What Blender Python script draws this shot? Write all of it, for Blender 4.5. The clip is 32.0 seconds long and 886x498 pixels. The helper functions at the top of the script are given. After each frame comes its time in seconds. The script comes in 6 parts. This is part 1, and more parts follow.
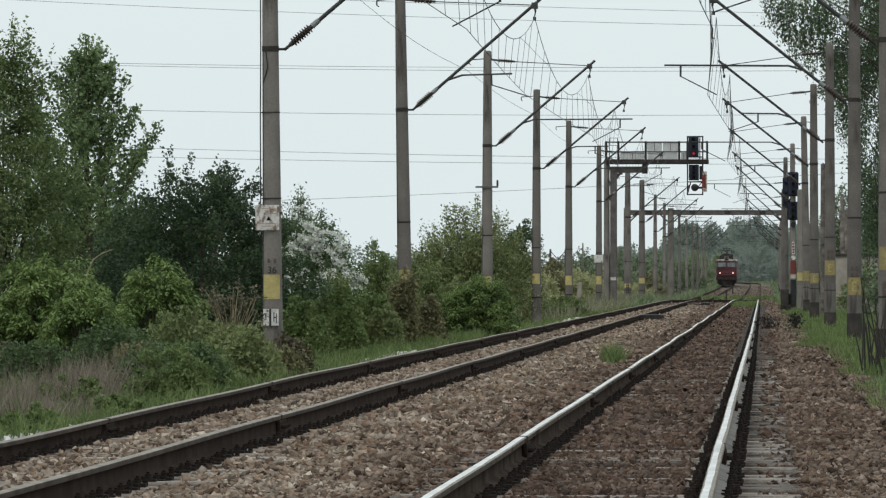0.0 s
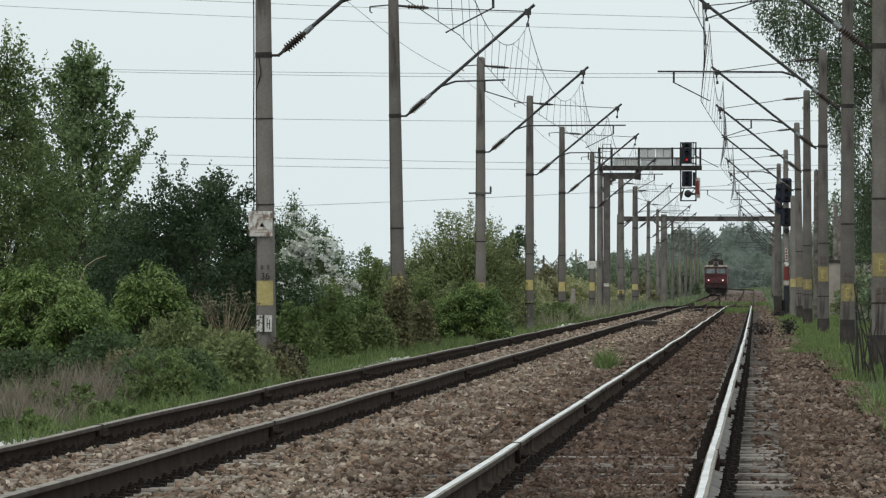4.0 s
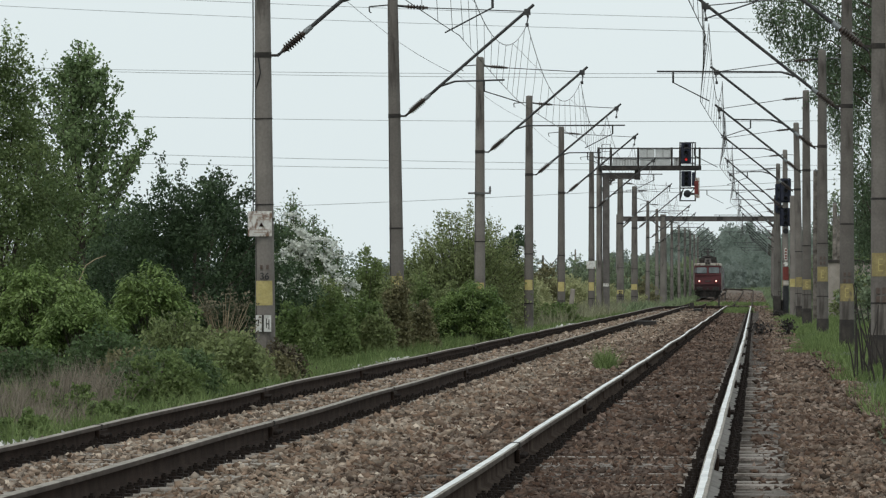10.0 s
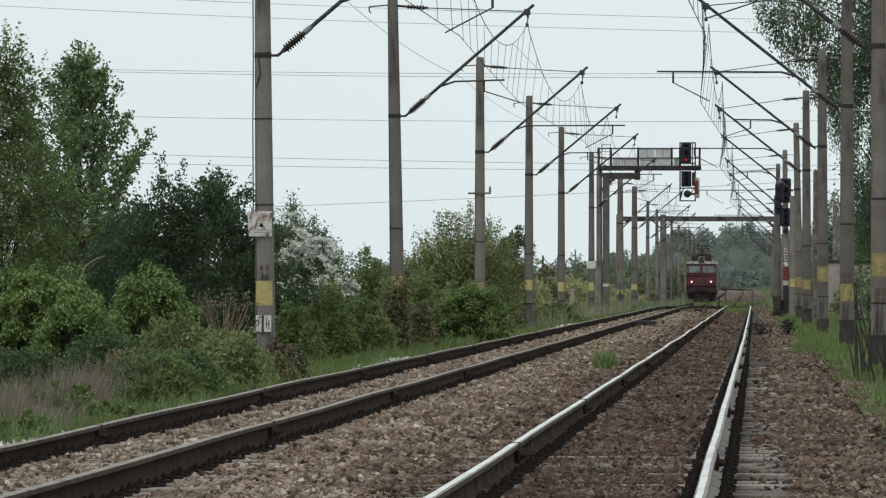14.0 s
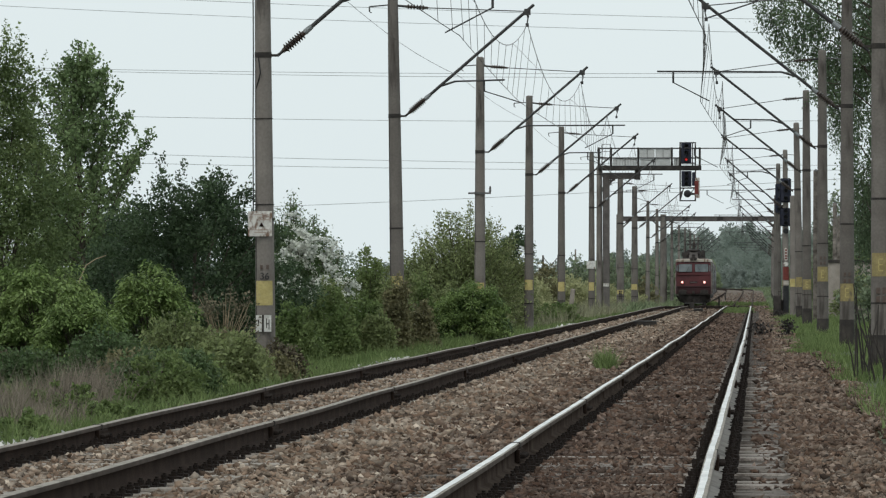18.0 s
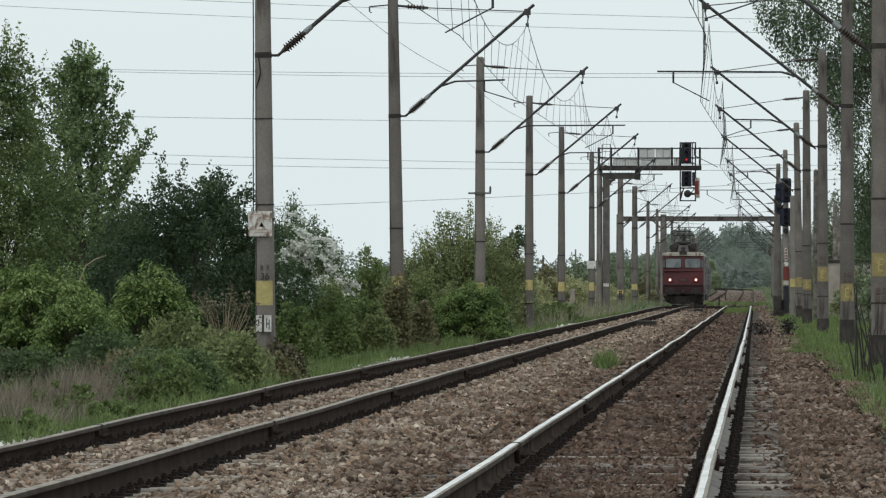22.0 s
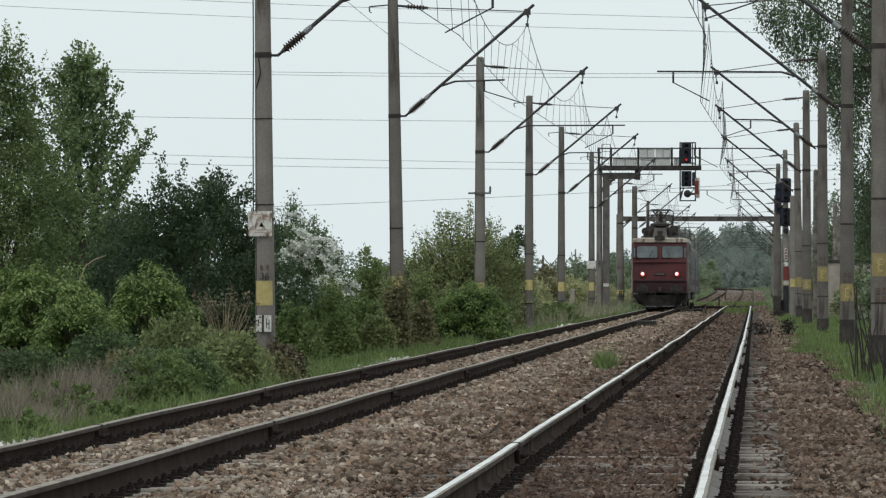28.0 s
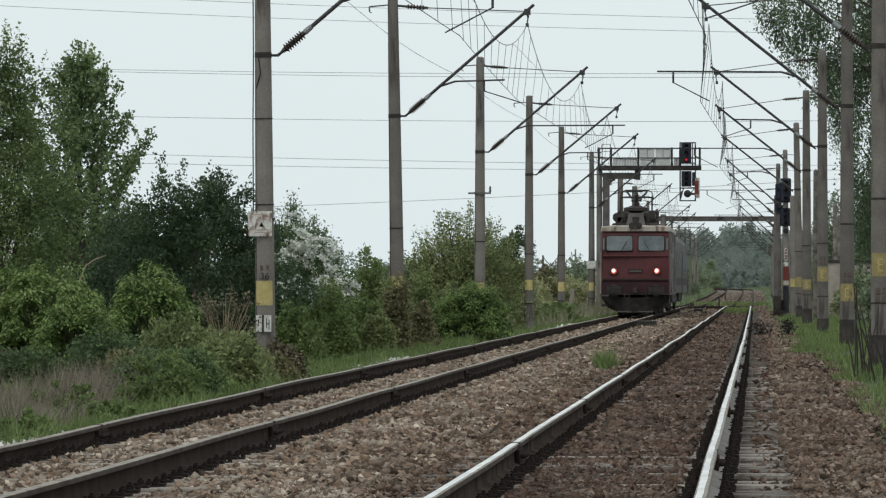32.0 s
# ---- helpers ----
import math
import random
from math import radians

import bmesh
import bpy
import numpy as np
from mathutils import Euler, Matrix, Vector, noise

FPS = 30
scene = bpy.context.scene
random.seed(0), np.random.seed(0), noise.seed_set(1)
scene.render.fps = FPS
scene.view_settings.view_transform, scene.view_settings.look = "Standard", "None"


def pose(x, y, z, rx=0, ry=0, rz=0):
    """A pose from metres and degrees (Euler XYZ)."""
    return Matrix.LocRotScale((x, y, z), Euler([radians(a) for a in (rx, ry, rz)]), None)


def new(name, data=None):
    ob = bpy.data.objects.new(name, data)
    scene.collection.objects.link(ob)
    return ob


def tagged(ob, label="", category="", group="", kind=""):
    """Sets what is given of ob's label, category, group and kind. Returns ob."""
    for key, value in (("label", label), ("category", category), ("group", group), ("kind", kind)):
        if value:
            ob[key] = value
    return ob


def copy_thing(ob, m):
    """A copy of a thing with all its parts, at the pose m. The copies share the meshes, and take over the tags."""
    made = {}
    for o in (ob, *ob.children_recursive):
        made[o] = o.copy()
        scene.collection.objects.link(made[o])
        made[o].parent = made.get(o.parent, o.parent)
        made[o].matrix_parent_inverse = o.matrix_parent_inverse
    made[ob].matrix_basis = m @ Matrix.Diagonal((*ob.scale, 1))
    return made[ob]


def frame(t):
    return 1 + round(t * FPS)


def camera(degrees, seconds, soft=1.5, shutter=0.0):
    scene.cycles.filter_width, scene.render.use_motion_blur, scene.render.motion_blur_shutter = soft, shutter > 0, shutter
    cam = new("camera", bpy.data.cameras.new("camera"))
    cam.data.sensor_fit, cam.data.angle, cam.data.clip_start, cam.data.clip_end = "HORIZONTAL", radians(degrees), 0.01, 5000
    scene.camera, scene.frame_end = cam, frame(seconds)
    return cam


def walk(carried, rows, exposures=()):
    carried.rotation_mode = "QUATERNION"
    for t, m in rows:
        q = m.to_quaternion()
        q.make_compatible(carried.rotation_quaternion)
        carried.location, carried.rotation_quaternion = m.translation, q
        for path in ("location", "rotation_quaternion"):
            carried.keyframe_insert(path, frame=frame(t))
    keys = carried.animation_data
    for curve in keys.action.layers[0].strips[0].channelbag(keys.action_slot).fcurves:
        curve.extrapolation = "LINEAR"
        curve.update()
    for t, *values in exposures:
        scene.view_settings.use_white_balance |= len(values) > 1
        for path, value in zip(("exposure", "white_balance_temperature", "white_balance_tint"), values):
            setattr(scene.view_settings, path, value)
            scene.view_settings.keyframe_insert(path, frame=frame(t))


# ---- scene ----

# ---------------------------------------------------------------- camera
cam = camera(8.154, 32.0, soft=1.25)
EYE = (0.0, 0.0, 1.18)
F = 11000.0                  # focal length in units of 1/1568 of the picture's width


def aim(dx=0.0, dy=0.0):
    """The camera's pose; dx and dy are small pans, in the same units as F."""
    yaw = math.atan(0.0502) - math.atan(dx / F)
    tilt = math.atan((67.0 + dy) / F)
    return pose(*EYE, 90 + math.degrees(tilt), 0, math.degrees(yaw))


PANS = [(0.0, -13.0, -11.0), (0.5, -9.5, -11.0), (1.0, -7.0, -8.0), (1.5, -4.0, -4.6), (2.0, -4.0, -3.0),
        (2.5, -2.8, -1.6), (3.0, -1.3, 0.0), (3.5, -1.0, 0.0), (5.5, 0.2, 0.2), (6.0, 1.4, 1.4), (6.5, 1.4, 1.4),
        (7.0, 0.9, 0.6), (8.0, 0.8, 0.6), (9.0, 0.2, 0.0), (16.5, 0.2, 0.2), (18.0, 0.0, 0.0), (20.5, -0.6, -0.8),
        (22.0, -0.2, 0.0), (32.0, 0.0, 0.0)]
walk(cam, [(t, aim(a, b)) for t, a, b in PANS])

# ---------------------------------------------------------------- sky and sun (bright overcast)
world = bpy.data.worlds.new("overcast_sky")
scene.world = world
world.use_nodes = True
wn, wl = world.node_tree.nodes, world.node_tree.links
wn.clear()
sky = wn.new("ShaderNodeTexSky")
sky.sky_type = "NISHITA"
sky.sun_disc = False
sky.sun_elevation, sky.sun_rotation = radians(52), radians(200)
sky.dust_density = 4.0
cloud = wn.new("ShaderNodeTexNoise")
cloud.inputs["Scale"].default_value = 1.6
cloud.inputs["Detail"].default_value = 4.0
veil = wn.new("ShaderNodeValToRGB")
veil.color_ramp.elements[0].color = (7.45, 8.5, 8.72, 1)
veil.color_ramp.elements[1].color = (8.65, 9.45, 9.58, 1)
wmix = wn.new("ShaderNodeMixRGB")
wmix.inputs[0].default_value = 0.9
back = wn.new("ShaderNodeBackground")
back.inputs["Strength"].default_value = 0.1
wout = wn.new("ShaderNodeOutputWorld")
wl.new(cloud.outputs["Fac"], veil.inputs["Fac"])
wl.new(sky.outputs["Color"], wmix.inputs[1])
wl.new(veil.outputs["Color"], wmix.inputs[2])
wl.new(wmix.outputs["Color"], back.inputs["Color"])
wl.new(back.outputs["Background"], wout.inputs["Surface"])
sun = new("sun", bpy.data.lights.new("sun", "SUN"))
sun.data.energy, sun.data.angle, sun.data.color = 0.8, radians(25), (1.0, 0.97, 0.92)
sun.rotation_euler = Euler((radians(38), 0, radians(-20)))
scene.view_settings.exposure = 0.0


# ---------------------------------------------------------------- materials
def mat(name, c1, c2, rough=0.85, scale=8.0, fine=60.0, bump=0.25, metal=0.0, spread=0.0, island=False, leaf=0.0, stain=None, spec=0.3, mixed=False):
    """Two-tone surface: broad patches from c1 to c2, fine grain and relief. spread: how far single pieces differ in brightness."""
    m = bpy.data.materials.new(name)
    m.use_nodes = True
    n, l = m.node_tree.nodes, m.node_tree.links
    b = n["Principled BSDF"]
    co = n.new("ShaderNodeTexCoord")
    big = n.new("ShaderNodeTexNoise")
    big.inputs["Scale"].default_value, big.inputs["Detail"].default_value = scale, 5.0
    small = n.new("ShaderNodeTexNoise")
    small.inputs["Scale"].default_value, small.inputs["Detail"].default_value = fine, 3.0
    l.new(co.outputs["Object"], big.inputs["Vector"])
    l.new(co.outputs["Object"], small.inputs["Vector"])
    ramp = n.new("ShaderNodeValToRGB")
    ramp.color_ramp.elements[0].position, ramp.color_ramp.elements[1].position = 0.32, 0.68
    ramp.color_ramp.elements[0].color, ramp.color_ramp.elements[1].color = (*c1, 1), (*c2, 1)
    l.new(big.outputs["Fac"], ramp.inputs["Fac"])
    grain = n.new("ShaderNodeMapRange")
    grain.inputs["To Min"].default_value, grain.inputs["To Max"].default_value = 0.72, 1.28
    l.new(small.outputs["Fac"], grain.inputs["Value"])
    hsv = n.new("ShaderNodeHueSaturation")
    l.new(ramp.outputs["Color"], hsv.inputs["Color"])
    l.new(grain.outputs["Result"], hsv.inputs["Value"])
    tone = hsv.outputs["Color"]
    if spread:
        if island:
            rnd = n.new("ShaderNodeNewGeometry").outputs["Random Per Island"]
        else:
            rnd = n.new("ShaderNodeObjectInfo").outputs["Random"]
        var = n.new("ShaderNodeMapRange")
        var.inputs["To Min"].default_value, var.inputs["To Max"].default_value = 1 - spread, 1 + spread
        l.new(rnd, var.inputs["Value"])
        h2 = n.new("ShaderNodeHueSaturation")
        l.new(tone, h2.inputs["Color"])
        l.new(var.outputs["Result"], h2.inputs["Value"])
        tone = h2.outputs["Color"]
    if mixed:
        # single stones differ in kind: dark, rusty, tan, grey and pale ones lie side by side
        wn2 = n.new("ShaderNodeTexWhiteNoise")
        wn2.noise_dimensions = "1D"
        l.new(n.new("ShaderNodeNewGeometry").outputs["Random Per Island"], wn2.inputs["W"])
        kinds = n.new("ShaderNodeValToRGB")
        kinds.color_ramp.interpolation = "CONSTANT"
        for at, c in ((0.14, (0.82, 0.70, 0.64)), (0.34, (1.02, 0.97, 0.94)), (0.58, (1.12, 1.14, 1.16)), (0.76, (0.92, 0.82, 0.76)), (0.9, (1.5, 1.5, 1.52))):
            kinds.color_ramp.elements.new(at).color = (*c, 1)
        kinds.color_ramp.elements[0].color = (0.42, 0.39, 0.38, 1)
        kinds.color_ramp.elements[-1].color = (1.2, 1.08, 0.98, 1)
        l.new(wn2.outputs["Value"], kinds.inputs["Fac"])
        mm = n.new("ShaderNodeMixRGB")
        mm.blend_type = "MULTIPLY"
        mm.inputs[0].default_value = 1.0
        l.new(tone, mm.inputs[1])
        l.new(kinds.outputs["Color"], mm.inputs[2])
        tone = mm.outputs["Color"]
    if stain:
        st = n.new("ShaderNodeTexNoise")
        st.inputs["Scale"].default_value, st.inputs["Detail"].default_value = stain[1], 6.0
        mp = n.new("ShaderNodeMapping")
        mp.inputs["Scale"].default_value = stain[2]
        l.new(co.outputs["Object"], mp.inputs["Vector"])
        l.new(mp.outputs["Vector"], st.inputs["Vector"])
        sr = n.new("ShaderNodeValToRGB")
        sr.color_ramp.elements[0].position, sr.color_ramp.elements[1].position = stain[3], stain[3] + 0.12
        mx = n.new("ShaderNodeMixRGB")
        mx.inputs[2].default_value = (*stain[0], 1)
        l.new(st.outputs["Fac"], sr.inputs["Fac"])
        l.new(sr.outputs["Color"], mx.inputs[0])
        l.new(tone, mx.inputs[1])
        tone = mx.outputs["Color"]
    l.new(tone, b.inputs["Base Color"])
    b.inputs["Roughness"].default_value, b.inputs["Metallic"].default_value = rough, metal
    b.inputs["Specular IOR Level"].default_value = spec
    if bump:
        bp = n.new("ShaderNodeBump")
        bp.inputs["Strength"].default_value, bp.inputs["Distance"].default_value = bump, 0.02
        l.new(small.outputs["Fac"], bp.inputs["Height"])
        l.new(bp.outputs["Normal"], b.inputs["Normal"])
    if leaf:
        b.inputs["Specular IOR Level"].default_value = 0.25
        tr = n.new("ShaderNodeBsdfTranslucent")
        ms = n.new("ShaderNodeMixShader")
        ms.inputs["Fac"].default_value = leaf
        l.new(tone, tr.inputs["Color"])
        l.new(b.outputs["BSDF"], ms.inputs[1])
        l.new(tr.outputs["BSDF"], ms.inputs[2])
        l.new(ms.outputs["Shader"], n["Material Output"].inputs["Surface"])
    return m


def glow(name, c, power):
    m = bpy.data.materials.new(name)
    m.use_nodes = True
    b = m.node_tree.nodes["Principled BSDF"]
    b.inputs["Base Color"].default_value = (*c, 1)
    b.inputs["Emission Color"].default_value = (*c, 1)
    b.inputs["Emission Strength"].default_value = power
    return m


def foliage(name, c1, c2, spread=0.35, leaf=0.3):
    c1, c2 = (c1[0], c1[1], c1[2] * 1.15), (c2[0], c2[1], c2[2] * 1.15)
    return mat(name, c1, c2, rough=0.6, scale=1.3, fine=9.0, bump=0.0, spread=spread, island=True, leaf=leaf)


M_SOIL = mat("soil_and_turf", (0.035, 0.045, 0.02), (0.075, 0.085, 0.035), scale=0.4, fine=6, bump=0.6)
# Shade of the gaps between loose stones is put into this dark bed colour.
M_BED_SHADED = mat("ballast_bed", (0.04, 0.031, 0.025), (0.085, 0.066, 0.053), rough=1.0, scale=0.7, fine=22, bump=1.0, spec=0.05)
# Paler than the near bed, close to the tone of the stones themselves.
M_BED_FAR = mat("pale_far_ballast", (0.13, 0.105, 0.088), (0.195, 0.165, 0.14), rough=1.0, scale=0.5, fine=14, bump=1.0, spec=0.05)
M_STONE = mat("ballast_stone", (0.178, 0.135, 0.103), (0.319, 0.267, 0.213), spec=0.1, rough=0.95, scale=0.45, fine=35, bump=0.3, spread=0.45, mixed=True, island=True)
M_STONE_RUST = mat("rusty_ballast_stone", (0.076, 0.053, 0.043), (0.151, 0.114, 0.091), spec=0.1, rough=0.95, scale=0.6, fine=35, bump=0.3, spread=0.45, mixed=True, island=True)
M_STONE_PALE = mat("pale_ballast_stone", (0.38, 0.37, 0.35), (0.55, 0.54, 0.5), rough=0.92, scale=0.6, fine=35, bump=0.3, spread=0.3, island=True)
M_STONE_MID = mat("tan_ballast_stone", (0.108, 0.077, 0.060), (0.202, 0.160, 0.127), spec=0.1, rough=0.95, scale=0.5, fine=35, bump=0.3, spread=0.45, mixed=True, island=True)
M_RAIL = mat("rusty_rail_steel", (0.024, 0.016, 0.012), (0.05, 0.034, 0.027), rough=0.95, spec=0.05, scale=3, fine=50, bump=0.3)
M_RUN = mat("worn_rail_head", (0.62, 0.61, 0.59), (0.86, 0.84, 0.81), rough=0.42, scale=2, fine=25, bump=0.05, metal=0.55, stain=((0.36, 0.33, 0.30), 1.3, (1.5, 0.12, 1), 0.62))
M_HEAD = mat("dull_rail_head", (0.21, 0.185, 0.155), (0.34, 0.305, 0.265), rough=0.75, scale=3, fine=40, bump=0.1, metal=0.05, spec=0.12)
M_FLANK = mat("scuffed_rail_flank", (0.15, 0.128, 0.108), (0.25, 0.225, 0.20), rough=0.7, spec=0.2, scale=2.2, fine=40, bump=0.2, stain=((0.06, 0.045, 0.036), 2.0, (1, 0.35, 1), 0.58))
# Lit copy of the rail steel, with light on its face painted in.
M_RAIL_LIT = mat("lit_rail_steel", (0.05, 0.038, 0.031), (0.09, 0.07, 0.057), rough=0.9, spec=0.1, scale=3, fine=50, bump=0.3)
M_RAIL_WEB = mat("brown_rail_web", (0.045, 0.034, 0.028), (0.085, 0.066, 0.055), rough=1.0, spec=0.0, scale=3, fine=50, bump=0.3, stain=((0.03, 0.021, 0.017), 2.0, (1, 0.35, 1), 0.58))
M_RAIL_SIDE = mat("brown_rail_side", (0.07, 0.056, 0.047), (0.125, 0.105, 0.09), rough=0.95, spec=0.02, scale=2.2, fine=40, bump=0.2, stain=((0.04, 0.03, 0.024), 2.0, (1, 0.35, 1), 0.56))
M_WOOD = mat("weathered_oak_sleeper", (0.085, 0.073, 0.064), (0.26, 0.23, 0.205), rough=0.95, scale=5, fine=40, bump=0.8, spread=0.5, spec=0.1)
M_SLEEPER = mat("dusty_concrete_sleeper", (0.24, 0.21, 0.18), (0.36, 0.32, 0.28), rough=0.9, scale=2, fine=30, bump=0.4, spread=0.15)
M_CLIP = mat("greasy_fastening", (0.014, 0.011, 0.010), (0.032, 0.024, 0.02), spec=0.1, rough=0.8, scale=12, fine=60, bump=0.2)
M_CONC = mat("weathered_concrete", (0.125, 0.11, 0.099), (0.205, 0.185, 0.167), rough=0.9, scale=1.1, fine=26, bump=0.35, spread=0.22,
             stain=((0.065, 0.056, 0.05), 1.6, (3.0, 3.0, 0.5), 0.56))
M_TAR = mat("tarred_base", (0.03, 0.027, 0.025), (0.07, 0.06, 0.052), rough=0.85, scale=4, fine=30, bump=0.4)
M_YELLOW = mat("faded_yellow_paint", (0.37, 0.30, 0.115), (0.49, 0.41, 0.18), rough=0.8, scale=5, fine=30, bump=0.15, stain=((0.36, 0.30, 0.16), 6, (1, 1, 1), 0.6))
M_OCHRE = mat("grimy_yellow_paint", (0.235, 0.19, 0.085), (0.335, 0.275, 0.13), rough=0.85, scale=5, fine=30, bump=0.15, stain=((0.15, 0.12, 0.085), 7, (1, 1, 0.6), 0.57))
M_WHITE = mat("flaking_white_paint", (0.50, 0.49, 0.46), (0.70, 0.69, 0.66), rough=0.7, scale=6, fine=30, bump=0.1, stain=((0.24, 0.17, 0.12), 11, (1, 1, 0.5), 0.56))
M_PLATE = mat("rusted_enamel_plate", (0.48, 0.46, 0.43), (0.66, 0.64, 0.60), rough=0.6, scale=7, fine=40, bump=0.1, stain=((0.19, 0.12, 0.085), 13, (1, 1, 0.6), 0.5))
M_BLACK = mat("black_paint", (0.012, 0.013, 0.015), (0.03, 0.03, 0.032), rough=0.6, scale=6, fine=30, bump=0.1)
M_STEEL = mat("dark_galvanised_steel", (0.085, 0.085, 0.085), (0.15, 0.148, 0.145), rough=0.6, scale=5, fine=40, bump=0.15, metal=0.3)
M_TUBE = mat("aged_bracket_tube", (0.035, 0.035, 0.038), (0.075, 0.073, 0.07), rough=0.6, scale=6, fine=40, bump=0.1, metal=0.3)
M_WIRE = mat("tarnished_copper_wire", (0.055, 0.05, 0.048), (0.10, 0.09, 0.085), rough=0.6, scale=3, fine=20, bump=0.0, metal=0.4)
M_ALU = mat("grey_line_wire", (0.20, 0.215, 0.22), (0.27, 0.28, 0.285), rough=0.6, scale=1, fine=10, bump=0.0, metal=0.3)
M_PORC = mat("brown_porcelain", (0.03, 0.022, 0.018), (0.065, 0.045, 0.035), rough=0.3, scale=8, fine=30, bump=0.0)
M_RED = mat("faded_red_paint", (0.066, 0.017, 0.019), (0.10, 0.025, 0.028), rough=0.55, scale=1.2, fine=14, bump=0.08, stain=((0.06, 0.018, 0.017), 1.8, (1, 1, 0.5), 0.58))
M_DRED = mat("dirty_dark_red_paint", (0.022, 0.010, 0.011), (0.042, 0.014, 0.015), rough=0.7, scale=2, fine=14, bump=0.1)
M_CREAM = mat("dirty_cream_paint", (0.32, 0.285, 0.24), (0.46, 0.42, 0.37), rough=0.7, scale=1.5, fine=14, bump=0.08, stain=((0.17, 0.12, 0.09), 2.6, (1.6, 1, 0.35), 0.5))
M_GREY = mat("dusty_grey_panel", (0.095, 0.088, 0.084), (0.16, 0.15, 0.145), rough=0.8, spec=0.15, scale=1.5, fine=14, bump=0.08, stain=((0.12, 0.10, 0.09), 1.4, (1, 1, 0.3), 0.57))
M_IRON = mat("oily_black_iron", (0.018, 0.016, 0.015), (0.05, 0.042, 0.037), rough=0.7, scale=4, fine=20, bump=0.2)
M_GLASS = mat("dark_window_glass", (0.10, 0.115, 0.12), (0.17, 0.19, 0.195), rough=0.12, scale=1.5, fine=5, bump=0.0)
# Darker and less glossy than the cab front's glass.
M_SIDEGLASS = mat("dark_side_glass", (0.02, 0.022, 0.024), (0.05, 0.055, 0.058), rough=0.35, scale=1.5, fine=5, bump=0.0, spec=0.1)
M_RUST = mat("faded_rust_red", (0.20, 0.075, 0.05), (0.30, 0.13, 0.09), rough=0.9, scale=8, fine=30, bump=0.1)
M_RUSTFAINT = mat("washed_out_rust_print", (0.30, 0.22, 0.18), (0.46, 0.38, 0.33), rough=0.9, scale=14, fine=40, bump=0.1)
M_RUSTDIM = mat("worn_stencil_ink", (0.085, 0.06, 0.05), (0.13, 0.10, 0.085), rough=0.9, scale=14, fine=40, bump=0.1)
M_SIGNRED = mat("signal_red_paint", (0.13, 0.03, 0.026), (0.20, 0.045, 0.036), rough=0.7, scale=5, fine=20, bump=0.1)
M_MESH = mat("pale_panel_sheet", (0.50, 0.51, 0.50), (0.62, 0.63, 0.62), rough=0.7, scale=4, fine=30, bump=0.1)
M_BARK = mat("dark_bark", (0.06, 0.048, 0.038), (0.12, 0.10, 0.08), rough=0.95, scale=5, fine=30, bump=0.8)
M_STEM = mat("dry_stem", (0.22, 0.17, 0.11), (0.36, 0.29, 0.19), rough=0.9, scale=5, fine=30, bump=0.2)
# Shade inside the side openings is painted as this dark grey.
M_DARKGREY = mat("shaded_opening", (0.022, 0.022, 0.022), (0.05, 0.048, 0.046), rough=0.8, scale=3, fine=20, bump=0.2)
M_FLANKGREY = mat("dusty_dark_panel", (0.065, 0.06, 0.057), (0.115, 0.108, 0.103), rough=0.7, scale=1.5, fine=14, bump=0.08, stain=((0.05, 0.042, 0.038), 1.4, (1, 1, 0.3), 0.55))
M_PORTAL = mat("brown_primed_steel", (0.085, 0.075, 0.07), (0.14, 0.125, 0.118), rough=0.75, scale=2.5, fine=20, bump=0.15, metal=0.1)
M_NAVY = mat("sun_bleached_black_enamel", (0.012, 0.014, 0.026), (0.024, 0.027, 0.045), rough=0.55, scale=5, fine=30, bump=0.05)
M_TAIL = glow("red_lamp_ring", (0.55, 0.05, 0.04), 0.5)
M_LAMP = glow("headlight_glow", (1.0, 0.74, 0.66), 1.25)
M_SIGLIT = glow("red_signal_glow", (0.9, 0.05, 0.04), 0.5)
L_DARK = foliage("dark_hawthorn_leaf", (0.036, 0.06, 0.028), (0.078, 0.118, 0.048))
L_POPLAR = foliage("poplar_leaf", (0.12, 0.18, 0.068), (0.225, 0.30, 0.118), leaf=0.4)
L_TREE = foliage("willow_green_leaf", (0.105, 0.15, 0.05), (0.195, 0.25, 0.09), leaf=0.35)
L_RED = foliage("withered_reddish_leaf", (0.06, 0.052, 0.03), (0.13, 0.105, 0.055), leaf=0.2)
L_THORN = foliage("hawthorn_leaf", (0.06, 0.10, 0.035), (0.125, 0.175, 0.065), leaf=0.35)
L_SERE = foliage("yellowing_leaf", (0.13, 0.125, 0.055), (0.24, 0.22, 0.10), leaf=0.3)
L_BRIGHT = foliage("bright_elder_leaf", (0.11, 0.17, 0.042), (0.205, 0.275, 0.08))
L_MID = foliage("shrub_leaf", (0.105, 0.155, 0.044), (0.20, 0.25, 0.084), leaf=0.4)
L_OLIVE = foliage("olive_shrub_leaf", (0.145, 0.18, 0.062), (0.26, 0.295, 0.115), leaf=0.4)
L_WILLOW = foliage("drooping_willow_leaf", (0.085, 0.128, 0.064), (0.16, 0.215, 0.104), leaf=0.42)
# Distance haze is painted into the next three leaf colours, paler than true foliage.
L_FAR = foliage("hazed_wood_leaf", (0.21, 0.25, 0.19), (0.29, 0.335, 0.25), leaf=0.5, spread=0.05)
L_FARPALE = foliage("pale_hazed_willow_leaf", (0.25, 0.29, 0.23), (0.33, 0.37, 0.29), leaf=0.1, spread=0.08)
L_FARLIT = foliage("hazed_yellow_green_leaf", (0.29, 0.34, 0.18), (0.39, 0.44, 0.25), leaf=0.6, spread=0.05)
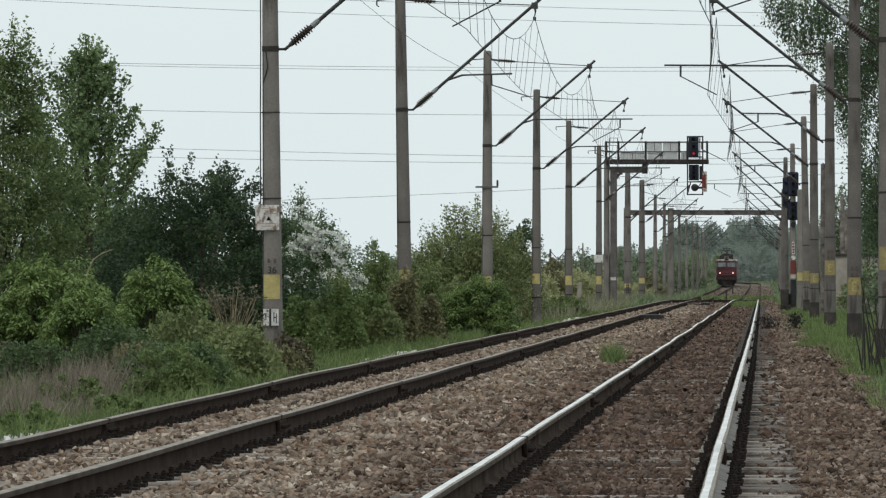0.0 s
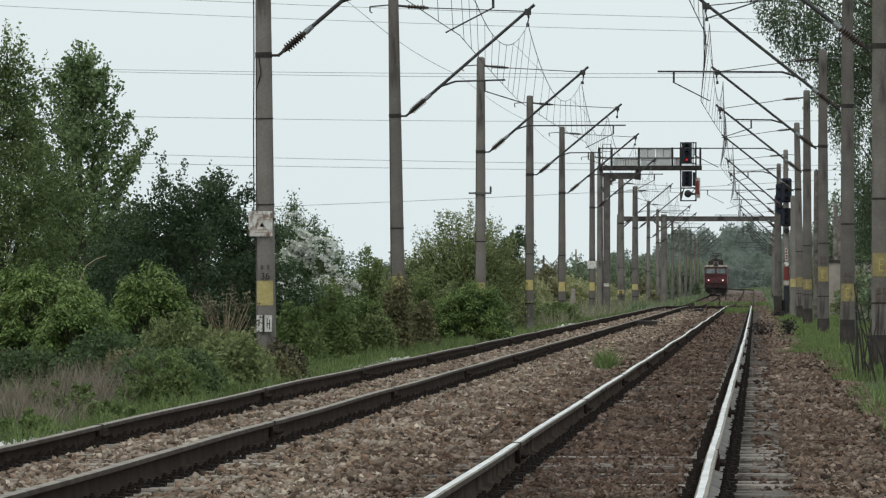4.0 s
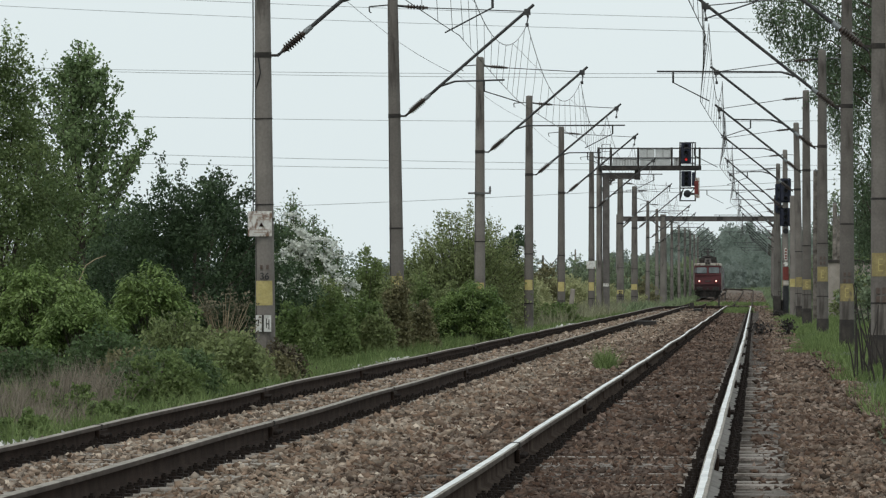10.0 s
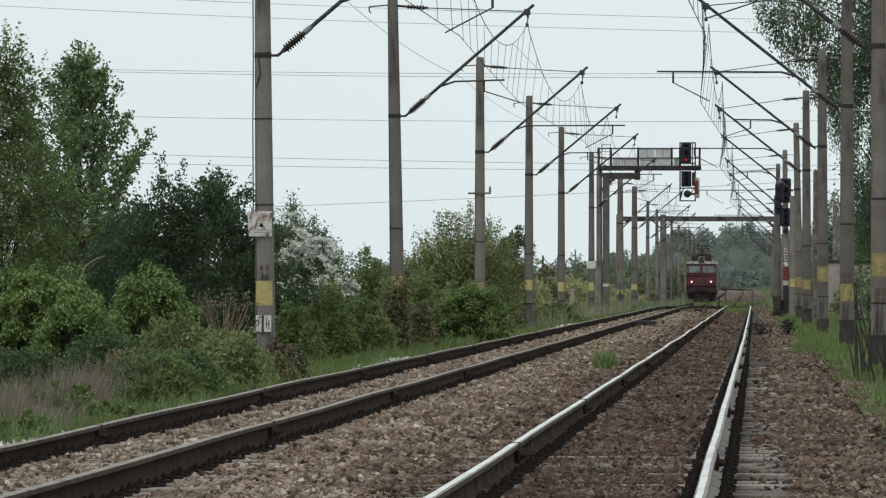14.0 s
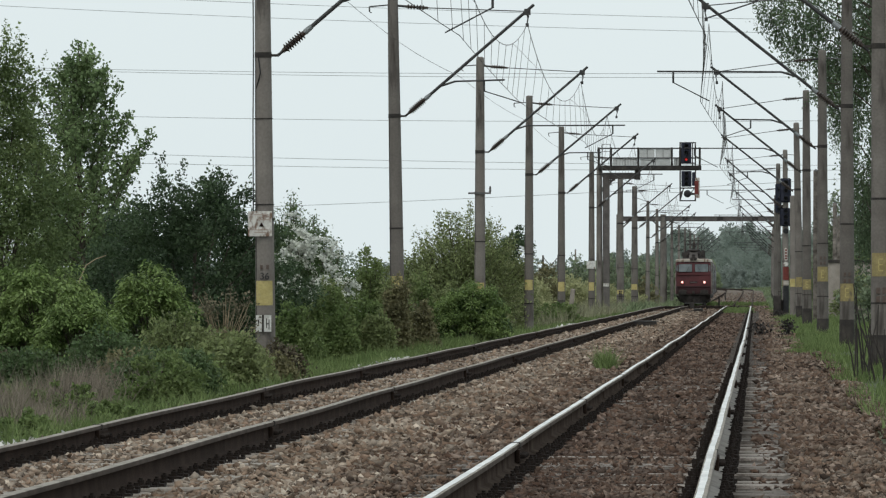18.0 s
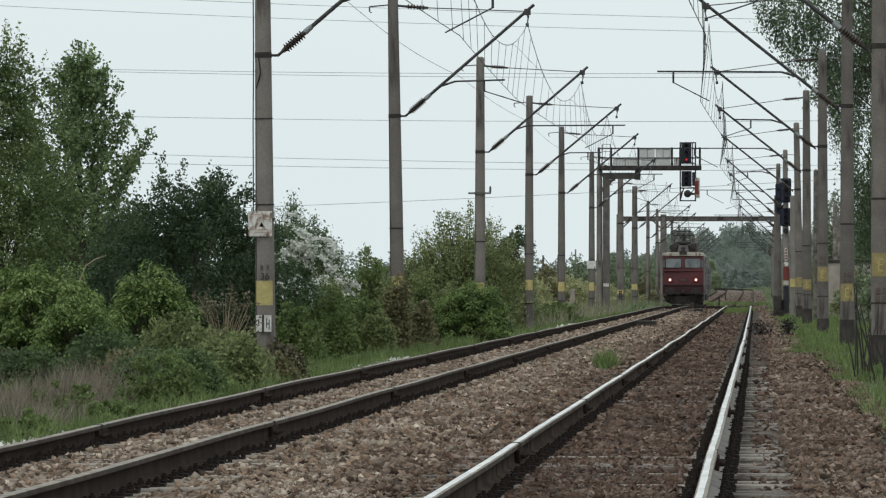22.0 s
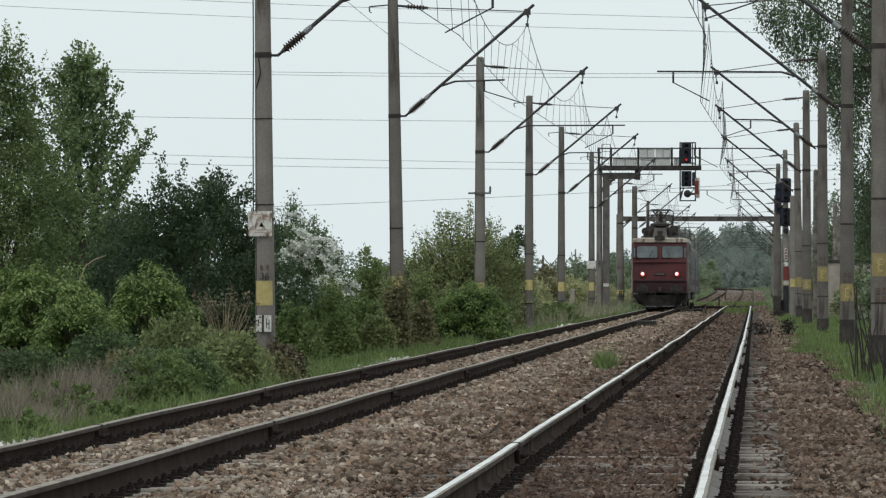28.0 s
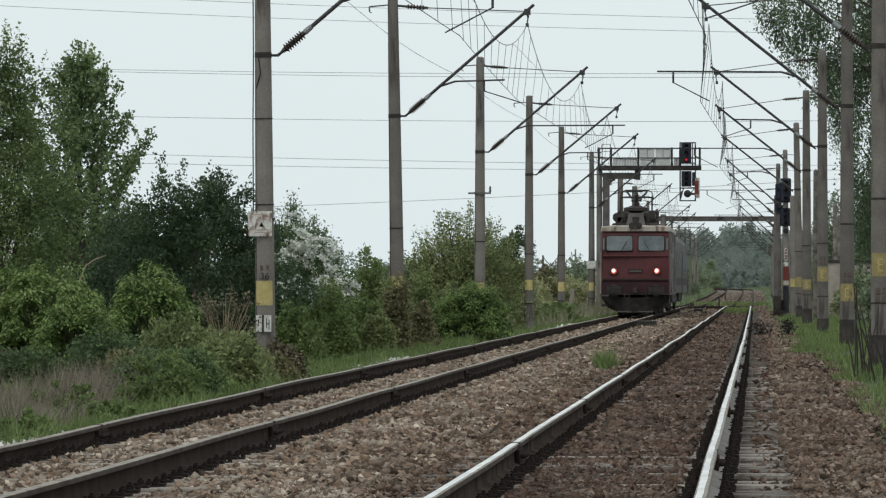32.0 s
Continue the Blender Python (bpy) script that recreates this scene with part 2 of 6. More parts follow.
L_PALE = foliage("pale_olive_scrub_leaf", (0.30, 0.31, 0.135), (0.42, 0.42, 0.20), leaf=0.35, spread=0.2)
L_DRY = foliage("dry_reddish_leaf", (0.12, 0.11, 0.06), (0.20, 0.17, 0.10))
L_BLOSSOM = foliage("white_blossom", (0.7, 0.71, 0.56), (0.84, 0.85, 0.70), spread=0.2)
G_GREEN = foliage("fresh_grass_blade", (0.10, 0.15, 0.042), (0.185, 0.235, 0.078), leaf=0.35)
# Grass of the far stretch, with haze mixed into the blade colour.
G_FAR = foliage("hazed_far_grass", (0.13, 0.17, 0.075), (0.21, 0.25, 0.125), leaf=0.35)
G_WEED = foliage("olive_weed_blade", (0.165, 0.17, 0.088), (0.27, 0.26, 0.145), leaf=0.3)
# The shrub leaf again, made paler to carry the haze of the distance.
L_MIDFAR = foliage("hazed_tree_leaf", (0.14, 0.18, 0.095), (0.23, 0.275, 0.15), leaf=0.4)
G_DRY = foliage("dry_grass_blade", (0.14, 0.118, 0.078), (0.24, 0.202, 0.138), leaf=0.2)
G_DARK = foliage("dark_dead_stalk", (0.02, 0.017, 0.014), (0.05, 0.04, 0.03), leaf=0.05)


# ---------------------------------------------------------------- building helpers
def empty(name, m, label, category, group="", kind=""):
    ob = new(name)
    ob.empty_display_size = 0.2
    ob.matrix_basis = m
    return tagged(ob, label, category, group, kind)


def part(name, bm, material, parent=None, label="", smooth=False):
    """Links a bmesh as one mesh object under a thing or part."""
    me = bpy.data.meshes.new(name)
    bm.to_mesh(me)
    bm.free()
    if smooth:
        me.shade_smooth()
    me.materials.append(material)
    ob = new(name, me)
    ob.parent = parent
    return tagged(ob, label)


def fast(name, V, Q, material, parent=None, label="", smooth=False):
    """A mesh object from arrays of corners and of faces with equal numbers of corners."""
    V, Q = np.asarray(V, np.float32), np.asarray(Q, np.int32)
    me = bpy.data.meshes.new(name)
    me.vertices.add(len(V))
    me.vertices.foreach_set("co", V.ravel())
    me.loops.add(Q.size)
    me.loops.foreach_set("vertex_index", Q.ravel())
    me.polygons.add(len(Q))
    me.polygons.foreach_set("loop_start", np.arange(0, Q.size, Q.shape[1], dtype=np.int32))
    me.update(calc_edges=True)
    me.validate()
    if smooth:
        me.shade_smooth()
    me.materials.append(material)
    ob = new(name, me)
    ob.parent = parent
    return tagged(ob, label)


def box(bm, x0, x1, y0, y1, z0, z1, bevel=0.0):
    vs = [bm.verts.new((x, y, z)) for x in (x0, x1) for y in (y0, y1) for z in (z0, z1)]
    fs = [bm.faces.new([vs[i] for i in f]) for f in ((0, 1, 3, 2), (4, 6, 7, 5), (0, 4, 5, 1), (2, 3, 7, 6), (0, 2, 6, 4), (1, 5, 7, 3))]
    if bevel:
        es = list({e for f in fs for e in f.edges})
        bmesh.ops.bevel(bm, geom=es, offset=bevel, segments=1, affect="EDGES")
    return bm


def tube(bm, a, b, r0, r1=None, n=8, caps=True):
    """A straight tapered round bar from a to b."""
    r1 = r0 if r1 is None else r1
    a, b = Vector(a), Vector(b)
    q = (b - a).to_track_quat("Z", "Y")
    rings = []
    for p, r in ((a, r0), (b, r1)):
        rings.append([bm.verts.new(p + q @ Vector((r * math.cos(k * math.tau / n), r * math.sin(k * math.tau / n), 0))) for k in range(n)])
    for k in range(n):
        bm.faces.new((rings[0][k], rings[0][(k + 1) % n], rings[1][(k + 1) % n], rings[1][k]))
    if caps:
        bm.faces.new(rings[0][::-1])
        bm.faces.new(rings[1])
    return bm


def lathe(bm, rz, n=12, x=0.0, y=0.0, m=None):
    """A round body from (radius, height) pairs, about the z axis or, with m, moved by it."""
    rings = []
    for r, z in rz:
        ring = []
        for k in range(n):
            p = Vector((x + r * math.cos(k * math.tau / n), y + r * math.sin(k * math.tau / n), z))
            ring.append(bm.verts.new(m @ p if m else p))
        rings.append(ring)
    for a, b in zip(rings, rings[1:]):
        for k in range(n):
            bm.faces.new((a[k], a[(k + 1) % n], b[(k + 1) % n], b[k]))
    bm.faces.new(rings[0][::-1])
    bm.faces.new(rings[-1])
    return bm


def B():
    return bmesh.new()


def wire(name, pts, r, material, parent, n=4):
    """A thin round wire through the points."""
    P = np.array(pts, float)
    T = np.gradient(P, axis=0)
    T /= np.linalg.norm(T, axis=1)[:, None]
    ref = np.where(np.abs(T[:, 2:3]) > 0.9, np.array([[1.0, 0, 0]]), np.array([[0, 0, 1.0]]))
    U = np.cross(T, ref)
    U /= np.linalg.norm(U, axis=1)[:, None]
    W = np.cross(U, T)
    V = np.concatenate([P + r * (math.cos(k * math.tau / n) * U + math.sin(k * math.tau / n) * W) for k in range(n)])
    m = len(P)
    i = np.arange(m - 1)
    Q = np.concatenate([np.stack([i + k * m, i + (k + 1) % n * m, i + 1 + (k + 1) % n * m, i + 1 + k * m], 1) for k in range(n)])
    return fast(name, V, Q, material, parent)


# ---------------------------------------------------------------- the line's course
RIGHT, LEFT = -1.0, -5.0             # the two tracks' centre lines
PROFILE_Y = [-200, 300, 345, 388, 430, 500, 560, 620, 740, 842, 930, 1020, 1200, 1500, 6000]
PROFILE_Z = [0, 0, 0.02, 0.0, -0.19, -0.31, -0.23, -0.12, 0.06, 0.29, 0.64, 1.02, 1.3, 1.4, 1.4]
_yy = np.arange(-200, 2000, 5.0)
_zz = np.convolve(np.pad(np.interp(_yy, PROFILE_Y, PROFILE_Z), 4, mode="edge"), np.ones(9) / 9, mode="valid")


def zt(y):
    return np.interp(y, _yy, _zz)


def xt(y):
    y = np.asarray(y, float)
    return -np.clip(y - 945, 0, None) ** 2 / (2 * 330.0)


def ground_z(x, y):
    """Height of the turf: level with the bed beside the tracks, falling away to the sides."""
    x, y = np.asarray(x, float), np.asarray(y, float)
    c = x - xt(y)
    left = -0.22 - 0.16 * np.clip((-6.3 - c) / 1.2, 0, 1) - 0.25 * np.clip((-8.5 - c) / 8, 0, 1)
    rightside = -0.24 + 0.10 * np.clip((c - 1.4) / 1.0, 0, 1) - 0.3 * np.clip((c - 4) / 8, 0, 1)
    bump = 0.05 * np.sin(c * 1.7 + y * 0.31) * np.sin(y * 0.13 + c * 0.5)
    side = np.where(c < -3, left, rightside)
    under = (c > -6.2) & (c < 1.2)
    return zt(y) + np.where(under, -0.42, side + bump)


def lattice(xs, ys, zf):
    X, Y = np.meshgrid(xs, ys)
    V = np.stack([X + xt(Y), Y, zf(X + xt(Y), Y)], -1).reshape(-1, 3)
    nx, ny = len(xs), len(ys)
    a = (np.arange(ny - 1)[:, None] * nx + np.arange(nx - 1)[None]).ravel()
    return V, np.stack([a, a + 1, a + nx + 1, a + nx], 1)


gx = np.concatenate([[-3000, -1200, -500, -200, -100, -60, -40, -28], np.arange(-20, -6.2, 0.6), np.arange(-6.2, 1.3, 0.5),
                     np.arange(1.3, 8, 0.6), [10, 14, 20, 30, 50, 100, 250, 800, 3000]])
gy = np.concatenate([[-400, -100], np.arange(-60, 15, 5.0), np.arange(15, 260, 1.5), np.arange(260, 1300, 10.0), [1400, 1600, 2000, 3000, 4800]])
ground = fast("ground", *lattice(gx, gy, ground_z), M_SOIL, None, smooth=True)
tagged(ground, "flat green turf and soil beside the tracks", "ground", kind="structure")


def bed_z(x, y):
    c = x - xt(y)
    edge = np.clip((c + 6.55) / 0.45, 0, 1) * np.clip((1.55 - c) / 0.55, 0, 1)
    return zt(y) - 0.46 + 0.245 * edge


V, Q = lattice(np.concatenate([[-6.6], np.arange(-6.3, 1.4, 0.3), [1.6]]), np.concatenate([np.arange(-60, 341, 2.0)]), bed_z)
tagged(fast("ballast_bed", V, Q, M_BED_SHADED, None, smooth=True), "brown crushed-stone ballast bed under two tracks", "ballast", kind="structure")
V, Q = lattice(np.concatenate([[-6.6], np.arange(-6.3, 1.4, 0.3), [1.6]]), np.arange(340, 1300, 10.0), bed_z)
tagged(fast("far_ballast_bed", V, Q, M_BED_FAR, None, smooth=True), "grey-brown ballast bed on the far stretch", "ballast", kind="structure")

# ---------------------------------------------------------------- tracks
RAIL_SECTION = [(-0.075, -0.172), (0.075, -0.172), (0.075, -0.160), (0.012, -0.135), (0.010, -0.045), (0.036, -0.036), (0.036, -0.006),
                (0.026, 0.0), (-0.026, 0.0), (-0.036, -0.006), (-0.036, -0.036), (-0.010, -0.045), (-0.012, -0.135), (-0.075, -0.160)]


def drift(cx, y):
    """The shiny-railed track swings a hand's width aside at its near end."""
    return np.where(cx > -2.5, -0.065 * np.clip((150 - np.asarray(y, float)) / 115, 0, 1.2), 0.0)


def rail_piece(name, cx, y0, y1, head, parent, step, sag=0.0):
    """One length of flat-bottomed rail, with its worn running surface as a sub-part."""
    ys = np.append(np.arange(y0, y1, step), y1)
    S = np.array(RAIL_SECTION)
    n = len(S)
    P = np.stack([xt(ys) + cx + drift(cx, ys) + 0.002 * np.sin(ys * 0.4 + cx), ys, zt(ys) + 0.004 * np.sin(ys * 0.33 + cx * 2) + (0.012 * np.sin(ys * 0.17 + cx) * np.clip((ys - 90) / 60, 0, 1) if cx > -2.5 else 0.0) - sag * np.clip((78 - ys) / 30, 0, 1)], 1)
    V = (P[:, None, :] + np.stack([S[:, 0], 0 * S[:, 0], S[:, 1]], 1)[None]).reshape(-1, 3)
    i = (np.arange(len(ys) - 1)[:, None] * n + np.arange(n)[None]).ravel()
    j = (np.arange(len(ys) - 1)[:, None] * n + (np.arange(n)[None] + 1) % n).ravel()
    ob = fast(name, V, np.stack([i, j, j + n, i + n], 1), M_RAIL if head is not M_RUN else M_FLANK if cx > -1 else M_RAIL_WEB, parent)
    H = np.array([(-0.0372, -0.012), (-0.0372, -0.005), (-0.026, 0.0015), (0.026, 0.0015), (0.0345, -0.003)])
    n = len(H)
    V = (P[:, None, :] + np.stack([H[:, 0], 0 * H[:, 0], H[:, 1]], 1)[None]).reshape(-1, 3)
    i = (np.arange(len(ys) - 1)[:, None] * n + np.arange(n - 1)[None]).ravel()
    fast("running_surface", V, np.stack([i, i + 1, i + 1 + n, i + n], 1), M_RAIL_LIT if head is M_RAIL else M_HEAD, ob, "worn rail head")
    if head is not M_RAIL:
        F = np.array([(0.0345, -0.003), (0.0372, -0.006), (0.0372, -0.034)])
        V = (P[:, None, :] + np.stack([F[:, 0], 0 * F[:, 0], F[:, 1]], 1)[None]).reshape(-1, 3)
        i = (np.arange(len(ys) - 1)[:, None] * 3 + np.arange(2)[None]).ravel()
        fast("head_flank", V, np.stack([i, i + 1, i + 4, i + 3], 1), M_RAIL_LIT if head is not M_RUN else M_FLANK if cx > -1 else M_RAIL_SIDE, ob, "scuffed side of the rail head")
    if head is M_RUN:
        off = -0.006 if cx > -1 else 0.0
        wd = 0.021 if cx > -1 else 0.023
        ys = np.arange(y0, y1, 0.35) if y0 < 140 else ys
        ys = np.append(ys, y1) if ys[-1] < y1 else ys
        P = np.stack([np.interp(ys, P[:, 1], P[:, 0]), ys, np.interp(ys, P[:, 1], P[:, 2])], 1)
        # the wheels polish an uneven band
        rag = 0.0016 * np.sin(ys * 1.1 + cx) + 0.0012 * np.sin(ys * 2.7) + 0.0006 * np.sin(ys * 5.3)
        Z = 0.0032 + 0 * ys
        V = np.stack([np.stack([P[:, 0] + off - wd + rag, ys, P[:, 2] + Z], 1), np.stack([P[:, 0] + off + wd + rag[::-1], ys, P[:, 2] + Z], 1)], 1).reshape(-1, 3)
        i = np.arange(len(ys) - 1) * 2
        fast("polished_band", V, np.stack([i, i + 1, i + 3, i + 2], 1), M_RUN, ob, "bright polished running band")
    return ob


def fastening_mesh():
    """A clip bolt with its nut on a ribbed plate, beside the rail's foot."""
    bm = B()
    box(bm, -0.05, 0.06, -0.075, 0.075, -0.012, 0.012)
    box(bm, -0.045, 0.018, -0.03, 0.03, 0.0, 0.028)
    lathe(bm, [(0.022, 0.015), (0.022, 0.045), (0.013, 0.047), (0.013, 0.06)], 6)
    lathe(bm, [(0.02, 0.0), (0.02, 0.03)], 5, 0.045, 0.045)
    me = bpy.data.meshes.new("fastening")
    bm.to_mesh(me)
    bm.free()
    me.materials.append(M_CLIP)
    return me


def sleeper_mesh(material, length, seed):
    bm = B()
    length += (seed - 2) * 0.06
    box(bm, -length / 2, length / 2, -0.13, 0.13, -0.15, 0.0, 0.012)
    rng = random.Random(seed)
    for v in bm.verts:
        v.co += Vector((rng.uniform(-0.03, 0.03), rng.uniform(-0.012, 0.012), rng.uniform(-0.01, 0.008)))
    me = bpy.data.meshes.new("sleeper")
    bm.to_mesh(me)
    bm.free()
    me.materials.append(material)
    return me


FASTENING = fastening_mesh()


def track(cx, label, heads, sleeper_mat, joints):
    rng = random.Random(int(cx * 10))
    tr = empty("railway_track", pose(0, 0, 0), label, "railway track", "the two tracks")
    for side, head, off in ((-0.7535, heads[0], joints[0]), (0.7535, heads[1], joints[1])):
        cuts = [-60.0, -20.0, 12.0] + [off + 18.2 * k for k in range(7)] + [330.0]
        for a, b in zip(cuts, cuts[1:]):
            rail_piece("rail", cx + side, a, b - 0.018, head, tr, 2.0, 0.04 if cx + side < -5.2 else 0.0)
        for y in cuts[3:-1]:
            x, z = cx + side + float(drift(cx, y)), float(zt(y)) - (0.04 if cx + side < -5.2 else 0.0) * min(max((78 - y) / 30, 0), 1)
            for sgn in (-1, 1):
                fp = part("fishplate", box(B(), x + sgn * 0.03 - 0.018, x + sgn * 0.03 + 0.018, y - 0.36, y + 0.36, z - 0.142, z - 0.042, 0.006), M_RAIL, tr, "bolted fishplate")
                for k in range(4):
                    part("bolt", lathe(B(), [(0.02, 0.0), (0.02, 0.03), (0.012, 0.045)], 6, m=pose(x + sgn * 0.048, y - 0.27 + 0.18 * k, z - 0.092, 0, 90 * sgn, 0)), M_CLIP, fp)
            part("joint_gap", box(B(), x - 0.0385, x + 0.0385, y - 0.06, y + 0.05, z - 0.04, z + 0.0045, 0.002), M_CLIP, tr, "greasy rail joint")
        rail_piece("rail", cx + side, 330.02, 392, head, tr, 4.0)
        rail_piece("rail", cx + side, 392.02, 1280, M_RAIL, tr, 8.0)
    kinds = [sleeper_mesh(sleeper_mat, 2.6, s) for s in range(5)]
    for k in range(130):
        y = 31.0 + 0.6 * k
        s = new("sleeper", rng.choice(kinds))
        s.parent = tr
        s.matrix_basis = pose(cx + float(drift(cx, y)) + rng.uniform(-0.012, 0.012), y + rng.uniform(-0.02, 0.02), float(zt(y)) - 0.19 + rng.uniform(-0.02, 0.012), 0, 0, rng.uniform(-0.8, 0.8))
        for side in (-0.7535, 0.7535):
            for sgn in (-1, 1):
                f = new("fastening", FASTENING)
                f.parent = s
                f.matrix_basis = pose(side + sgn * 0.105, 0, 0.012, 0, 0, 0 if sgn > 0 else 180)
    bm, clips = B(), B()
    for k in list(range(-60, 0)) + list(range(130, 520)):
        y = 31.0 + 0.6 * k
        box(bm, cx - 1.3, cx + 1.3, y - 0.13, y + 0.13, float(zt(y)) - 0.33, float(zt(y)) - 0.184)
        for side in (-0.7535, 0.7535):
            for sgn in (-1, 1):
                c = cx + side + sgn * 0.1
                box(clips, c - 0.04, c + 0.04, y - 0.04, y + 0.04, float(zt(y)) - 0.19, float(zt(y)) - 0.10)
    tagged(part("far_sleeper", bm, sleeper_mat, tr), kind="stuff")
    tagged(part("far_fastening", clips, M_CLIP, tr), kind="stuff")


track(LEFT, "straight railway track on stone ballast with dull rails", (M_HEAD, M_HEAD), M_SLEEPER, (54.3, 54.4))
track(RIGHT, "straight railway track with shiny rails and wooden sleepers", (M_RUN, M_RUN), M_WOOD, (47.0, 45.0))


# ---------------------------------------------------------------- ballast stones
def stones(name, n, x0, x1, y0, y1, size, material, label, seed):
    """Crushed stones strewn over the bed, denser towards the near end: angular six-cornered lumps, each turned and squeezed at random."""
    rng = np.random.default_rng(seed)
    y = y0 * (y1 / y0) ** rng.random(n)
    x = rng.uniform(x0, x1, n)
    # the nearest sleeper ends of the shiny-railed track lie bare
    keep = ~((x > -2.37) & (x < -1.9) & (y < 42) & (rng.random(n) > 0.3))
    x, y = x[keep], y[keep]
    n = len(x)
    s = size * rng.uniform(0.5, 1.45, n) * np.clip(y / 60, 0.72, 1) * (1 + 0.16 * np.clip((y - 60) / 60, 0, 2.5))
    six = np.array([(1, 0, 0), (-1, 0, 0), (0, 1, 0), (0, -1, 0), (0, 0, 1), (0, 0, -1)], float) * 0.72
    C = (six[None] * rng.uniform(0.6, 1.2, (n, 6, 1)) + rng.normal(size=(n, 6, 3)) * 0.22) * s[:, None, None] * np.array([1.3, 0.85, 0.7])
    a = rng.uniform(0, math.tau, n)
    b = rng.uniform(-0.7, 0.7, n)
    ca, sa, cb, sb = np.cos(a)[:, None], np.sin(a)[:, None], np.cos(b)[:, None], np.sin(b)[:, None]
    X, Yv, Z = C[..., 0], C[..., 1], C[..., 2]
    X, Z = X * cb - Z * sb, X * sb + Z * cb
    X, Yv = X * ca - Yv * sa, X * sa + Yv * ca
    zb = np.maximum(bed_z(x + xt(y), y), ground_z(x + xt(y), y))
    V = np.stack([X + (x + xt(y))[:, None], Yv + y[:, None], Z + (zb + s * rng.uniform(-0.1, 0.5, n))[:, None]], -1).reshape(-1, 3)
    f = np.array([(0, 2, 4), (2, 1, 4), (1, 3, 4), (3, 0, 4), (2, 0, 5), (1, 2, 5), (3, 1, 5), (0, 3, 5)])
    # stones past 150 m show only their upper faces
    Q = np.concatenate([(np.arange(n)[:, None, None] * 6 + f[None, :4]).reshape(-1, 3), (np.flatnonzero(y < 150)[:, None, None] * 6 + f[None, 4:]).reshape(-1, 3)])
    tagged(fast(name, V, Q, material), label, "ballast", kind="stuff")


stones("ballast_stones", 36000, -4.02, -2.55, 31, 330, 0.055, M_STONE, "pale brown crushed stones between the tracks", 11)
stones("ballast_stones", 25000, -3.1, -1.98, 31, 330, 0.055, M_STONE_MID, "tan crushed stones beside the shiny rails", 18)
stones("ballast_stones", 19000, -5.56, -4.44, 31, 330, 0.052, M_STONE, "pale brown crushed stones between the dull rails", 12)
stones("ballast_stones", 30000, -1.62, -0.52, 31, 330, 0.05, M_STONE_RUST, "rusty dark crushed stones between the shiny rails", 13)
stones("ballast_stones", 27000, 0.25, 1.5, 31, 140, 0.052, M_STONE_MID, "rust-brown crushed stones beside the wooden sleepers", 14)
stones("ballast_stones", 6000, 0.25, 1.1, 135, 360, 0.06, M_STONE_MID, "rust-brown crushed stones along the far shoulder", 19)
stones("ballast_stones", 7000, -6.0, 1.2, 340, 900, 0.06, M_STONE_MID, "rust-brown crushed stones on the far stretch", 20)
stones("ballast_stones", 12000, -1.62, -0.52, 31, 56, 0.05, M_STONE_RUST, "rusty dark crushed stones heaped over the near sleepers", 21)
stones("ballast_stones", 3500, -5.56, -4.44, 31, 56, 0.052, M_STONE, "pale brown crushed stones heaped over the near sleepers", 22)
stones("ballast_stones", 4000, -6.2, 1.3, 3, 31, 0.055, M_STONE_MID, "tan crushed stones at the near end of the line", 23)
stones("pale_gravel", 900, -7.9, -7.1, 62, 69, 0.055, M_STONE_PALE, "pale gravel spilled at the grass edge", 24)
stones("pale_gravel", 260, -7.4, -6.7, 104, 114, 0.05, M_STONE_PALE, "pale gravel spilled at the grass edge", 25)
stones("ballast_stones", 3200, -0.02, 0.42, 31, 260, 0.05, M_STONE_RUST, "brown stones scattered over the sleeper ends", 16)
stones("ballast_stones", 5000, -6.5, -5.9, 31, 260, 0.055, M_STONE_RUST, "brown stones along the grass edge", 17)
for k, (a, b) in enumerate(((44, 56), (100, 112), (186, 220))):
    stones("pale_stones", 900, -6.6, -5.95, a, b, 0.07, M_STONE_PALE, "pale grey crushed stones spilled at the grass edge", 20 + k)


# ---------------------------------------------------------------- overhead line masts
def insulator(bm, a, b, r, n=7):
    """Ribbed insulator between two points."""
    a, b = Vector(a), Vector(b)
    d = (b - a).length
    m = Matrix.Translation(a) @ (b - a).to_track_quat("Z", "Y").to_matrix().to_4x4()
    rz = [(r * 0.45, 0)]
    for k in range(n):
        z = d * (0.12 + 0.76 * k / n)
        rz += [(r * 0.5, z), (r, z + d * 0.03), (r * 0.95, z + d * 0.05), (r * 0.5, z + d * 0.08)]
    rz.append((r * 0.45, d))
    return lathe(bm, rz, 10, m=m)


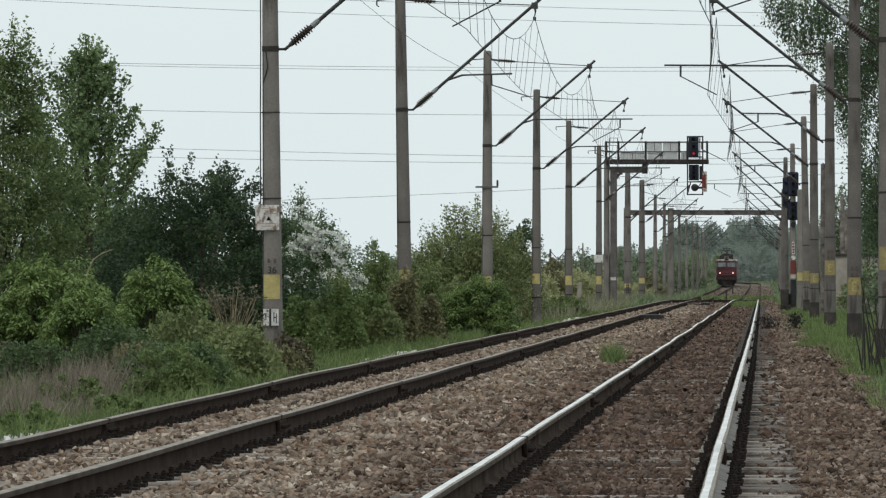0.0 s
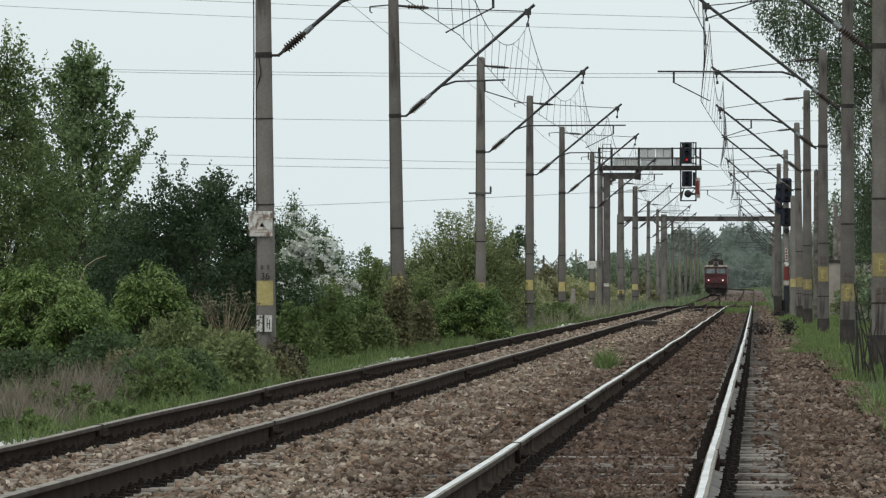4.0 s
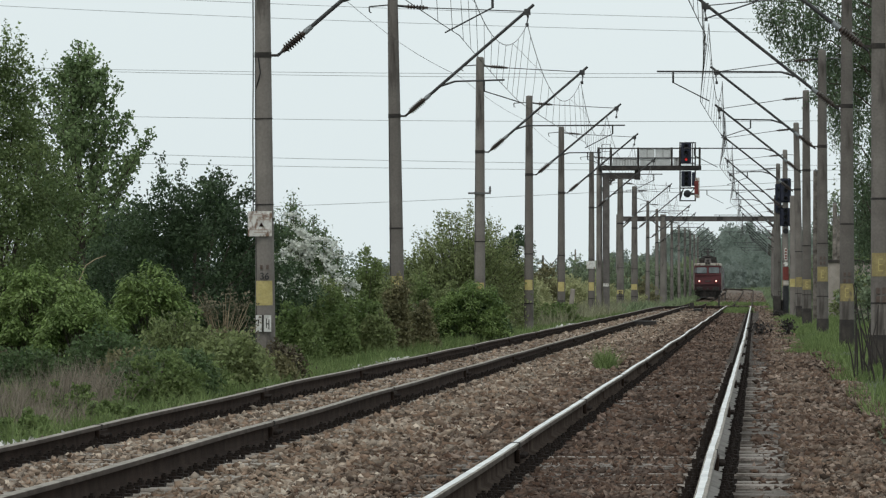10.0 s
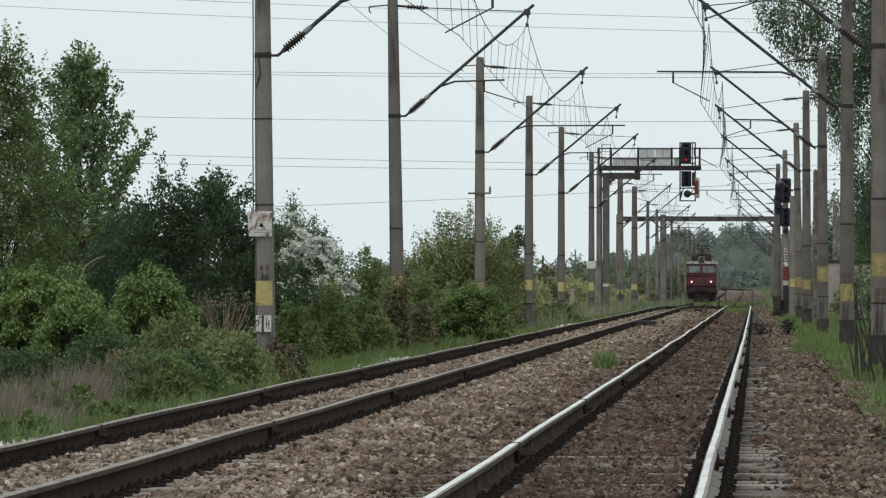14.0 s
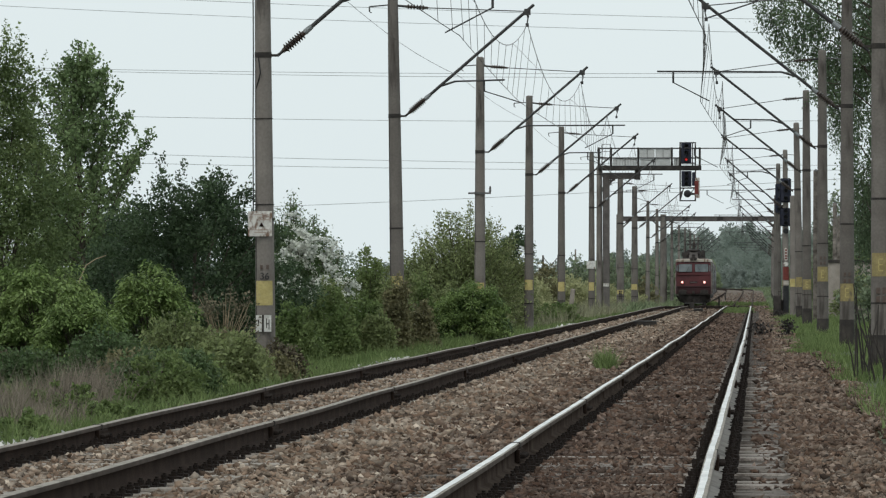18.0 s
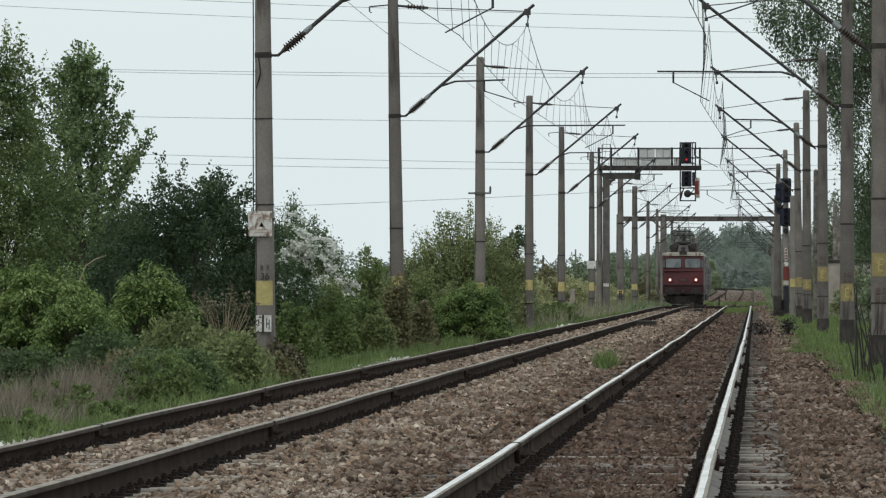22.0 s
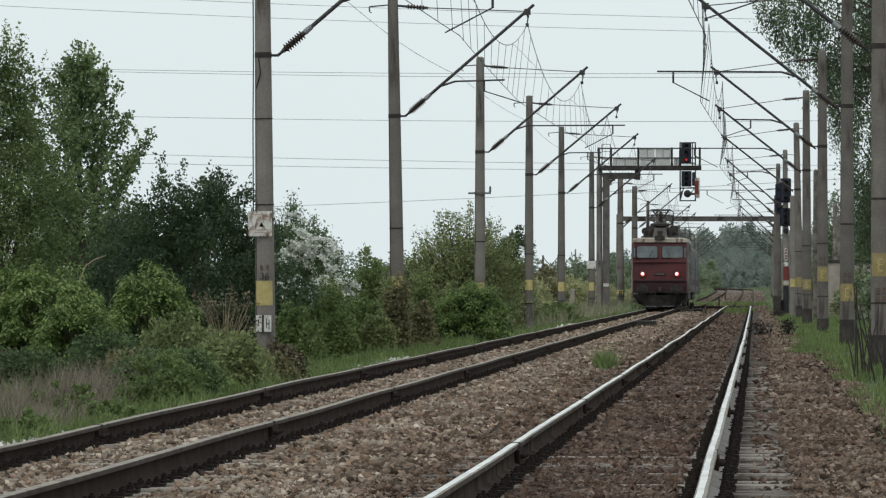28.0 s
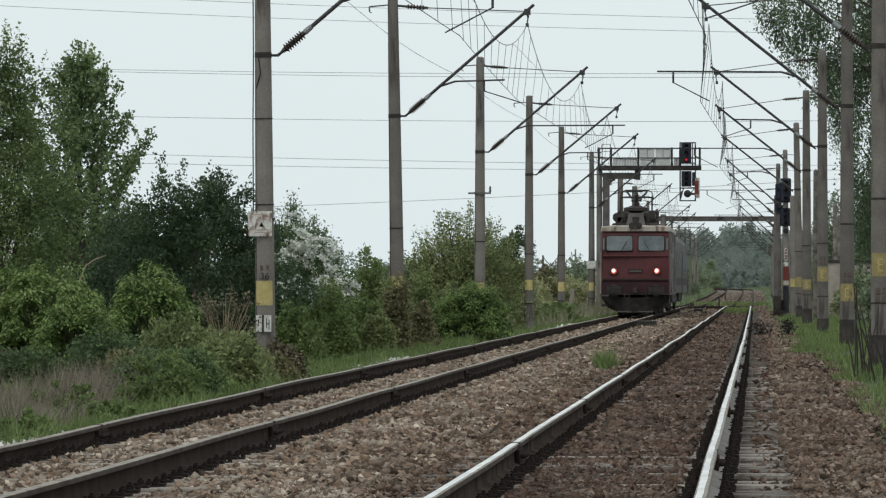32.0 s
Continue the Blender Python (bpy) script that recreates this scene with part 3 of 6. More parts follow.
def mast(long_tube, label, at, band, reach=3.05, foot=(0.23, 5.03), top=7.45, lift=0.0, girth=1.0, hoop=2.45, tar=0.42):
    """Round concrete mast at the origin; its bracket reaches along +x over the track."""
    t = empty("catenary_mast", at, label, "catenary mast", "masts along the line")
    g = girth
    bm = lathe(B(), [(0.163 * g, -0.5), (0.160 * g, 0.9), (0.134 * g, 5.0), (0.113 * g, 7.66), (0.105 * g, 7.71), (0.07 * g, 7.73)], 20)
    part("pole", bm, M_CONC, t, smooth=False)
    if band:
        # a painted patch on the face towards the approaching drivers
        right_hand = at.translation.x > 0
        wide = 64 if right_hand else 56
        mid = 90 if right_hand else -94
        bm = B()
        ring = lambda z, r: [bm.verts.new(((r - 0.0063 * z) * g * math.cos(radians(mid + a)), (r - 0.0063 * z) * g * math.sin(radians(mid + a)), z)) for a in range(-wide, wide + 1, 8)]
        lo, hi = ring(band[0], 0.1700) + ring(band[0], 0.1630)[::-1], ring(band[1], 0.1700) + ring(band[1], 0.1630)[::-1]
        n = len(lo)
        for p in range(n):
            bm.faces.new((lo[p], lo[(p + 1) % n], hi[(p + 1) % n], hi[p]))
        bmesh.ops.recalc_face_normals(bm, faces=bm.faces)
        part("yellow_patch", bm, M_OCHRE if right_hand else M_YELLOW, t, "dirty yellow painted patch" if right_hand else "faded yellow painted patch")
        if right_hand and at.translation.y < 230:
            # worn numeral strokes on the patch, no longer readable
            z = (band[0] + band[1]) / 2
            for dx, dz, w, h in ((0.0, 0.09, 0.07, 0.02), (0.035, 0.045, 0.02, 0.09), (0.0, 0.0, 0.06, 0.02), (0.035, -0.05, 0.02, 0.09), (0.0, -0.10, 0.07, 0.02)):
                part("worn_stroke", box(B(), dx - w / 2, dx + w / 2, 0.150, 0.1665, z + dz - h / 2, z + dz + h / 2), M_YELLOW, t)
    if at.translation.x > 0:
        part("tarred_foot", lathe(B(), [(0.168 * g, -0.2), (0.166 * g, tar)], 20), M_TAR, t, "dark tarred mast foot")
    part("hoop", lathe(B(), [(0.155 * g, hoop), (0.155 * g, hoop + 0.035)], 20), M_IRON, t)
    if at.translation.x < 0 and at.translation.y > 150:
        part("hoop", lathe(B(), [(0.166 * g, 0.64), (0.166 * g, 0.68)], 20), M_IRON, t)
    if at.translation.x > 0:
        part("hoop", lathe(B(), [(0.164 * g, 0.86), (0.164 * g, 0.89)], 20), M_IRON, t)
    bm = lathe(B(), [(0.14 * g, 5.0), (0.14 * g, 5.09)], 20)
    box(bm, 0.12, 0.25, -0.03, 0.03, 5.02, 5.06)
    part("clamp", bm, M_IRON, t)
    a, e = Vector((foot[0], 0, foot[1])), Vector((reach, 0, top))
    d = (e - a).normalized()
    part("insulator", insulator(B(), a + d * 0.12, a + d * 0.62, 0.085, 8), M_PORC, t, "dark ribbed insulator")
    bm = tube(B(), a, a + d * 0.14, 0.028, n=6)
    part("fitting", tube(B(), a + d * 0.59, a + d * 0.74, 0.05, 0.042), M_ALU, t, "pale cast fitting")
    tube(bm, a + d * 0.72, e, 0.034)
    box(bm, e.x - 0.22, e.x - 0.08, -0.05, 0.05, e.z - 0.23, e.z - 0.09)
    part("bracket_tube", bm, M_TUBE, t)
    hub = e - d * 0.2
    bm = tube(B(), hub + Vector((0, 0, -0.04)), hub + Vector((0.02, 0, -0.16)), 0.028, n=6)
    tube(bm, hub + Vector((0.02, 0, -0.16)), hub + Vector((-0.01, 0, -0.30)), 0.016, n=6)
    box(bm, hub.x - 0.04, hub.x + 0.03, -0.03, 0.03, hub.z - 0.36, hub.z - 0.28)
    part("hanger", bm, M_TUBE, t)
    bm = tube(B(), (0.1, 0, 7.48), (0.28, 0, 7.46), 0.03, n=6)
    tube(bm, (0.75, 0, 7.42), (reach - 0.12, 0, e.z - 0.15), 0.013, n=6)
    part("tie_rod", bm, M_TUBE, t)
    part("tie_insulator", insulator(B(), (0.26, 0, 7.46), (0.78, 0, 7.42), 0.06, 6), M_PORC, t)
    bm = tube(B(), (-0.52, 0, 7.47), (-0.08, 0, 7.50), 0.017, n=6)
    tube(bm, (-0.52, 0, 7.47), (-0.52, 0, 7.36), 0.017, n=6)
    tube(bm, (-0.52, 0, 7.36), (-0.47, 0, 7.33), 0.014, n=6)
    part("top_arm", bm, M_STEEL, t)
    rz = 5.8 + lift
    q = a + d * ((rz - 0.02 - a.z) / d.z)
    end = 4.1 if long_tube else 2.45
    low = q - d * 0.16
    bm = tube(B(), low, (q.x + 0.22, 0, rz - 0.015), 0.026, n=6)
    tube(bm, (q.x + 0.22, 0, rz - 0.015), (end, 0, rz), 0.022, n=6)
    part("registration_tube", bm, M_TUBE, t)
    k = end - (0.35 if long_tube else 0.46)
    bm = tube(B(), (k, 0, rz - 0.01), (k, 0, rz - 0.25), 0.022, n=6)
    tip = (2.97, 0, rz - 0.64) if long_tube else (k + 0.82, 0, rz - 0.51)
    tube(bm, (k, 0, rz - 0.24), tip, 0.014, n=6)
    part("steady_arm", bm, M_TUBE, t)
    bm = tube(B(), (-0.14, -0.08, 0.2), (-0.115, -0.07, 5.0), 0.009, n=4)
    part("earth_wire", bm, M_IRON, t)
    return t


MAST_Y = [101, 137, 175.5, 211, 252, 299, 345, 398, 452, 495, 585, 640, 695, 750, 800, 850]
# left masts: x, lean, the patch's lower and upper edge; right masts: the same, then the bracket's reach and height
LEFT_MASTS = [(-7.96, -0.5, 0.88, 1.28), (-7.87, -0.9, 1.07, 1.42), (-7.77, 0.1, 0.99, 1.3), (-7.67, 0.1, 1.07, 1.42), (-7.84, 0.0, 1.0, 1.38), (-7.85, 0.0, 1.0, 1.4),
              (-8.09, 0.0, 0.75, 1.0), (-7.7, 0.0, 1.0, 1.35)]
RIGHT_MASTS = [(2.04, 0.2, 1.32, 1.70, 3.24, 7.37), (1.985, 0.0, 0.84, 1.22, 3.2, 7.37), (1.88, 0.1, 1.34, 1.75, 3.09, 7.27), (1.74, 0.2, 1.10, 1.44, 3.05, 7.26),
               (1.80, 1.1, 1.18, 1.58, 3.02, 7.31), (1.46, 0.1, 1.2, 1.5, 2.9, 7.35), (1.24, 0.0, 1.1, 1.4, 2.7, 7.3)]
for k, y in enumerate(MAST_Y):
    lx, ll, l0, l1 = LEFT_MASTS[k] if k < 8 else (-7.8, 0.2 * math.sin(k), 1.0, 1.35)
    rx, rl, r0, r1, reach, high = RIGHT_MASTS[k] if k < 7 else (1.42 + 0.0018 * (y - 345), 0.2 * math.cos(k), 1.1, 1.45, 2.8, 7.35)
    ly = 374.0 if k == 6 else y
    ry = y - (2.5 if k in (1, 2, 3, 4) else 12.0 if k == 6 else 0.0)
    z, zr = float(zt(ly)) - (0.09 if k < 2 else 0.05), float(zt(ry)) - (0.09 if k < 2 else 0.05)
    for odd, m, band, side in ((k % 2 == 0, pose(lx + float(xt(ly)), ly, z, 0.2 * (-1) ** k, ll, 0), (l0 - z, l1 - z) if k < 8 else None, -1),
                               (k % 2 == 1, pose(rx + float(xt(ry)), ry, zr + (0.13 if k < 2 else 0.09), 0, rl, 180), (r0 - zr - 0.1, r1 - zr - 0.1) if k < 6 else None, 1)):
        thing = mast(odd, "round weathered concrete mast with %s registration arm and yellow patch" % ("long" if odd else "short"), m, band,
             *((3.04 if k == 2 else 3.12, (0.23, 5.03), 7.45) if side < 0 else (reach, (0.18, 4.97), high)), 0.22 if k == 0 else 0.0,
             1.4 if side < 0 and k in (6, 7) else 1.0, 2.45 + 0.12 * math.sin(k * 1.9 + side), 0.36 + 0.1 * math.sin(k * 2.3))
        if side > 0 and k == 0:
            part("conduit", tube(B(), (-0.15, 0.10, 0.4), (-0.115, 0.08, 7.5), 0.035, n=10), M_SLEEPER, thing, "pale cable conduit")


def short_pole(x, y, h):
    """A plain concrete pole between the masts, painted like them."""
    t = empty("concrete_pole", pose(x, y, float(zt(y)) - 0.1), "plain weathered concrete pole between two masts", "pole")
    part("shaft", lathe(B(), [(0.17, -0.3), (0.16, 1.3), (0.15, h), (0.09, h + 0.03)], 16), M_CONC, t)
    part("yellow_patch", lathe(B(), [(0.164, 1.28), (0.163, 1.64)], 16), M_YELLOW, t, "faded yellow painted band")


short_pole(1.70, 276, 5.3)


def mast_marks():
    """Warning plate, mast number and old stencils on the first mast."""
    x, y = -7.965, 100.82
    p = empty("warning_plate", pose(x - 0.07, y - 0.02, 2.0), "rusty white warning plate wired to a mast", "warning sign")
    part("plate", box(B(), -0.2, 0.19, -0.012, 0.0, 0.0, 0.41, 0.004), M_PLATE, p)
    bm = B()
    vs = [bm.verts.new(v) for v in ((-0.02, -0.016, 0.16), (0.06, -0.016, 0.16), (0.02, -0.016, 0.23))]
    bm.faces.new(vs)
    bmesh.ops.solidify(bm, geom=bm.faces[:], thickness=0.002)
    part("triangle", bm, M_RUST, p, "faded red triangle")
    for x0, x1, z in ((-0.10, 0.13, 0.345), (-0.05, 0.15, 0.31), (-0.02, 0.15, 0.265), (-0.12, 0.12, 0.10), (-0.10, 0.10, 0.06)):
        part("text_bar", box(B(), x0, x1, -0.016, -0.011, z, z + 0.014), M_RUSTFAINT, p)
    cu = bpy.data.curves.new("mast_number", "FONT")
    cu.body, cu.size, cu.align_x, cu.extrude = "36", 0.16, "CENTER", 0.003
    cu.materials.append(M_BLACK)
    n = new("mast_number", cu)
    n.matrix_basis = pose(x, y - 0.018, 1.30, 90, 0, 0)
    tagged(n, "black stencilled mast number on weathered concrete", "sign")
    q = empty("stencil_panel", pose(x, y - 0.018, 0.45), "flaking white stencil panel on a mast", "sign")
    part("panel", box(B(), -0.14, 0.11, -0.004, 0.0, 0.0, 0.27), M_WHITE, q)
    for x0, x1, z0, z1 in ((-0.045, -0.01, 0.0, 0.27), (0.025, 0.04, 0.06, 0.22), (0.065, 0.08, 0.04, 0.2), (-0.11, -0.09, 0.12, 0.2), (0.04, 0.065, 0.12, 0.14)):
        part("stencil_bar", box(B(), x0, x1, -0.007, -0.003, z0, z1), M_TAR, q)


mast_marks()


def mast_cable():
    """Black cable strapped down the side of the first mast."""
    t = empty("mast_cable", pose(-7.965, 101, -0.09, 0.2, -0.5, 0), "thin black cable strapped down a concrete mast", "cable")
    rng = random.Random(4)
    pts = [(-0.134 - 0.006 * (7.6 - z) - 0.012 * rng.random(), -0.05, z) for z in (7.7, 7.0, 6.2, 5.6, 5.05, 4.5, 3.9, 3.2, 2.5)]
    bm = B()
    for p, q in zip(pts, pts[1:]):
        tube(bm, p, q, 0.011, n=6)
    part("run", bm, M_BLACK, t)
    part("loop", tube(tube(B(), (-0.06, -0.15, 5.0), (-0.03, -0.17, 4.75), 0.01, n=6), (-0.03, -0.17, 4.75), (-0.12, -0.06, 4.45), 0.01, n=6), M_BLACK, t)
    for z in (6.4, 4.0, 2.6):
        part("strap", lathe(B(), [(0.153 + (4 - z) * 0.008, z), (0.153 + (4 - z) * 0.008, z + 0.02)], 14), M_IRON, t)


mast_cable()


def small_arm(x, y, z):
    """Short crossarm with an insulator, strapped to a mast."""
    t = empty("crossarm", pose(x, y, z), "short steel crossarm with a dark insulator", "crossarm")
    part("bar", box(B(), -0.32, 0.32, -0.03, 0.03, 0.0, 0.05), M_STEEL, t)
    part("strap", lathe(B(), [(0.145, -0.02), (0.145, 0.07)], 14, 0, 0.16), M_IRON, t)
    part("insulator", insulator(B(), (0.3, 0, 0.05), (0.3, 0, 0.22), 0.05, 3), M_PORC, t)


small_arm(-7.77, 175.34, 3.8)


def stencils(x, y, z, n, label, w=0.03, ink=None):
    """Rows of illegible dark stencil marks on a mast."""
    t = empty("mast_stencil", pose(x, y, z), label, "sign", "mast stencils")
    for k in range(n):
        for j in (-1, 1):
            part("stencil_bar", box(B(), j * 0.05 - w, j * 0.05 + w, -0.012, 0.02, k * 0.14, k * 0.14 + 3.3 * w), ink or M_TAR, t)


stencils(-7.97, 101 - 0.160, 1.47, 1, "faded reddish stencil marks on weathered concrete", 0.02, M_RUSTDIM)
stencils(-8.09, 374 - 0.24, 0.42, 4, "black and white check marks on a stout mast", 0.035)
stencils(2.04, 101 - 0.163, 0.93, 2, "worn dark stencil marks below a yellow patch", ink=M_RUSTDIM)
stencils(1.985, 134.5 - 0.159, 1.27, 2, "worn dark stencil marks above a yellow patch", 0.025, M_RUSTDIM)
stencils(1.88, 173 - 0.155, 1.8, 2, "worn dark stencil marks above a yellow patch", 0.025, M_RUSTDIM)


# ---------------------------------------------------------------- overhead wires
def overhead(cx, label):
    """Catenary and contact wire of one track, with their droppers."""
    t = empty("overhead_line", pose(0, 0, 0), label, "overhead wire", "overhead lines")
    ys = [25.0, 63.0] + MAST_Y
    mess, cont = [], []
    for k, (a, b) in enumerate(zip(ys, ys[1:])):
        sa, sb = 0.2 * (-1) ** k, 0.2 * (-1) ** (k + 1)
        for i in range(20):
            u = i / 20
            y = a + (b - a) * u
            x = cx + sa + (sb - sa) * u + float(xt(y))
            mess.append((x * 0.25 + (cx + 0.05 + float(xt(y))) * 0.75, y, float(zt(y)) + 6.98 - 4.2 * u * (1 - u)))
            cont.append((x, y, float(zt(y)) + 5.27 - 0.12 * u * (1 - u)))
        if b < 520:
            for i in (1, 3, 5, 7, 9, 11, 13, 15, 17, 19):
                p, q = mess[-20 + i], cont[-20 + i]
                wire("dropper", [p, ((p[0] + q[0]) / 2, p[1], (p[2] + q[2]) / 2), q], 0.0045, M_WIRE, t)
        if 90 < a < 420:
            # the stitch wire: slung below the messenger, clear of the hanger on both sides
            n = len(mess) - 20
            if n >= 20:
                low = min(mess[n - 4][2], mess[n + 4][2]) - 0.12
                sl = [(p[0] + 0.03, p[1], low) for p in (mess[n - 3], mess[n], mess[n + 3])]
                wire("stitch_wire", [mess[n - 5]] + sl + [mess[n + 5]], 0.005 if cx < -2 else 0.0035, M_WIRE, t)
    wire("messenger_wire", mess, 0.008, M_WIRE, t)
    wire("contact_wire", cont, 0.008, M_WIRE, t)


overhead(LEFT, "tarnished catenary wires hung above the dull-railed track")

def aux_wire():
    t = empty("auxiliary_wire", pose(0, 0, 0), "thin dark wire strung along the bracket arms", "overhead wire")
    ys = np.linspace(62, 211, 60)
    wire("conductor", [(-6.55 + 0.12 * math.sin(y * 0.045), y, 5.86 - 0.1 * abs(math.sin((y - 101) * math.pi / 37))) for y in ys], 0.005, M_WIRE, t)


aux_wire()
overhead(RIGHT, "tarnished catenary wires hung above the shiny-railed track")


def power_line(name, y, z, slope, r, label):
    t = empty(name, pose(0, 0, 0), label, "power line", "power lines across the sky")
    xs = np.linspace(-160, 160, 60)
    wire("conductor", [(x, y, z + slope * (x + 10) + 0.0003 * (x + 10) ** 2) for x in xs], r, M_ALU, t)


for z, s in ((1.18 + 0.0437 * 420, -0.03), (1.18 + 0.0415 * 420, -0.028), (1.18 + 0.0343 * 420, 0.0), (1.18 + 0.0337 * 420, -0.003),
             (1.18 + 0.0266 * 420, -0.002), (1.18 + 0.0198 * 420, -0.012), (1.18 + 0.0188 * 420, -0.006), (7.6, 0.05)):
    power_line("power_line", 420.0, z, s, 0.014, "thin grey high-voltage conductor far across the line")

# ---------------------------------------------------------------- signal gantry
def signal_head(parent, x, y, z0, z1, lit_z=None, w=0.62):
    bm = box(B(), x - w / 2, x + w / 2, y - 0.03, y + 0.03, z0, z1, 0.02)
    hd = part("signal_board", bm, M_NAVY, parent, "black signal board")
    n = 3
    for k in range(n):
        z = z0 + (z1 - z0) * (k + 0.5) / n
        bm = lathe(B(), [(0.10, 0.0), (0.115, 0.2), (0.105, 0.2), (0.09, 0.02)], 12, m=pose(x, y - 0.03, z, 90, 0, 0))
        part("visor", bm, M_BLACK, hd)
        lit = lit_z is not None and abs(z - lit_z) < 0.2
        part("lens", lathe(B(), [(0.06, 0.02), (0.04, 0.05)], 12, m=pose(x, y - 0.03, z, 90, 0, 0)), M_SIGLIT if lit else M_BLACK, hd,
             "lit red lens" if lit else "")
    return hd


def gantry():
    y = 316.0
    g = empty("signal_gantry", pose(0, y, 0), "steel cantilever signal gantry with railed walkway over the track", "signal gantry")
    part("post", lathe(B(), [(0.165, -0.4), (0.14, 7.3), (0.1, 7.36)], 14, -7.90, 0), M_CONC, g, "slim concrete post")
    part("post", box(B(), -7.73, -7.38, -0.17, 0.17, -0.4, 6.9, 0.04), M_PORTAL, g, "brown steel box post")
    part("post_plate", box(B(), -7.7, -7.42, -0.18, -0.172, 1.2, 1.36), M_PLATE, g, "white plate")
    # cable wound round the concrete post
    bm = B()
    for k in range(3):
        z = 5.2 + 0.75 * k
        tube(bm, (-7.8, -0.17, z), (-7.72, -0.15, z + 0.22), 0.035, n=6)
        tube(bm, (-7.72, -0.15, z + 0.22), (-7.84, -0.17, z + 0.4), 0.035, n=6)
    part("cable_loop", bm, M_STEEL, g)
    # curved knee and bracket beam
    bm = box(B(), -7.72, -5.82, -0.14, 0.14, 6.66, 6.98, 0.03)
    for k in range(5):
        a = math.pi / 2 * k / 5
        tube(bm, (-7.1 - 0.3 * math.sin(a), 0, 6.36 + 0.3 * math.cos(a)), (-7.1 - 0.3 * math.sin(a + 0.32), 0, 6.36 + 0.3 * math.cos(a + 0.32)), 0.1, n=6)
    part("bracket_beam", bm, M_PORTAL, g)
    part("hanger_post", box(B(), -6.1, -5.82, -0.16, 0.16, 6.62, 7.1, 0.02), M_IRON, g)
    part("walkway", box(B(), -7.95, -2.72, -0.45, 0.45, 7.10, 7.34, 0.02), M_IRON, g)
    for yy in (-0.42, 0.42):
        for z in (7.73, 8.22):
            part("rail_bar", tube(B(), (-7.9, yy, z), (-2.78, yy, z), 0.03, n=6), M_STEEL, g)
        for x in (-7.93, -7.31, -5.92, -4.22, -3.80, -2.8):
            part("rail_post", box(B(), x - 0.05, x + 0.05, yy - 0.03, yy + 0.03, 7.3, 8.26), M_IRON, g)
    for x0, x1, z0, z1 in ((-7.22, -6.0, 7.36, 7.70), (-5.84, -4.30, 7.36, 7.70), (-4.14, -3.86, 7.36, 7.70), (-5.86, -5.10, 7.76, 8.19), (-5.06, -4.28, 7.76, 8.19)):
        sc = part("screen_panel", box(B(), x0, x1, 0.44, 0.46, z0, z1), M_MESH, g, "pale sheet screen")
        part("frame_bar", box(B(), (x0 + x1) / 2 - 0.012, (x0 + x1) / 2 + 0.012, 0.425, 0.438, z0, z1), M_STEEL, sc)
    for x in (-7.75, -7.34):
        part("ladder_rail", tube(B(), (x, -0.5, 6.9), (x, -0.5, 8.42), 0.02, n=6), M_STEEL, g)
    for z in (8.42, 8.05, 7.65):
        part("ladder_rung", tube(B(), (-7.75, -0.5, z), (-7.34, -0.5, z), 0.016, n=6), M_STEEL, g)
    x = -3.46
    cage = B()
    for xx in (x - 0.33, x + 0.44):
        for z0, z1 in ((7.1, 8.52), (5.52, 7.1)):
            box(cage, xx - 0.035, xx + 0.035, -0.55, -0.49, z0, z1)
    box(cage, x + 0.27, x + 0.32, -0.5, -0.44, 7.34, 8.5)
    for z in (5.52, 6.16, 7.42, 8.46):
        box(cage, x - 0.36, x + 0.475, -0.55, -0.49, z, z + 0.06)
    tube(cage, (x - 0.33, -0.52, 5.55), (x - 0.16, -0.52, 6.2), 0.03, n=6)
    tube(cage, (x + 0.1, -0.52, 5.8), (x + 0.42, -0.52, 6.2), 0.025, n=6)
    part("cage", cage, M_IRON, g)
    signal_head(g, x - 0.02, -0.56, 7.46, 8.50, 7.66, 0.52)
    signal_head(g, x - 0.01, -0.56, 6.26, 7.06, None, 0.52)
    part("junction_box", box(B(), x + 0.27, x + 0.42, -0.6, -0.5, 6.3, 7.0, 0.03), M_NAVY, g)
    ri = part("route_indicator", lathe(B(), [(0.19, 0), (0.19, 0.14), (0.09, 0.2)], 14, m=pose(x + 0.04, -0.56, 5.90, 90, 0, 0)), M_BLACK, g)
    part("bracket_arm", box(B(), x + 0.1, x + 0.42, -0.6, -0.5, 5.84, 5.95), M_IRON, ri)
    part("red_plate", box(B(), x + 0.40, x + 0.60, -0.62, -0.59, 5.88, 6.56), M_SIGNRED, g, "faded red plate")
    part("white_plate", box(B(), x + 0.44, x + 0.66, -0.585, -0.57, 5.68, 6.72), M_PLATE, g, "white backing plate")


gantry()


def portal():
    y = 537.0
    z = float(zt(y))
    p = empty("rigid_portal", pose(0, y, z), "brown steel portal beam on concrete legs across both tracks", "portal")
    for x in (-11.7, -7.9, 1.9):
        part("leg", lathe(B(), [(0.32, -0.5), (0.26, 7.7)], 14, x, 0), M_CONC, p)
    part("beam", box(B(), -11.9, 2.4, -0.2, 0.2, 7.12, 7.52, 0.04), M_PORTAL, p)
    for z in (7.10, 7.50):
        part("flange", box(B(), -11.9, 2.4, -0.26, 0.26, z, z + 0.03), M_PORTAL, p)
    for x in (-9.8, -6.0, -3.0, 0.0):
        part("splice_plate", box(B(), x - 0.25, x + 0.25, -0.215, -0.201, 7.16, 7.48), M_IRON, p)
    for x, sx in ((-11.7, 1), (-7.9, -1), (-7.9, 1), (1.9, -1)):
        part("knee_brace", tube(B(), (x, 0, 6.3), (x + sx * 0.9, 0, 7.14), 0.07, n=6), M_PORTAL, p)


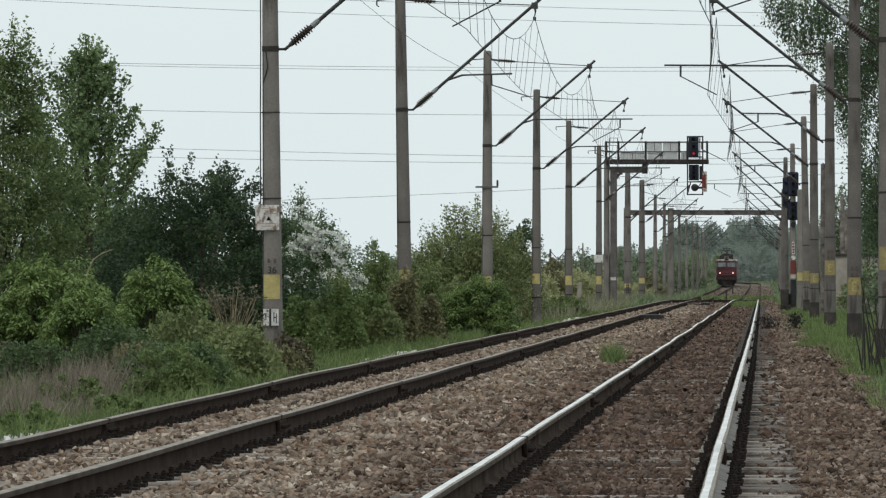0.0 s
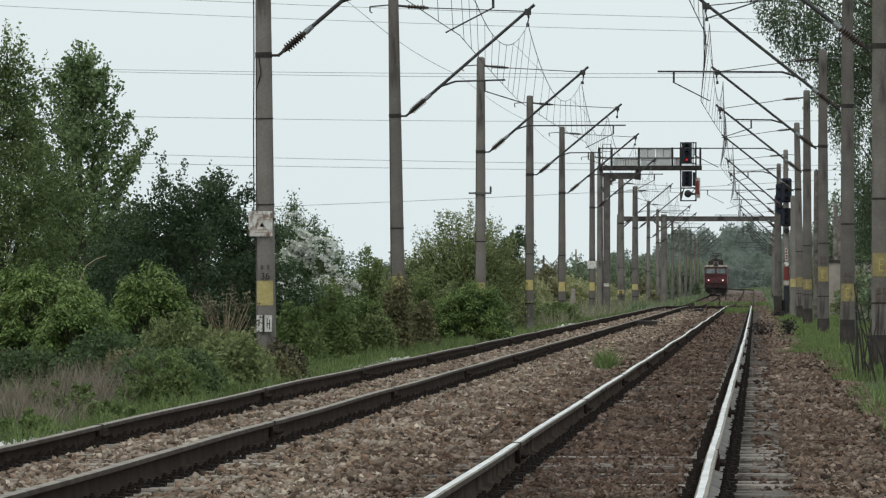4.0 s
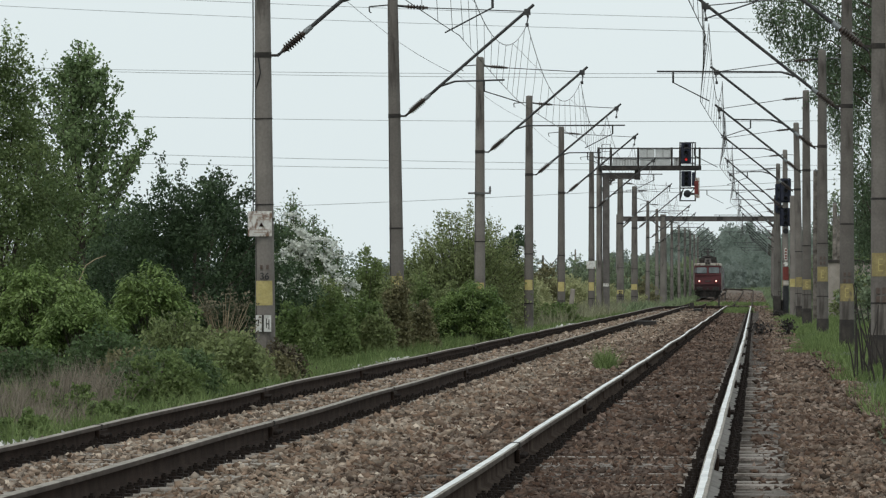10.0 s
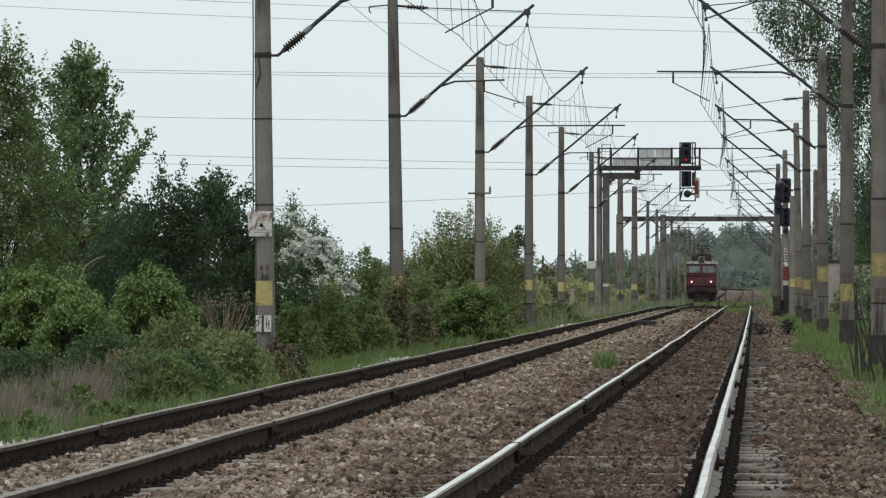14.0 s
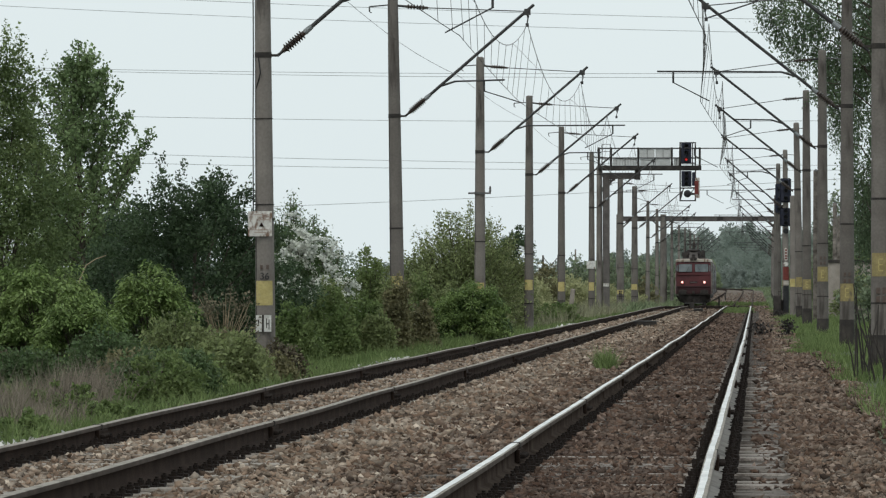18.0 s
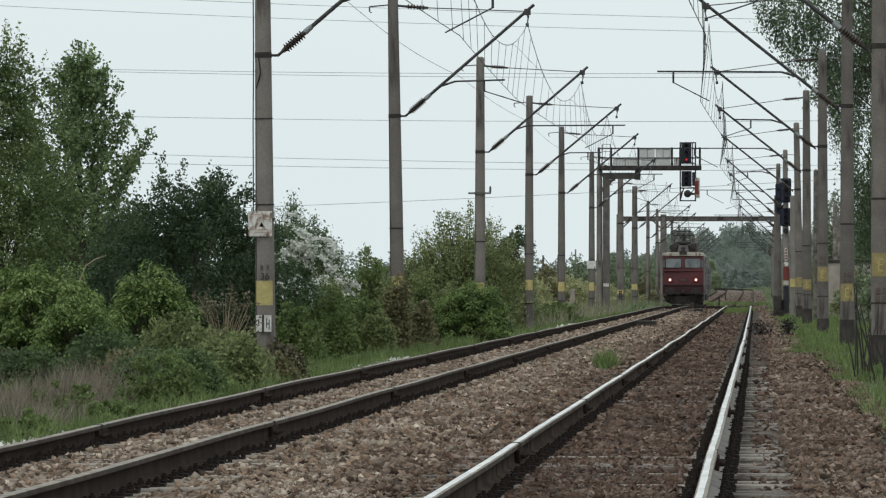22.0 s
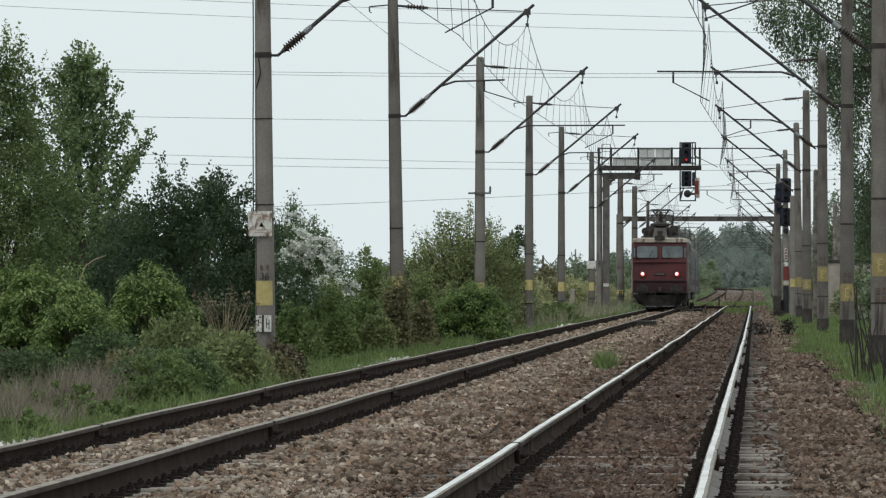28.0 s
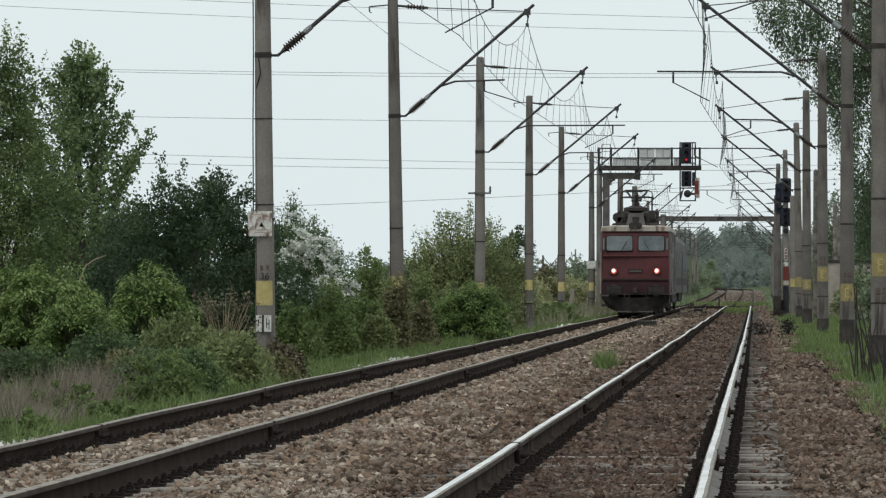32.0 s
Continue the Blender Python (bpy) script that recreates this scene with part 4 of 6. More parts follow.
portal()


def post_signal():
    y = 288.0
    s = empty("colour_light_signal", pose(1.43, y, float(zt(y)) - 0.22), "black two-headed signal on a red-banded post", "railway signal")
    part("post", lathe(B(), [(0.13, -0.3), (0.11, 6.4)], 12), M_CONC, s)
    for z0, z1 in ((5.3, 6.42), (4.2, 5.05)):
        bm = box(B(), -0.28, 0.24, -0.24, -0.17, z0, z1, 0.06)
        hd = part("signal_board", bm, M_NAVY, s)
        for k in range(3):
            z = z0 + (z1 - z0) * (k + 0.5) / 3
            part("visor", lathe(B(), [(0.10, 0), (0.11, 0.2), (0.1, 0.2), (0.09, 0.02)], 10, m=pose(0, -0.24, z, 90, 0, 0)), M_BLACK, hd)
        part("fixing", box(B(), -0.06, 0.06, -0.18, 0.0, (z0 + z1) / 2 - 0.05, (z0 + z1) / 2 + 0.05), M_IRON, hd)
    part("lower_lamp", lathe(B(), [(0.13, 0), (0.13, 0.14)], 12, m=pose(0, -0.1, 3.98, 90, 0, 0)), M_BLACK, s)
    pl = part("plate", box(B(), -0.07, 0.07, -0.17, -0.13, 2.62, 3.20), M_PLATE, s, "narrow white plate")
    for k in range(4):
        part("plate_bar", box(B(), -0.045, 0.045, -0.18, -0.165, 2.67 + k * 0.13, 2.745 + k * 0.13), M_SIGNRED, pl)
    for z0, z1, m in ((1.72, 2.32, M_SIGNRED), (1.50, 1.68, M_CREAM), (0.2, 1.44, M_BLACK)):
        part("band", lathe(B(), [(0.137, z0), (0.137, z1)], 12), m, s)
    part("round_plate", lathe(B(), [(0.11, 0.0), (0.11, 0.03)], 14, m=pose(0, -0.14, 2.46, 90, 0, 0)), M_PLATE, s, "small round white plate")
    part("relay_box", box(B(), -0.58, -0.22, -0.2, 0.2, 0.0, 1.0, 0.03), M_IRON, s)
    part("relay_box", box(B(), -0.46, -0.12, 0.3, 0.7, 0.0, 0.8, 0.03), M_IRON, s)


post_signal()


def turned_signal():
    """A second signal behind, its boards turned half away."""
    y = 322.0
    s = empty("colour_light_signal", pose(1.08, y, float(zt(y)) - 0.1, 0, 0, 52), "black signal turned half away beside a mast", "railway signal")
    part("post", lathe(B(), [(0.11, -0.3), (0.09, 6.0)], 12), M_CONC, s)
    for z0, z1 in ((5.1, 6.6),):
        hd = part("signal_board", box(B(), -0.25, 0.25, -0.2, -0.14, z0, z1, 0.05), M_NAVY, s)
        for k in range(3):
            part("visor", lathe(B(), [(0.10, 0), (0.11, 0.2), (0.1, 0.2), (0.09, 0.02)], 10, m=pose(0, -0.2, z0 + (z1 - z0) * (k + 0.5) / 3, 90, 0, 0)), M_BLACK, hd)


turned_signal()


# ---------------------------------------------------------------- train
def loft(bm, rows):
    rings = [[bm.verts.new(p) for p in row] for row in rows]
    n = len(rings[0])
    for a, b in zip(rings, rings[1:]):
        for k in range(n):
            bm.faces.new((a[k], a[(k + 1) % n], b[(k + 1) % n], b[k]))
    bm.faces.new(rings[0][::-1])
    bm.faces.new(rings[-1])
    bmesh.ops.recalc_face_normals(bm, faces=bm.faces)
    return bm


def section(w, z0, z1, y, rake=0.0):
    """Ring of a car body: flat sides, rounded lower corners."""
    return [(-w, y, z0), (w, y, z0), (w, y, 2.45), (w * 0.985, y + rake * (z1 - 2.45), z1), (-w * 0.985, y + rake * (z1 - 2.45), z1), (-w, y, 2.45)]


def wheelset(parent, y, r=0.62):
    bm = tube(B(), (-0.8, 0, 0), (0.8, 0, 0), 0.08, n=8)
    axle = part("axle", bm, M_IRON, parent)
    axle.matrix_basis = pose(0, y, r)
    for x in (-0.75, 0.75):
        m = pose(x, 0, 0, 0, 90, 0)
        part("wheel", lathe(B(), [(r, -0.065), (r + 0.03, -0.05 if x < 0 else 0.05), (r, 0.065), (r * 0.85, 0.04), (0.12, 0.05)], 20, m=m), M_IRON, axle)
    return axle


def locomotive():
    t = empty("locomotive", pose(LEFT, 800, 0), "red electric locomotive with cream roof edge and lit headlamps", "locomotive")
    L = 19.8
    bm = loft(B(), [section(1.40, 0.84, 3.5, 0.0, 0.16), section(1.46, 0.84, 3.5, 0.42), section(1.46, 0.84, 3.5, L - 0.42), section(1.40, 0.84, 3.5, L, -0.16)])
    part("body", bm, M_RED, t)
    rows = []
    for y, w, h in ((0.14, 1.41, 0.20), (0.5, 1.47, 0.26), (L - 0.5, 1.47, 0.26), (L - 0.14, 1.41, 0.20)):
        rows.append([(-w, y, 3.505), (w, y, 3.505), (w * 0.97, y, 3.505 + h * 0.8), (w * 0.7, y, 3.505 + h), (-w * 0.7, y, 3.505 + h), (-w * 0.97, y, 3.505 + h * 0.8)])
    part("roof", loft(B(), rows), M_CREAM, t, "dirty cream roof edge")
    part("roof_deck", box(B(), -1.0, 1.0, 0.9, L - 0.9, 3.70, 3.86, 0.05), M_IRON, t)
    for sx in (-1, 1):
        x0, x1 = sorted((sx * 0.13, sx * 1.2))
        bm = box(B(), x0 - 0.045, x1 + 0.045, 0.035, 0.10, 2.655, 3.355, 0.03)
        for v in bm.verts:
            v.co.y += 0.16 * (v.co.z - 2.45) - 0.055
        fr = part("windscreen", bm, M_DRED, t, "dark red window frame")
        bm = B()
        ring = [(x0 + r, z + 0.0) for r, z in ((0.08, 2.70), (x1 - x0 - 0.08, 2.70), (x1 - x0 - 0.02, 2.72), (x1 - x0, 2.78), (x1 - x0, 3.23), (x1 - x0 - 0.02, 3.29), (x1 - x0 - 0.08, 3.31),
                                           (0.08, 3.31), (0.02, 3.29), (0.0, 3.23), (0.0, 2.78), (0.02, 2.72))]
        loft(bm, [[(px, 0.06, pz) for px, pz in ring], [(px, 0.02, pz) for px, pz in ring]])
        for v in bm.verts:
            v.co.y += 0.16 * (v.co.z - 2.45) - 0.055
        part("pane", bm, M_GLASS, fr, "reflecting cab window")
        part("wiper", tube(B(), (sx * 0.6, -0.02, 2.68), (sx * 0.35, 0.05, 3.1), 0.012, n=4), M_IRON, fr)
        # corner quarter-light
        bm = B()
        vs = [bm.verts.new(p) for p in ((sx * 1.35, 0.16, 2.72), (sx * 1.445, 0.40, 2.72), (sx * 1.435, 0.44, 3.25), (sx * 1.34, 0.22, 3.25))]
        bm.faces.new(vs)
        bmesh.ops.solidify(bm, geom=bm.faces[:], thickness=0.02)
        for v in bm.verts:
            v.co.x += sx * 0.025
        part("quarter_light", bm, M_GLASS, t)
        q0, q1 = sorted((sx * 1.285, sx * 1.365))
        bm = box(B(), q0, q1, 0.03, 0.08, 2.72, 3.22, 0.02)
        for v in bm.verts:
            v.co.y += 0.16 * (v.co.z - 2.45) - 0.055
        part("corner_pane", bm, M_GLASS, t, "narrow corner pane")
        lm = part("headlamp", lathe(B(), [(0.17, -0.02), (0.17, 0.07), (0.13, 0.09)], 16, m=pose(sx * 0.9, 0.0, 1.84, 90, 0, 0)), M_IRON, t)
        part("ring", lathe(B(), [(0.125, 0.07), (0.12, 0.10)], 16, m=pose(sx * 0.9, 0.0, 1.84, 90, 0, 0)), M_TAIL, lm, "red glass lamp ring")
        part("lens", lathe(B(), [(0.09, 0.09), (0.06, 0.125)], 16, m=pose(sx * 0.9 - 0.012, 0.0, 1.855, 90, 0, 0)), M_LAMP, lm, "glowing white headlamp")
        part("buffer", lathe(B(), [(0.12, 0.0), (0.12, 0.38), (0.25, 0.40), (0.25, 0.46), (0.2, 0.48)], 14, m=pose(sx * 0.875, -0.1, 1.03, 90, 0, 0)), M_IRON, t)
        part("step", box(B(), sx * 1.28 - 0.15, sx * 1.28 + 0.15, -0.05, 0.25, 0.35, 0.42), M_IRON, t)
        # side louvres, door and windows
        for k in range(7):
            y = 3.2 + k * 2.05
            bm = box(B(), sx * 1.448, sx * 1.473, y, y + 1.2, 2.4, 3.1)
            pane = part("side_window" if k % 2 else "louvre", bm, M_SIDEGLASS if k % 2 else M_DARKGREY, t)
            for q in range(5):
                if k % 2 == 0:
                    part("slat", box(B(), sx * 1.470, sx * 1.482, y, y + 1.2, 2.43 + q * 0.135, 2.48 + q * 0.135), M_GREY, pane)
            part("pilaster", box(B(), sx * 1.466, sx * 1.480, y + 1.45, y + 1.62, 0.95, 3.42), M_CREAM if k in (0, 2, 5) else M_GREY, t)
            part("filter", box(B(), sx * 1.466, sx * 1.476, y + 0.05, y + 1.2, 1.1, 2.2), M_DARKGREY if k in (0, 2, 3, 5) else M_GREY, t, "side filter grille")
        cd = part("cab_door", box(B(), sx * 1.448, sx * 1.474, 1.3, 2.0, 0.95, 3.2), M_DARKGREY, t, "dark cab door")
        part("door_window", box(B(), sx * 1.472, sx * 1.478, 1.42, 1.88, 2.4, 3.05), M_GLASS, cd)
        part("corner_strip", box(B(), sx * 1.455, sx * 1.476, 0.62, 0.86, 0.95, 3.45), M_CREAM, t, "chalky pale corner strip")
        part("side_step", box(B(), sx * 1.30 - 0.12, sx * 1.30 + 0.12, 1.35, 1.95, 0.40, 0.46), M_IRON, t)
        part("handrail", tube(B(), (sx * 1.5, 1.22, 0.9), (sx * 1.5, 1.22, 2.6), 0.018, n=6), M_CREAM, t)
        part("handrail", tube(B(), (sx * 1.5, 2.08, 0.9), (sx * 1.5, 2.08, 2.6), 0.018, n=6), M_CREAM, t)
        part("grey_flank", box(B(), sx * 1.456, sx * 1.464, 2.3, L - 2.3, 0.9, 3.45), M_FLANKGREY, t, "dusty dark grey flank")
    part("belt_ledge", box(B(), -1.37, 1.37, -0.05, 0.1, 2.44, 2.50, 0.015), M_RED, t)
    part("lower_ledge", box(B(), -1.40, 1.40, -0.10, 0.1, 1.42, 1.54, 0.03), M_DRED, t, "dark red ledge")
    for sx in (-1, 1):
        # broad flat buffer heads
        part("buffer_head", box(B(), sx * 0.88 - 0.33, sx * 0.88 + 0.33, -0.62, -0.57, 0.88, 1.22, 0.05), M_IRON, t, "broad greasy buffer head")
    part("buffer_beam", box(B(), -1.42, 1.42, -0.06, 0.2, 0.90, 1.40, 0.02), M_DRED, t, "dirty dark red buffer beam")
    part("beam_edge", box(B(), -1.46, 1.46, -0.09, 0.2, 0.84, 0.90, 0.01), M_IRON, t)
    part("number_plate", box(B(), -0.31, 0.31, -0.025, 0.01, 1.76, 1.92, 0.01), M_DRED, t)
    for k in range(6):
        part("plate_bar", box(B(), -0.25 + k * 0.085, -0.19 + k * 0.085, -0.035, -0.02, 1.80, 1.88), M_GREY, t, "dull grey plate lettering")
    part("coupling_hook", box(B(), -0.1, 0.1, -0.35, -0.05, 0.9, 1.15, 0.03), M_IRON, t)
    for x in (-0.45, 0.45, -0.25):
        part("brake_hose", tube(B(), (x, -0.12, 0.95), (x, -0.2, 0.55), 0.025, n=6), M_IRON, t)
    # snow plough: two swept mouldboards
    bm = B()
    top = [(-1.45, 0.05, 0.78), (-0.9, -0.28, 0.78), (0, -0.42, 0.72), (0.9, -0.28, 0.78), (1.45, 0.05, 0.78)]
    bot = [(-1.15, 0.1, 0.3), (-0.75, -0.3, 0.14), (0, -0.5, 0.14), (0.75, -0.3, 0.14), (1.15, 0.1, 0.3)]
    a = [bm.verts.new(p) for p in top]
    b = [bm.verts.new(p) for p in bot]
    for k in range(4):
        bm.faces.new((a[k], b[k], b[k + 1], a[k + 1]))
    bmesh.ops.solidify(bm, geom=bm.faces[:], thickness=0.03)
    part("snow_plough", bm, M_IRON, t, "dark curved snow plough")
    part("plough_edge", box(B(), -0.75, 0.75, -0.46, -0.30, 0.12, 0.17), M_STEEL, t)
    for y0 in (1.6, 12.2):
        for sx in (-1, 1):
            part("bogie_frame", box(B(), sx * 1.12 - 0.07, sx * 1.12 + 0.07, y0, y0 + 6.0, 0.42, 0.8, 0.03), M_IRON, t)
        for k in range(3):
            wheelset(t, y0 + 0.8 + k * 2.2)
    part("transformer_tank", box(B(), -1.3, 1.3, 8.0, 11.8, 0.35, 0.84, 0.05), M_IRON, t)
    # roof gear
    for y0, up in ((1.9, True), (14.2, False)):
        pt = part("pantograph", box(B(), -0.75, 0.75, y0, y0 + 2.6, 4.05, 4.14), M_IRON, t)
        for x in (-0.6, 0.6):
            for y in (y0 + 0.15, y0 + 2.4):
                part("support_insulator", insulator(B(), (x, y, 3.84), (x, y, 4.06), 0.1, 3), M_PORC, pt)
        # single-arm pantograph: one stout lower arm, a narrow upper frame and the collector head
        kn, hd = (4.82, 5.2) if up else (4.28, 4.36)
        bm = tube(B(), (0, y0 + 2.1, 4.12), (0, y0 + 0.5, kn), 0.10, 0.08, 8)
        tube(bm, (0.14, y0 + 2.3, 4.12), (0.1, y0 + 0.6, kn - 0.08), 0.025, n=6)
        part("lower_arm", bm, M_IRON, pt)
        bm = B()
        for x in (-1, 1):
            tube(bm, (x * 0.1, y0 + 0.5, kn), (x * 0.42, y0 + 1.5, hd), 0.045, n=6)
        tube(bm, (-0.22, y0 + 0.5, kn), (0.22, y0 + 0.5, kn), 0.05, n=6)
        tube(bm, (-0.26, y0 + 1.0, (kn + hd) / 2), (0.26, y0 + 1.0, (kn + hd) / 2), 0.015, n=6)
        part("upper_arm", bm, M_IRON, pt)
        bm = B()
        for dy in (-0.18, 0.18):
            tube(bm, (-0.50, y0 + 1.5 + dy, hd + 0.06), (0.50, y0 + 1.5 + dy, hd + 0.06), 0.04, n=6)
            for sx in (-1, 1):
                tube(bm, (sx * 0.50, y0 + 1.5 + dy, hd + 0.06), (sx * 0.64, y0 + 1.5 + dy, hd - 0.02), 0.025, n=6)
                tube(bm, (sx * 0.64, y0 + 1.5 + dy, hd - 0.02), (sx * 0.70, y0 + 1.5 + dy, hd - 0.28), 0.022, n=6)
        tube(bm, (-0.55, y0 + 1.5, hd - 0.2), (0.55, y0 + 1.5, hd - 0.2), 0.02, n=6)
        part("collector_head", bm, M_IRON, pt)
    for x, y, r, h in ((-0.5, 1.2, 0.16, 0.35), (0.5, 1.2, 0.16, 0.35), (0, 1.05, 0.3, 0.3), (0.2, 5.5, 0.28, 0.55), (-0.5, 6.5, 0.2, 0.6), (0.5, 8.2, 0.25, 0.5), (-0.3, 10.5, 0.3, 0.4)):
        part("roof_apparatus", lathe(B(), [(r, 3.7), (r, 3.86 + h * 0.8), (r * 0.6, 3.86 + h)], 10, x, y), M_IRON, t)
    bm = B()
    loft(bm, [[(-0.42, 0.75, 3.7), (0.42, 0.75, 3.7), (0.42, 1.75, 3.7), (-0.42, 1.75, 3.7)], [(-0.3, 0.85, 4.28), (0.3, 0.85, 4.28), (0.3, 1.7, 4.28), (-0.3, 1.7, 4.28)]])
    part("equipment_cover", bm, M_PORTAL, t, "dusty tapered equipment cover")
    part("breaker", lathe(B(), [(0.2, 4.28), (0.3, 4.34), (0.52, 4.38), (0.52, 4.50), (0.3, 4.56), (0.2, 4.6)], 16, 0, 1.3), M_IRON, t)
    part("breaker_column", insulator(B(), (0.02, 1.35, 4.56), (0.02, 1.35, 5.15), 0.17, 7), M_PORC, t)
    for x in (-0.66, 0.66):
        part("frame_post", tube(B(), (x, 2.2, 3.8), (x, 2.2, 5.0), 0.035, n=6), M_IRON, t)
    part("frame_bar", tube(B(), (-0.66, 2.2, 4.95), (0.66, 2.2, 4.95), 0.03, n=6), M_IRON, t)
    part("air_tank", tube(B(), (-0.78, 1.0, 4.1), (-0.78, 2.4, 4.1), 0.2, n=14), M_IRON, t)
    part("air_tank", tube(B(), (0.66, 1.1, 4.15), (0.66, 2.3, 4.15), 0.17, n=14), M_IRON, t)
    for x in (-0.72, 0.72):
        part("roof_insulator", insulator(B(), (x, 1.5, 3.72), (x, 1.5, 4.35), 0.1, 6), M_PORC, t)
        part("busbar", tube(B(), (x, 1.5, 4.36), (x * 0.4, 4.4, 4.3), 0.02, n=6), M_IRON, t)
    part("horn", tube(B(), (-0.14, 0.5, 3.72), (-0.14, 0.02, 3.74), 0.06, 0.14, 12), M_IRON, t)
    part("horn", tube(B(), (0.14, 0.5, 3.72), (0.14, 0.02, 3.74), 0.06, 0.14, 12), M_IRON, t)
    for x0, x1, y0, z1 in ((-0.82, -0.5, 1.0, 4.15), (0.5, 0.95, 1.2, 4.05), (-0.95, -0.6, 4.9, 4.3), (0.45, 0.9, 5.6, 4.45)):
        part("apparatus_case", box(B(), x0, x1, y0, y0 + 0.6, 3.7, z1, 0.05), M_IRON, t)
    part("gutter", box(B(), -1.36, 1.36, 0.10, 0.16, 3.47, 3.515, 0.01), M_DRED, t)
    part("roof_cable", tube(B(), (0.0, 4.6, 4.3), (0.0, 14.4, 4.3), 0.02, n=6), M_IRON, t)
    return t


def coach(label):
    t = empty("passenger_coach", pose(LEFT, 830, 0), label, "coach", "coaches of the train")
    L = 24.2
    rows = []
    for y, w in ((0.0, 1.38), (0.12, 1.42), (L - 0.12, 1.42), (L, 1.38)):
        rows.append([(-w, y, 0.9), (w, y, 0.9), (w, y, 2.9), (w * 0.96, y, 3.3), (w * 0.8, y, 3.62), (w * 0.4, y, 3.85), (-w * 0.4, y, 3.85), (-w * 0.8, y, 3.62), (-w * 0.96, y, 3.3), (-w, y, 2.9)])
    part("body", loft(B(), rows), M_GREY, t)
    for sx in (-1, 1):
        for k in range(10):
            y = 2.2 + k * 2.05
            part("window", box(B(), sx * 1.41, sx * 1.43, y, y + 1.3, 1.95, 2.8), M_SIDEGLASS, t)
        for y in (0.5, L - 1.3):
            part("door", box(B(), sx * 1.41, sx * 1.428, y, y + 0.8, 0.95, 2.9), M_DRED, t)
        part("sill_stripe", box(B(), sx * 1.412, sx * 1.425, 0.2, L - 0.2, 1.25, 1.6), M_DRED, t)
    part("gangway", box(B(), -0.6, 0.6, -0.3, 0.0, 1.0, 3.2, 0.1), M_BLACK, t)
    part("underframe", box(B(), -1.2, 1.2, 5, L - 5, 0.45, 0.9, 0.05), M_IRON, t)
    for y0 in (1.6, L - 4.6):
        for sx in (-1, 1):
            part("bogie_frame", box(B(), sx * 1.05 - 0.06, sx * 1.05 + 0.06, y0, y0 + 3.0, 0.4, 0.7, 0.03), M_IRON, t)
        for k in range(2):
            wheelset(t, y0 + 0.3 + k * 2.4, 0.46)
    return t


LOCO = locomotive()
COACHES = [coach("dusty grey passenger coach with dark windows")]
COACHES.append(copy_thing(COACHES[0], pose(LEFT, 860, 0)))

# ---------------------------------------------------------------- plants
def leaves(name, P, size, material, parent, rng, aspect=0.5, droop=0.0, label="", folded=False):
    """One small leaf at each point: a plain blade, or a larger one folded along its rib."""
    n = len(P)
    D = rng.normal(size=(n, 3))
    D[:, 2] -= droop
    D /= np.linalg.norm(D, axis=1)[:, None]
    W = np.cross(D, rng.normal(size=(n, 3)))
    W /= np.linalg.norm(W, axis=1)[:, None]
    s = size * rng.uniform(0.6, 1.4, n)[:, None]
    if not folded and P[:, 1].mean() + (parent.matrix_basis.translation.y if parent else 0.0) > 190:
        # far off, three corners do
        V = np.stack([P + D * s * 0.5, P - D * s * 0.3 + W * s * aspect * 0.55, P - D * s * 0.5 - W * s * aspect * 0.5], 1).reshape(-1, 3)
        return fast(name, V, np.arange(n * 3).reshape(-1, 3), material, parent, label)
    if not folded:
        V = np.stack([P + D * s * 0.5, P + W * s * aspect * 0.5, P - D * s * 0.5, P - W * s * aspect * 0.5], 1).reshape(-1, 3)
        return fast(name, V, np.arange(n * 4).reshape(-1, 4), material, parent, label)
    N = np.cross(D, W) * s * 0.12
    V = np.stack([P - D * s * 0.5, P + W * s * aspect * 0.5 + N, P + D * s * 0.5, P - W * s * aspect * 0.5 + N], 1).reshape(-1, 3)
    Q = np.arange(n * 4).reshape(-1, 4)
    return fast(name, V, Q, material, parent, label)


def limb(V, Q, pts, r0, r1, n=5):
    """Adds a bent tapered limb to the lists V and Q."""
    P = np.array(pts, float)
    T = np.gradient(P, axis=0)
    T /= np.linalg.norm(T, axis=1)[:, None] + 1e-9
    U = np.cross(T, [0.3, 1.0, 0.2])
    U /= np.linalg.norm(U, axis=1)[:, None] + 1e-9
    W = np.cross(U, T)
    R = np.linspace(r0, r1, len(P))[:, None]
    base = sum(len(v) for v in V)
    ang = [k * math.tau / n for k in range(n)]
    V.append(np.stack([P + R * (math.cos(a) * U + math.sin(a) * W) for a in ang], 1).reshape(-1, 3))
    i = (np.arange(len(P) - 1)[:, None] * n + np.arange(n)[None]).ravel() + base
    j = (np.arange(len(P) - 1)[:, None] * n + (np.arange(n)[None] + 1) % n).ravel() + base
    Q.append(np.stack([i, j, j + n, i + n], 1))


SHAPES = {
    "round": lambda u: np.sqrt(np.clip(1 - (2 * u - 0.9) ** 2 / 1.25, 0.03, 1)),
    "fan": lambda u: 0.45 + 0.55 * u,
    "mound": lambda u: np.sqrt(np.clip(1 - u ** 2, 0.02, 1)),
    "column": lambda u: np.clip(1.3 - u * u, 0.2, 1),
}


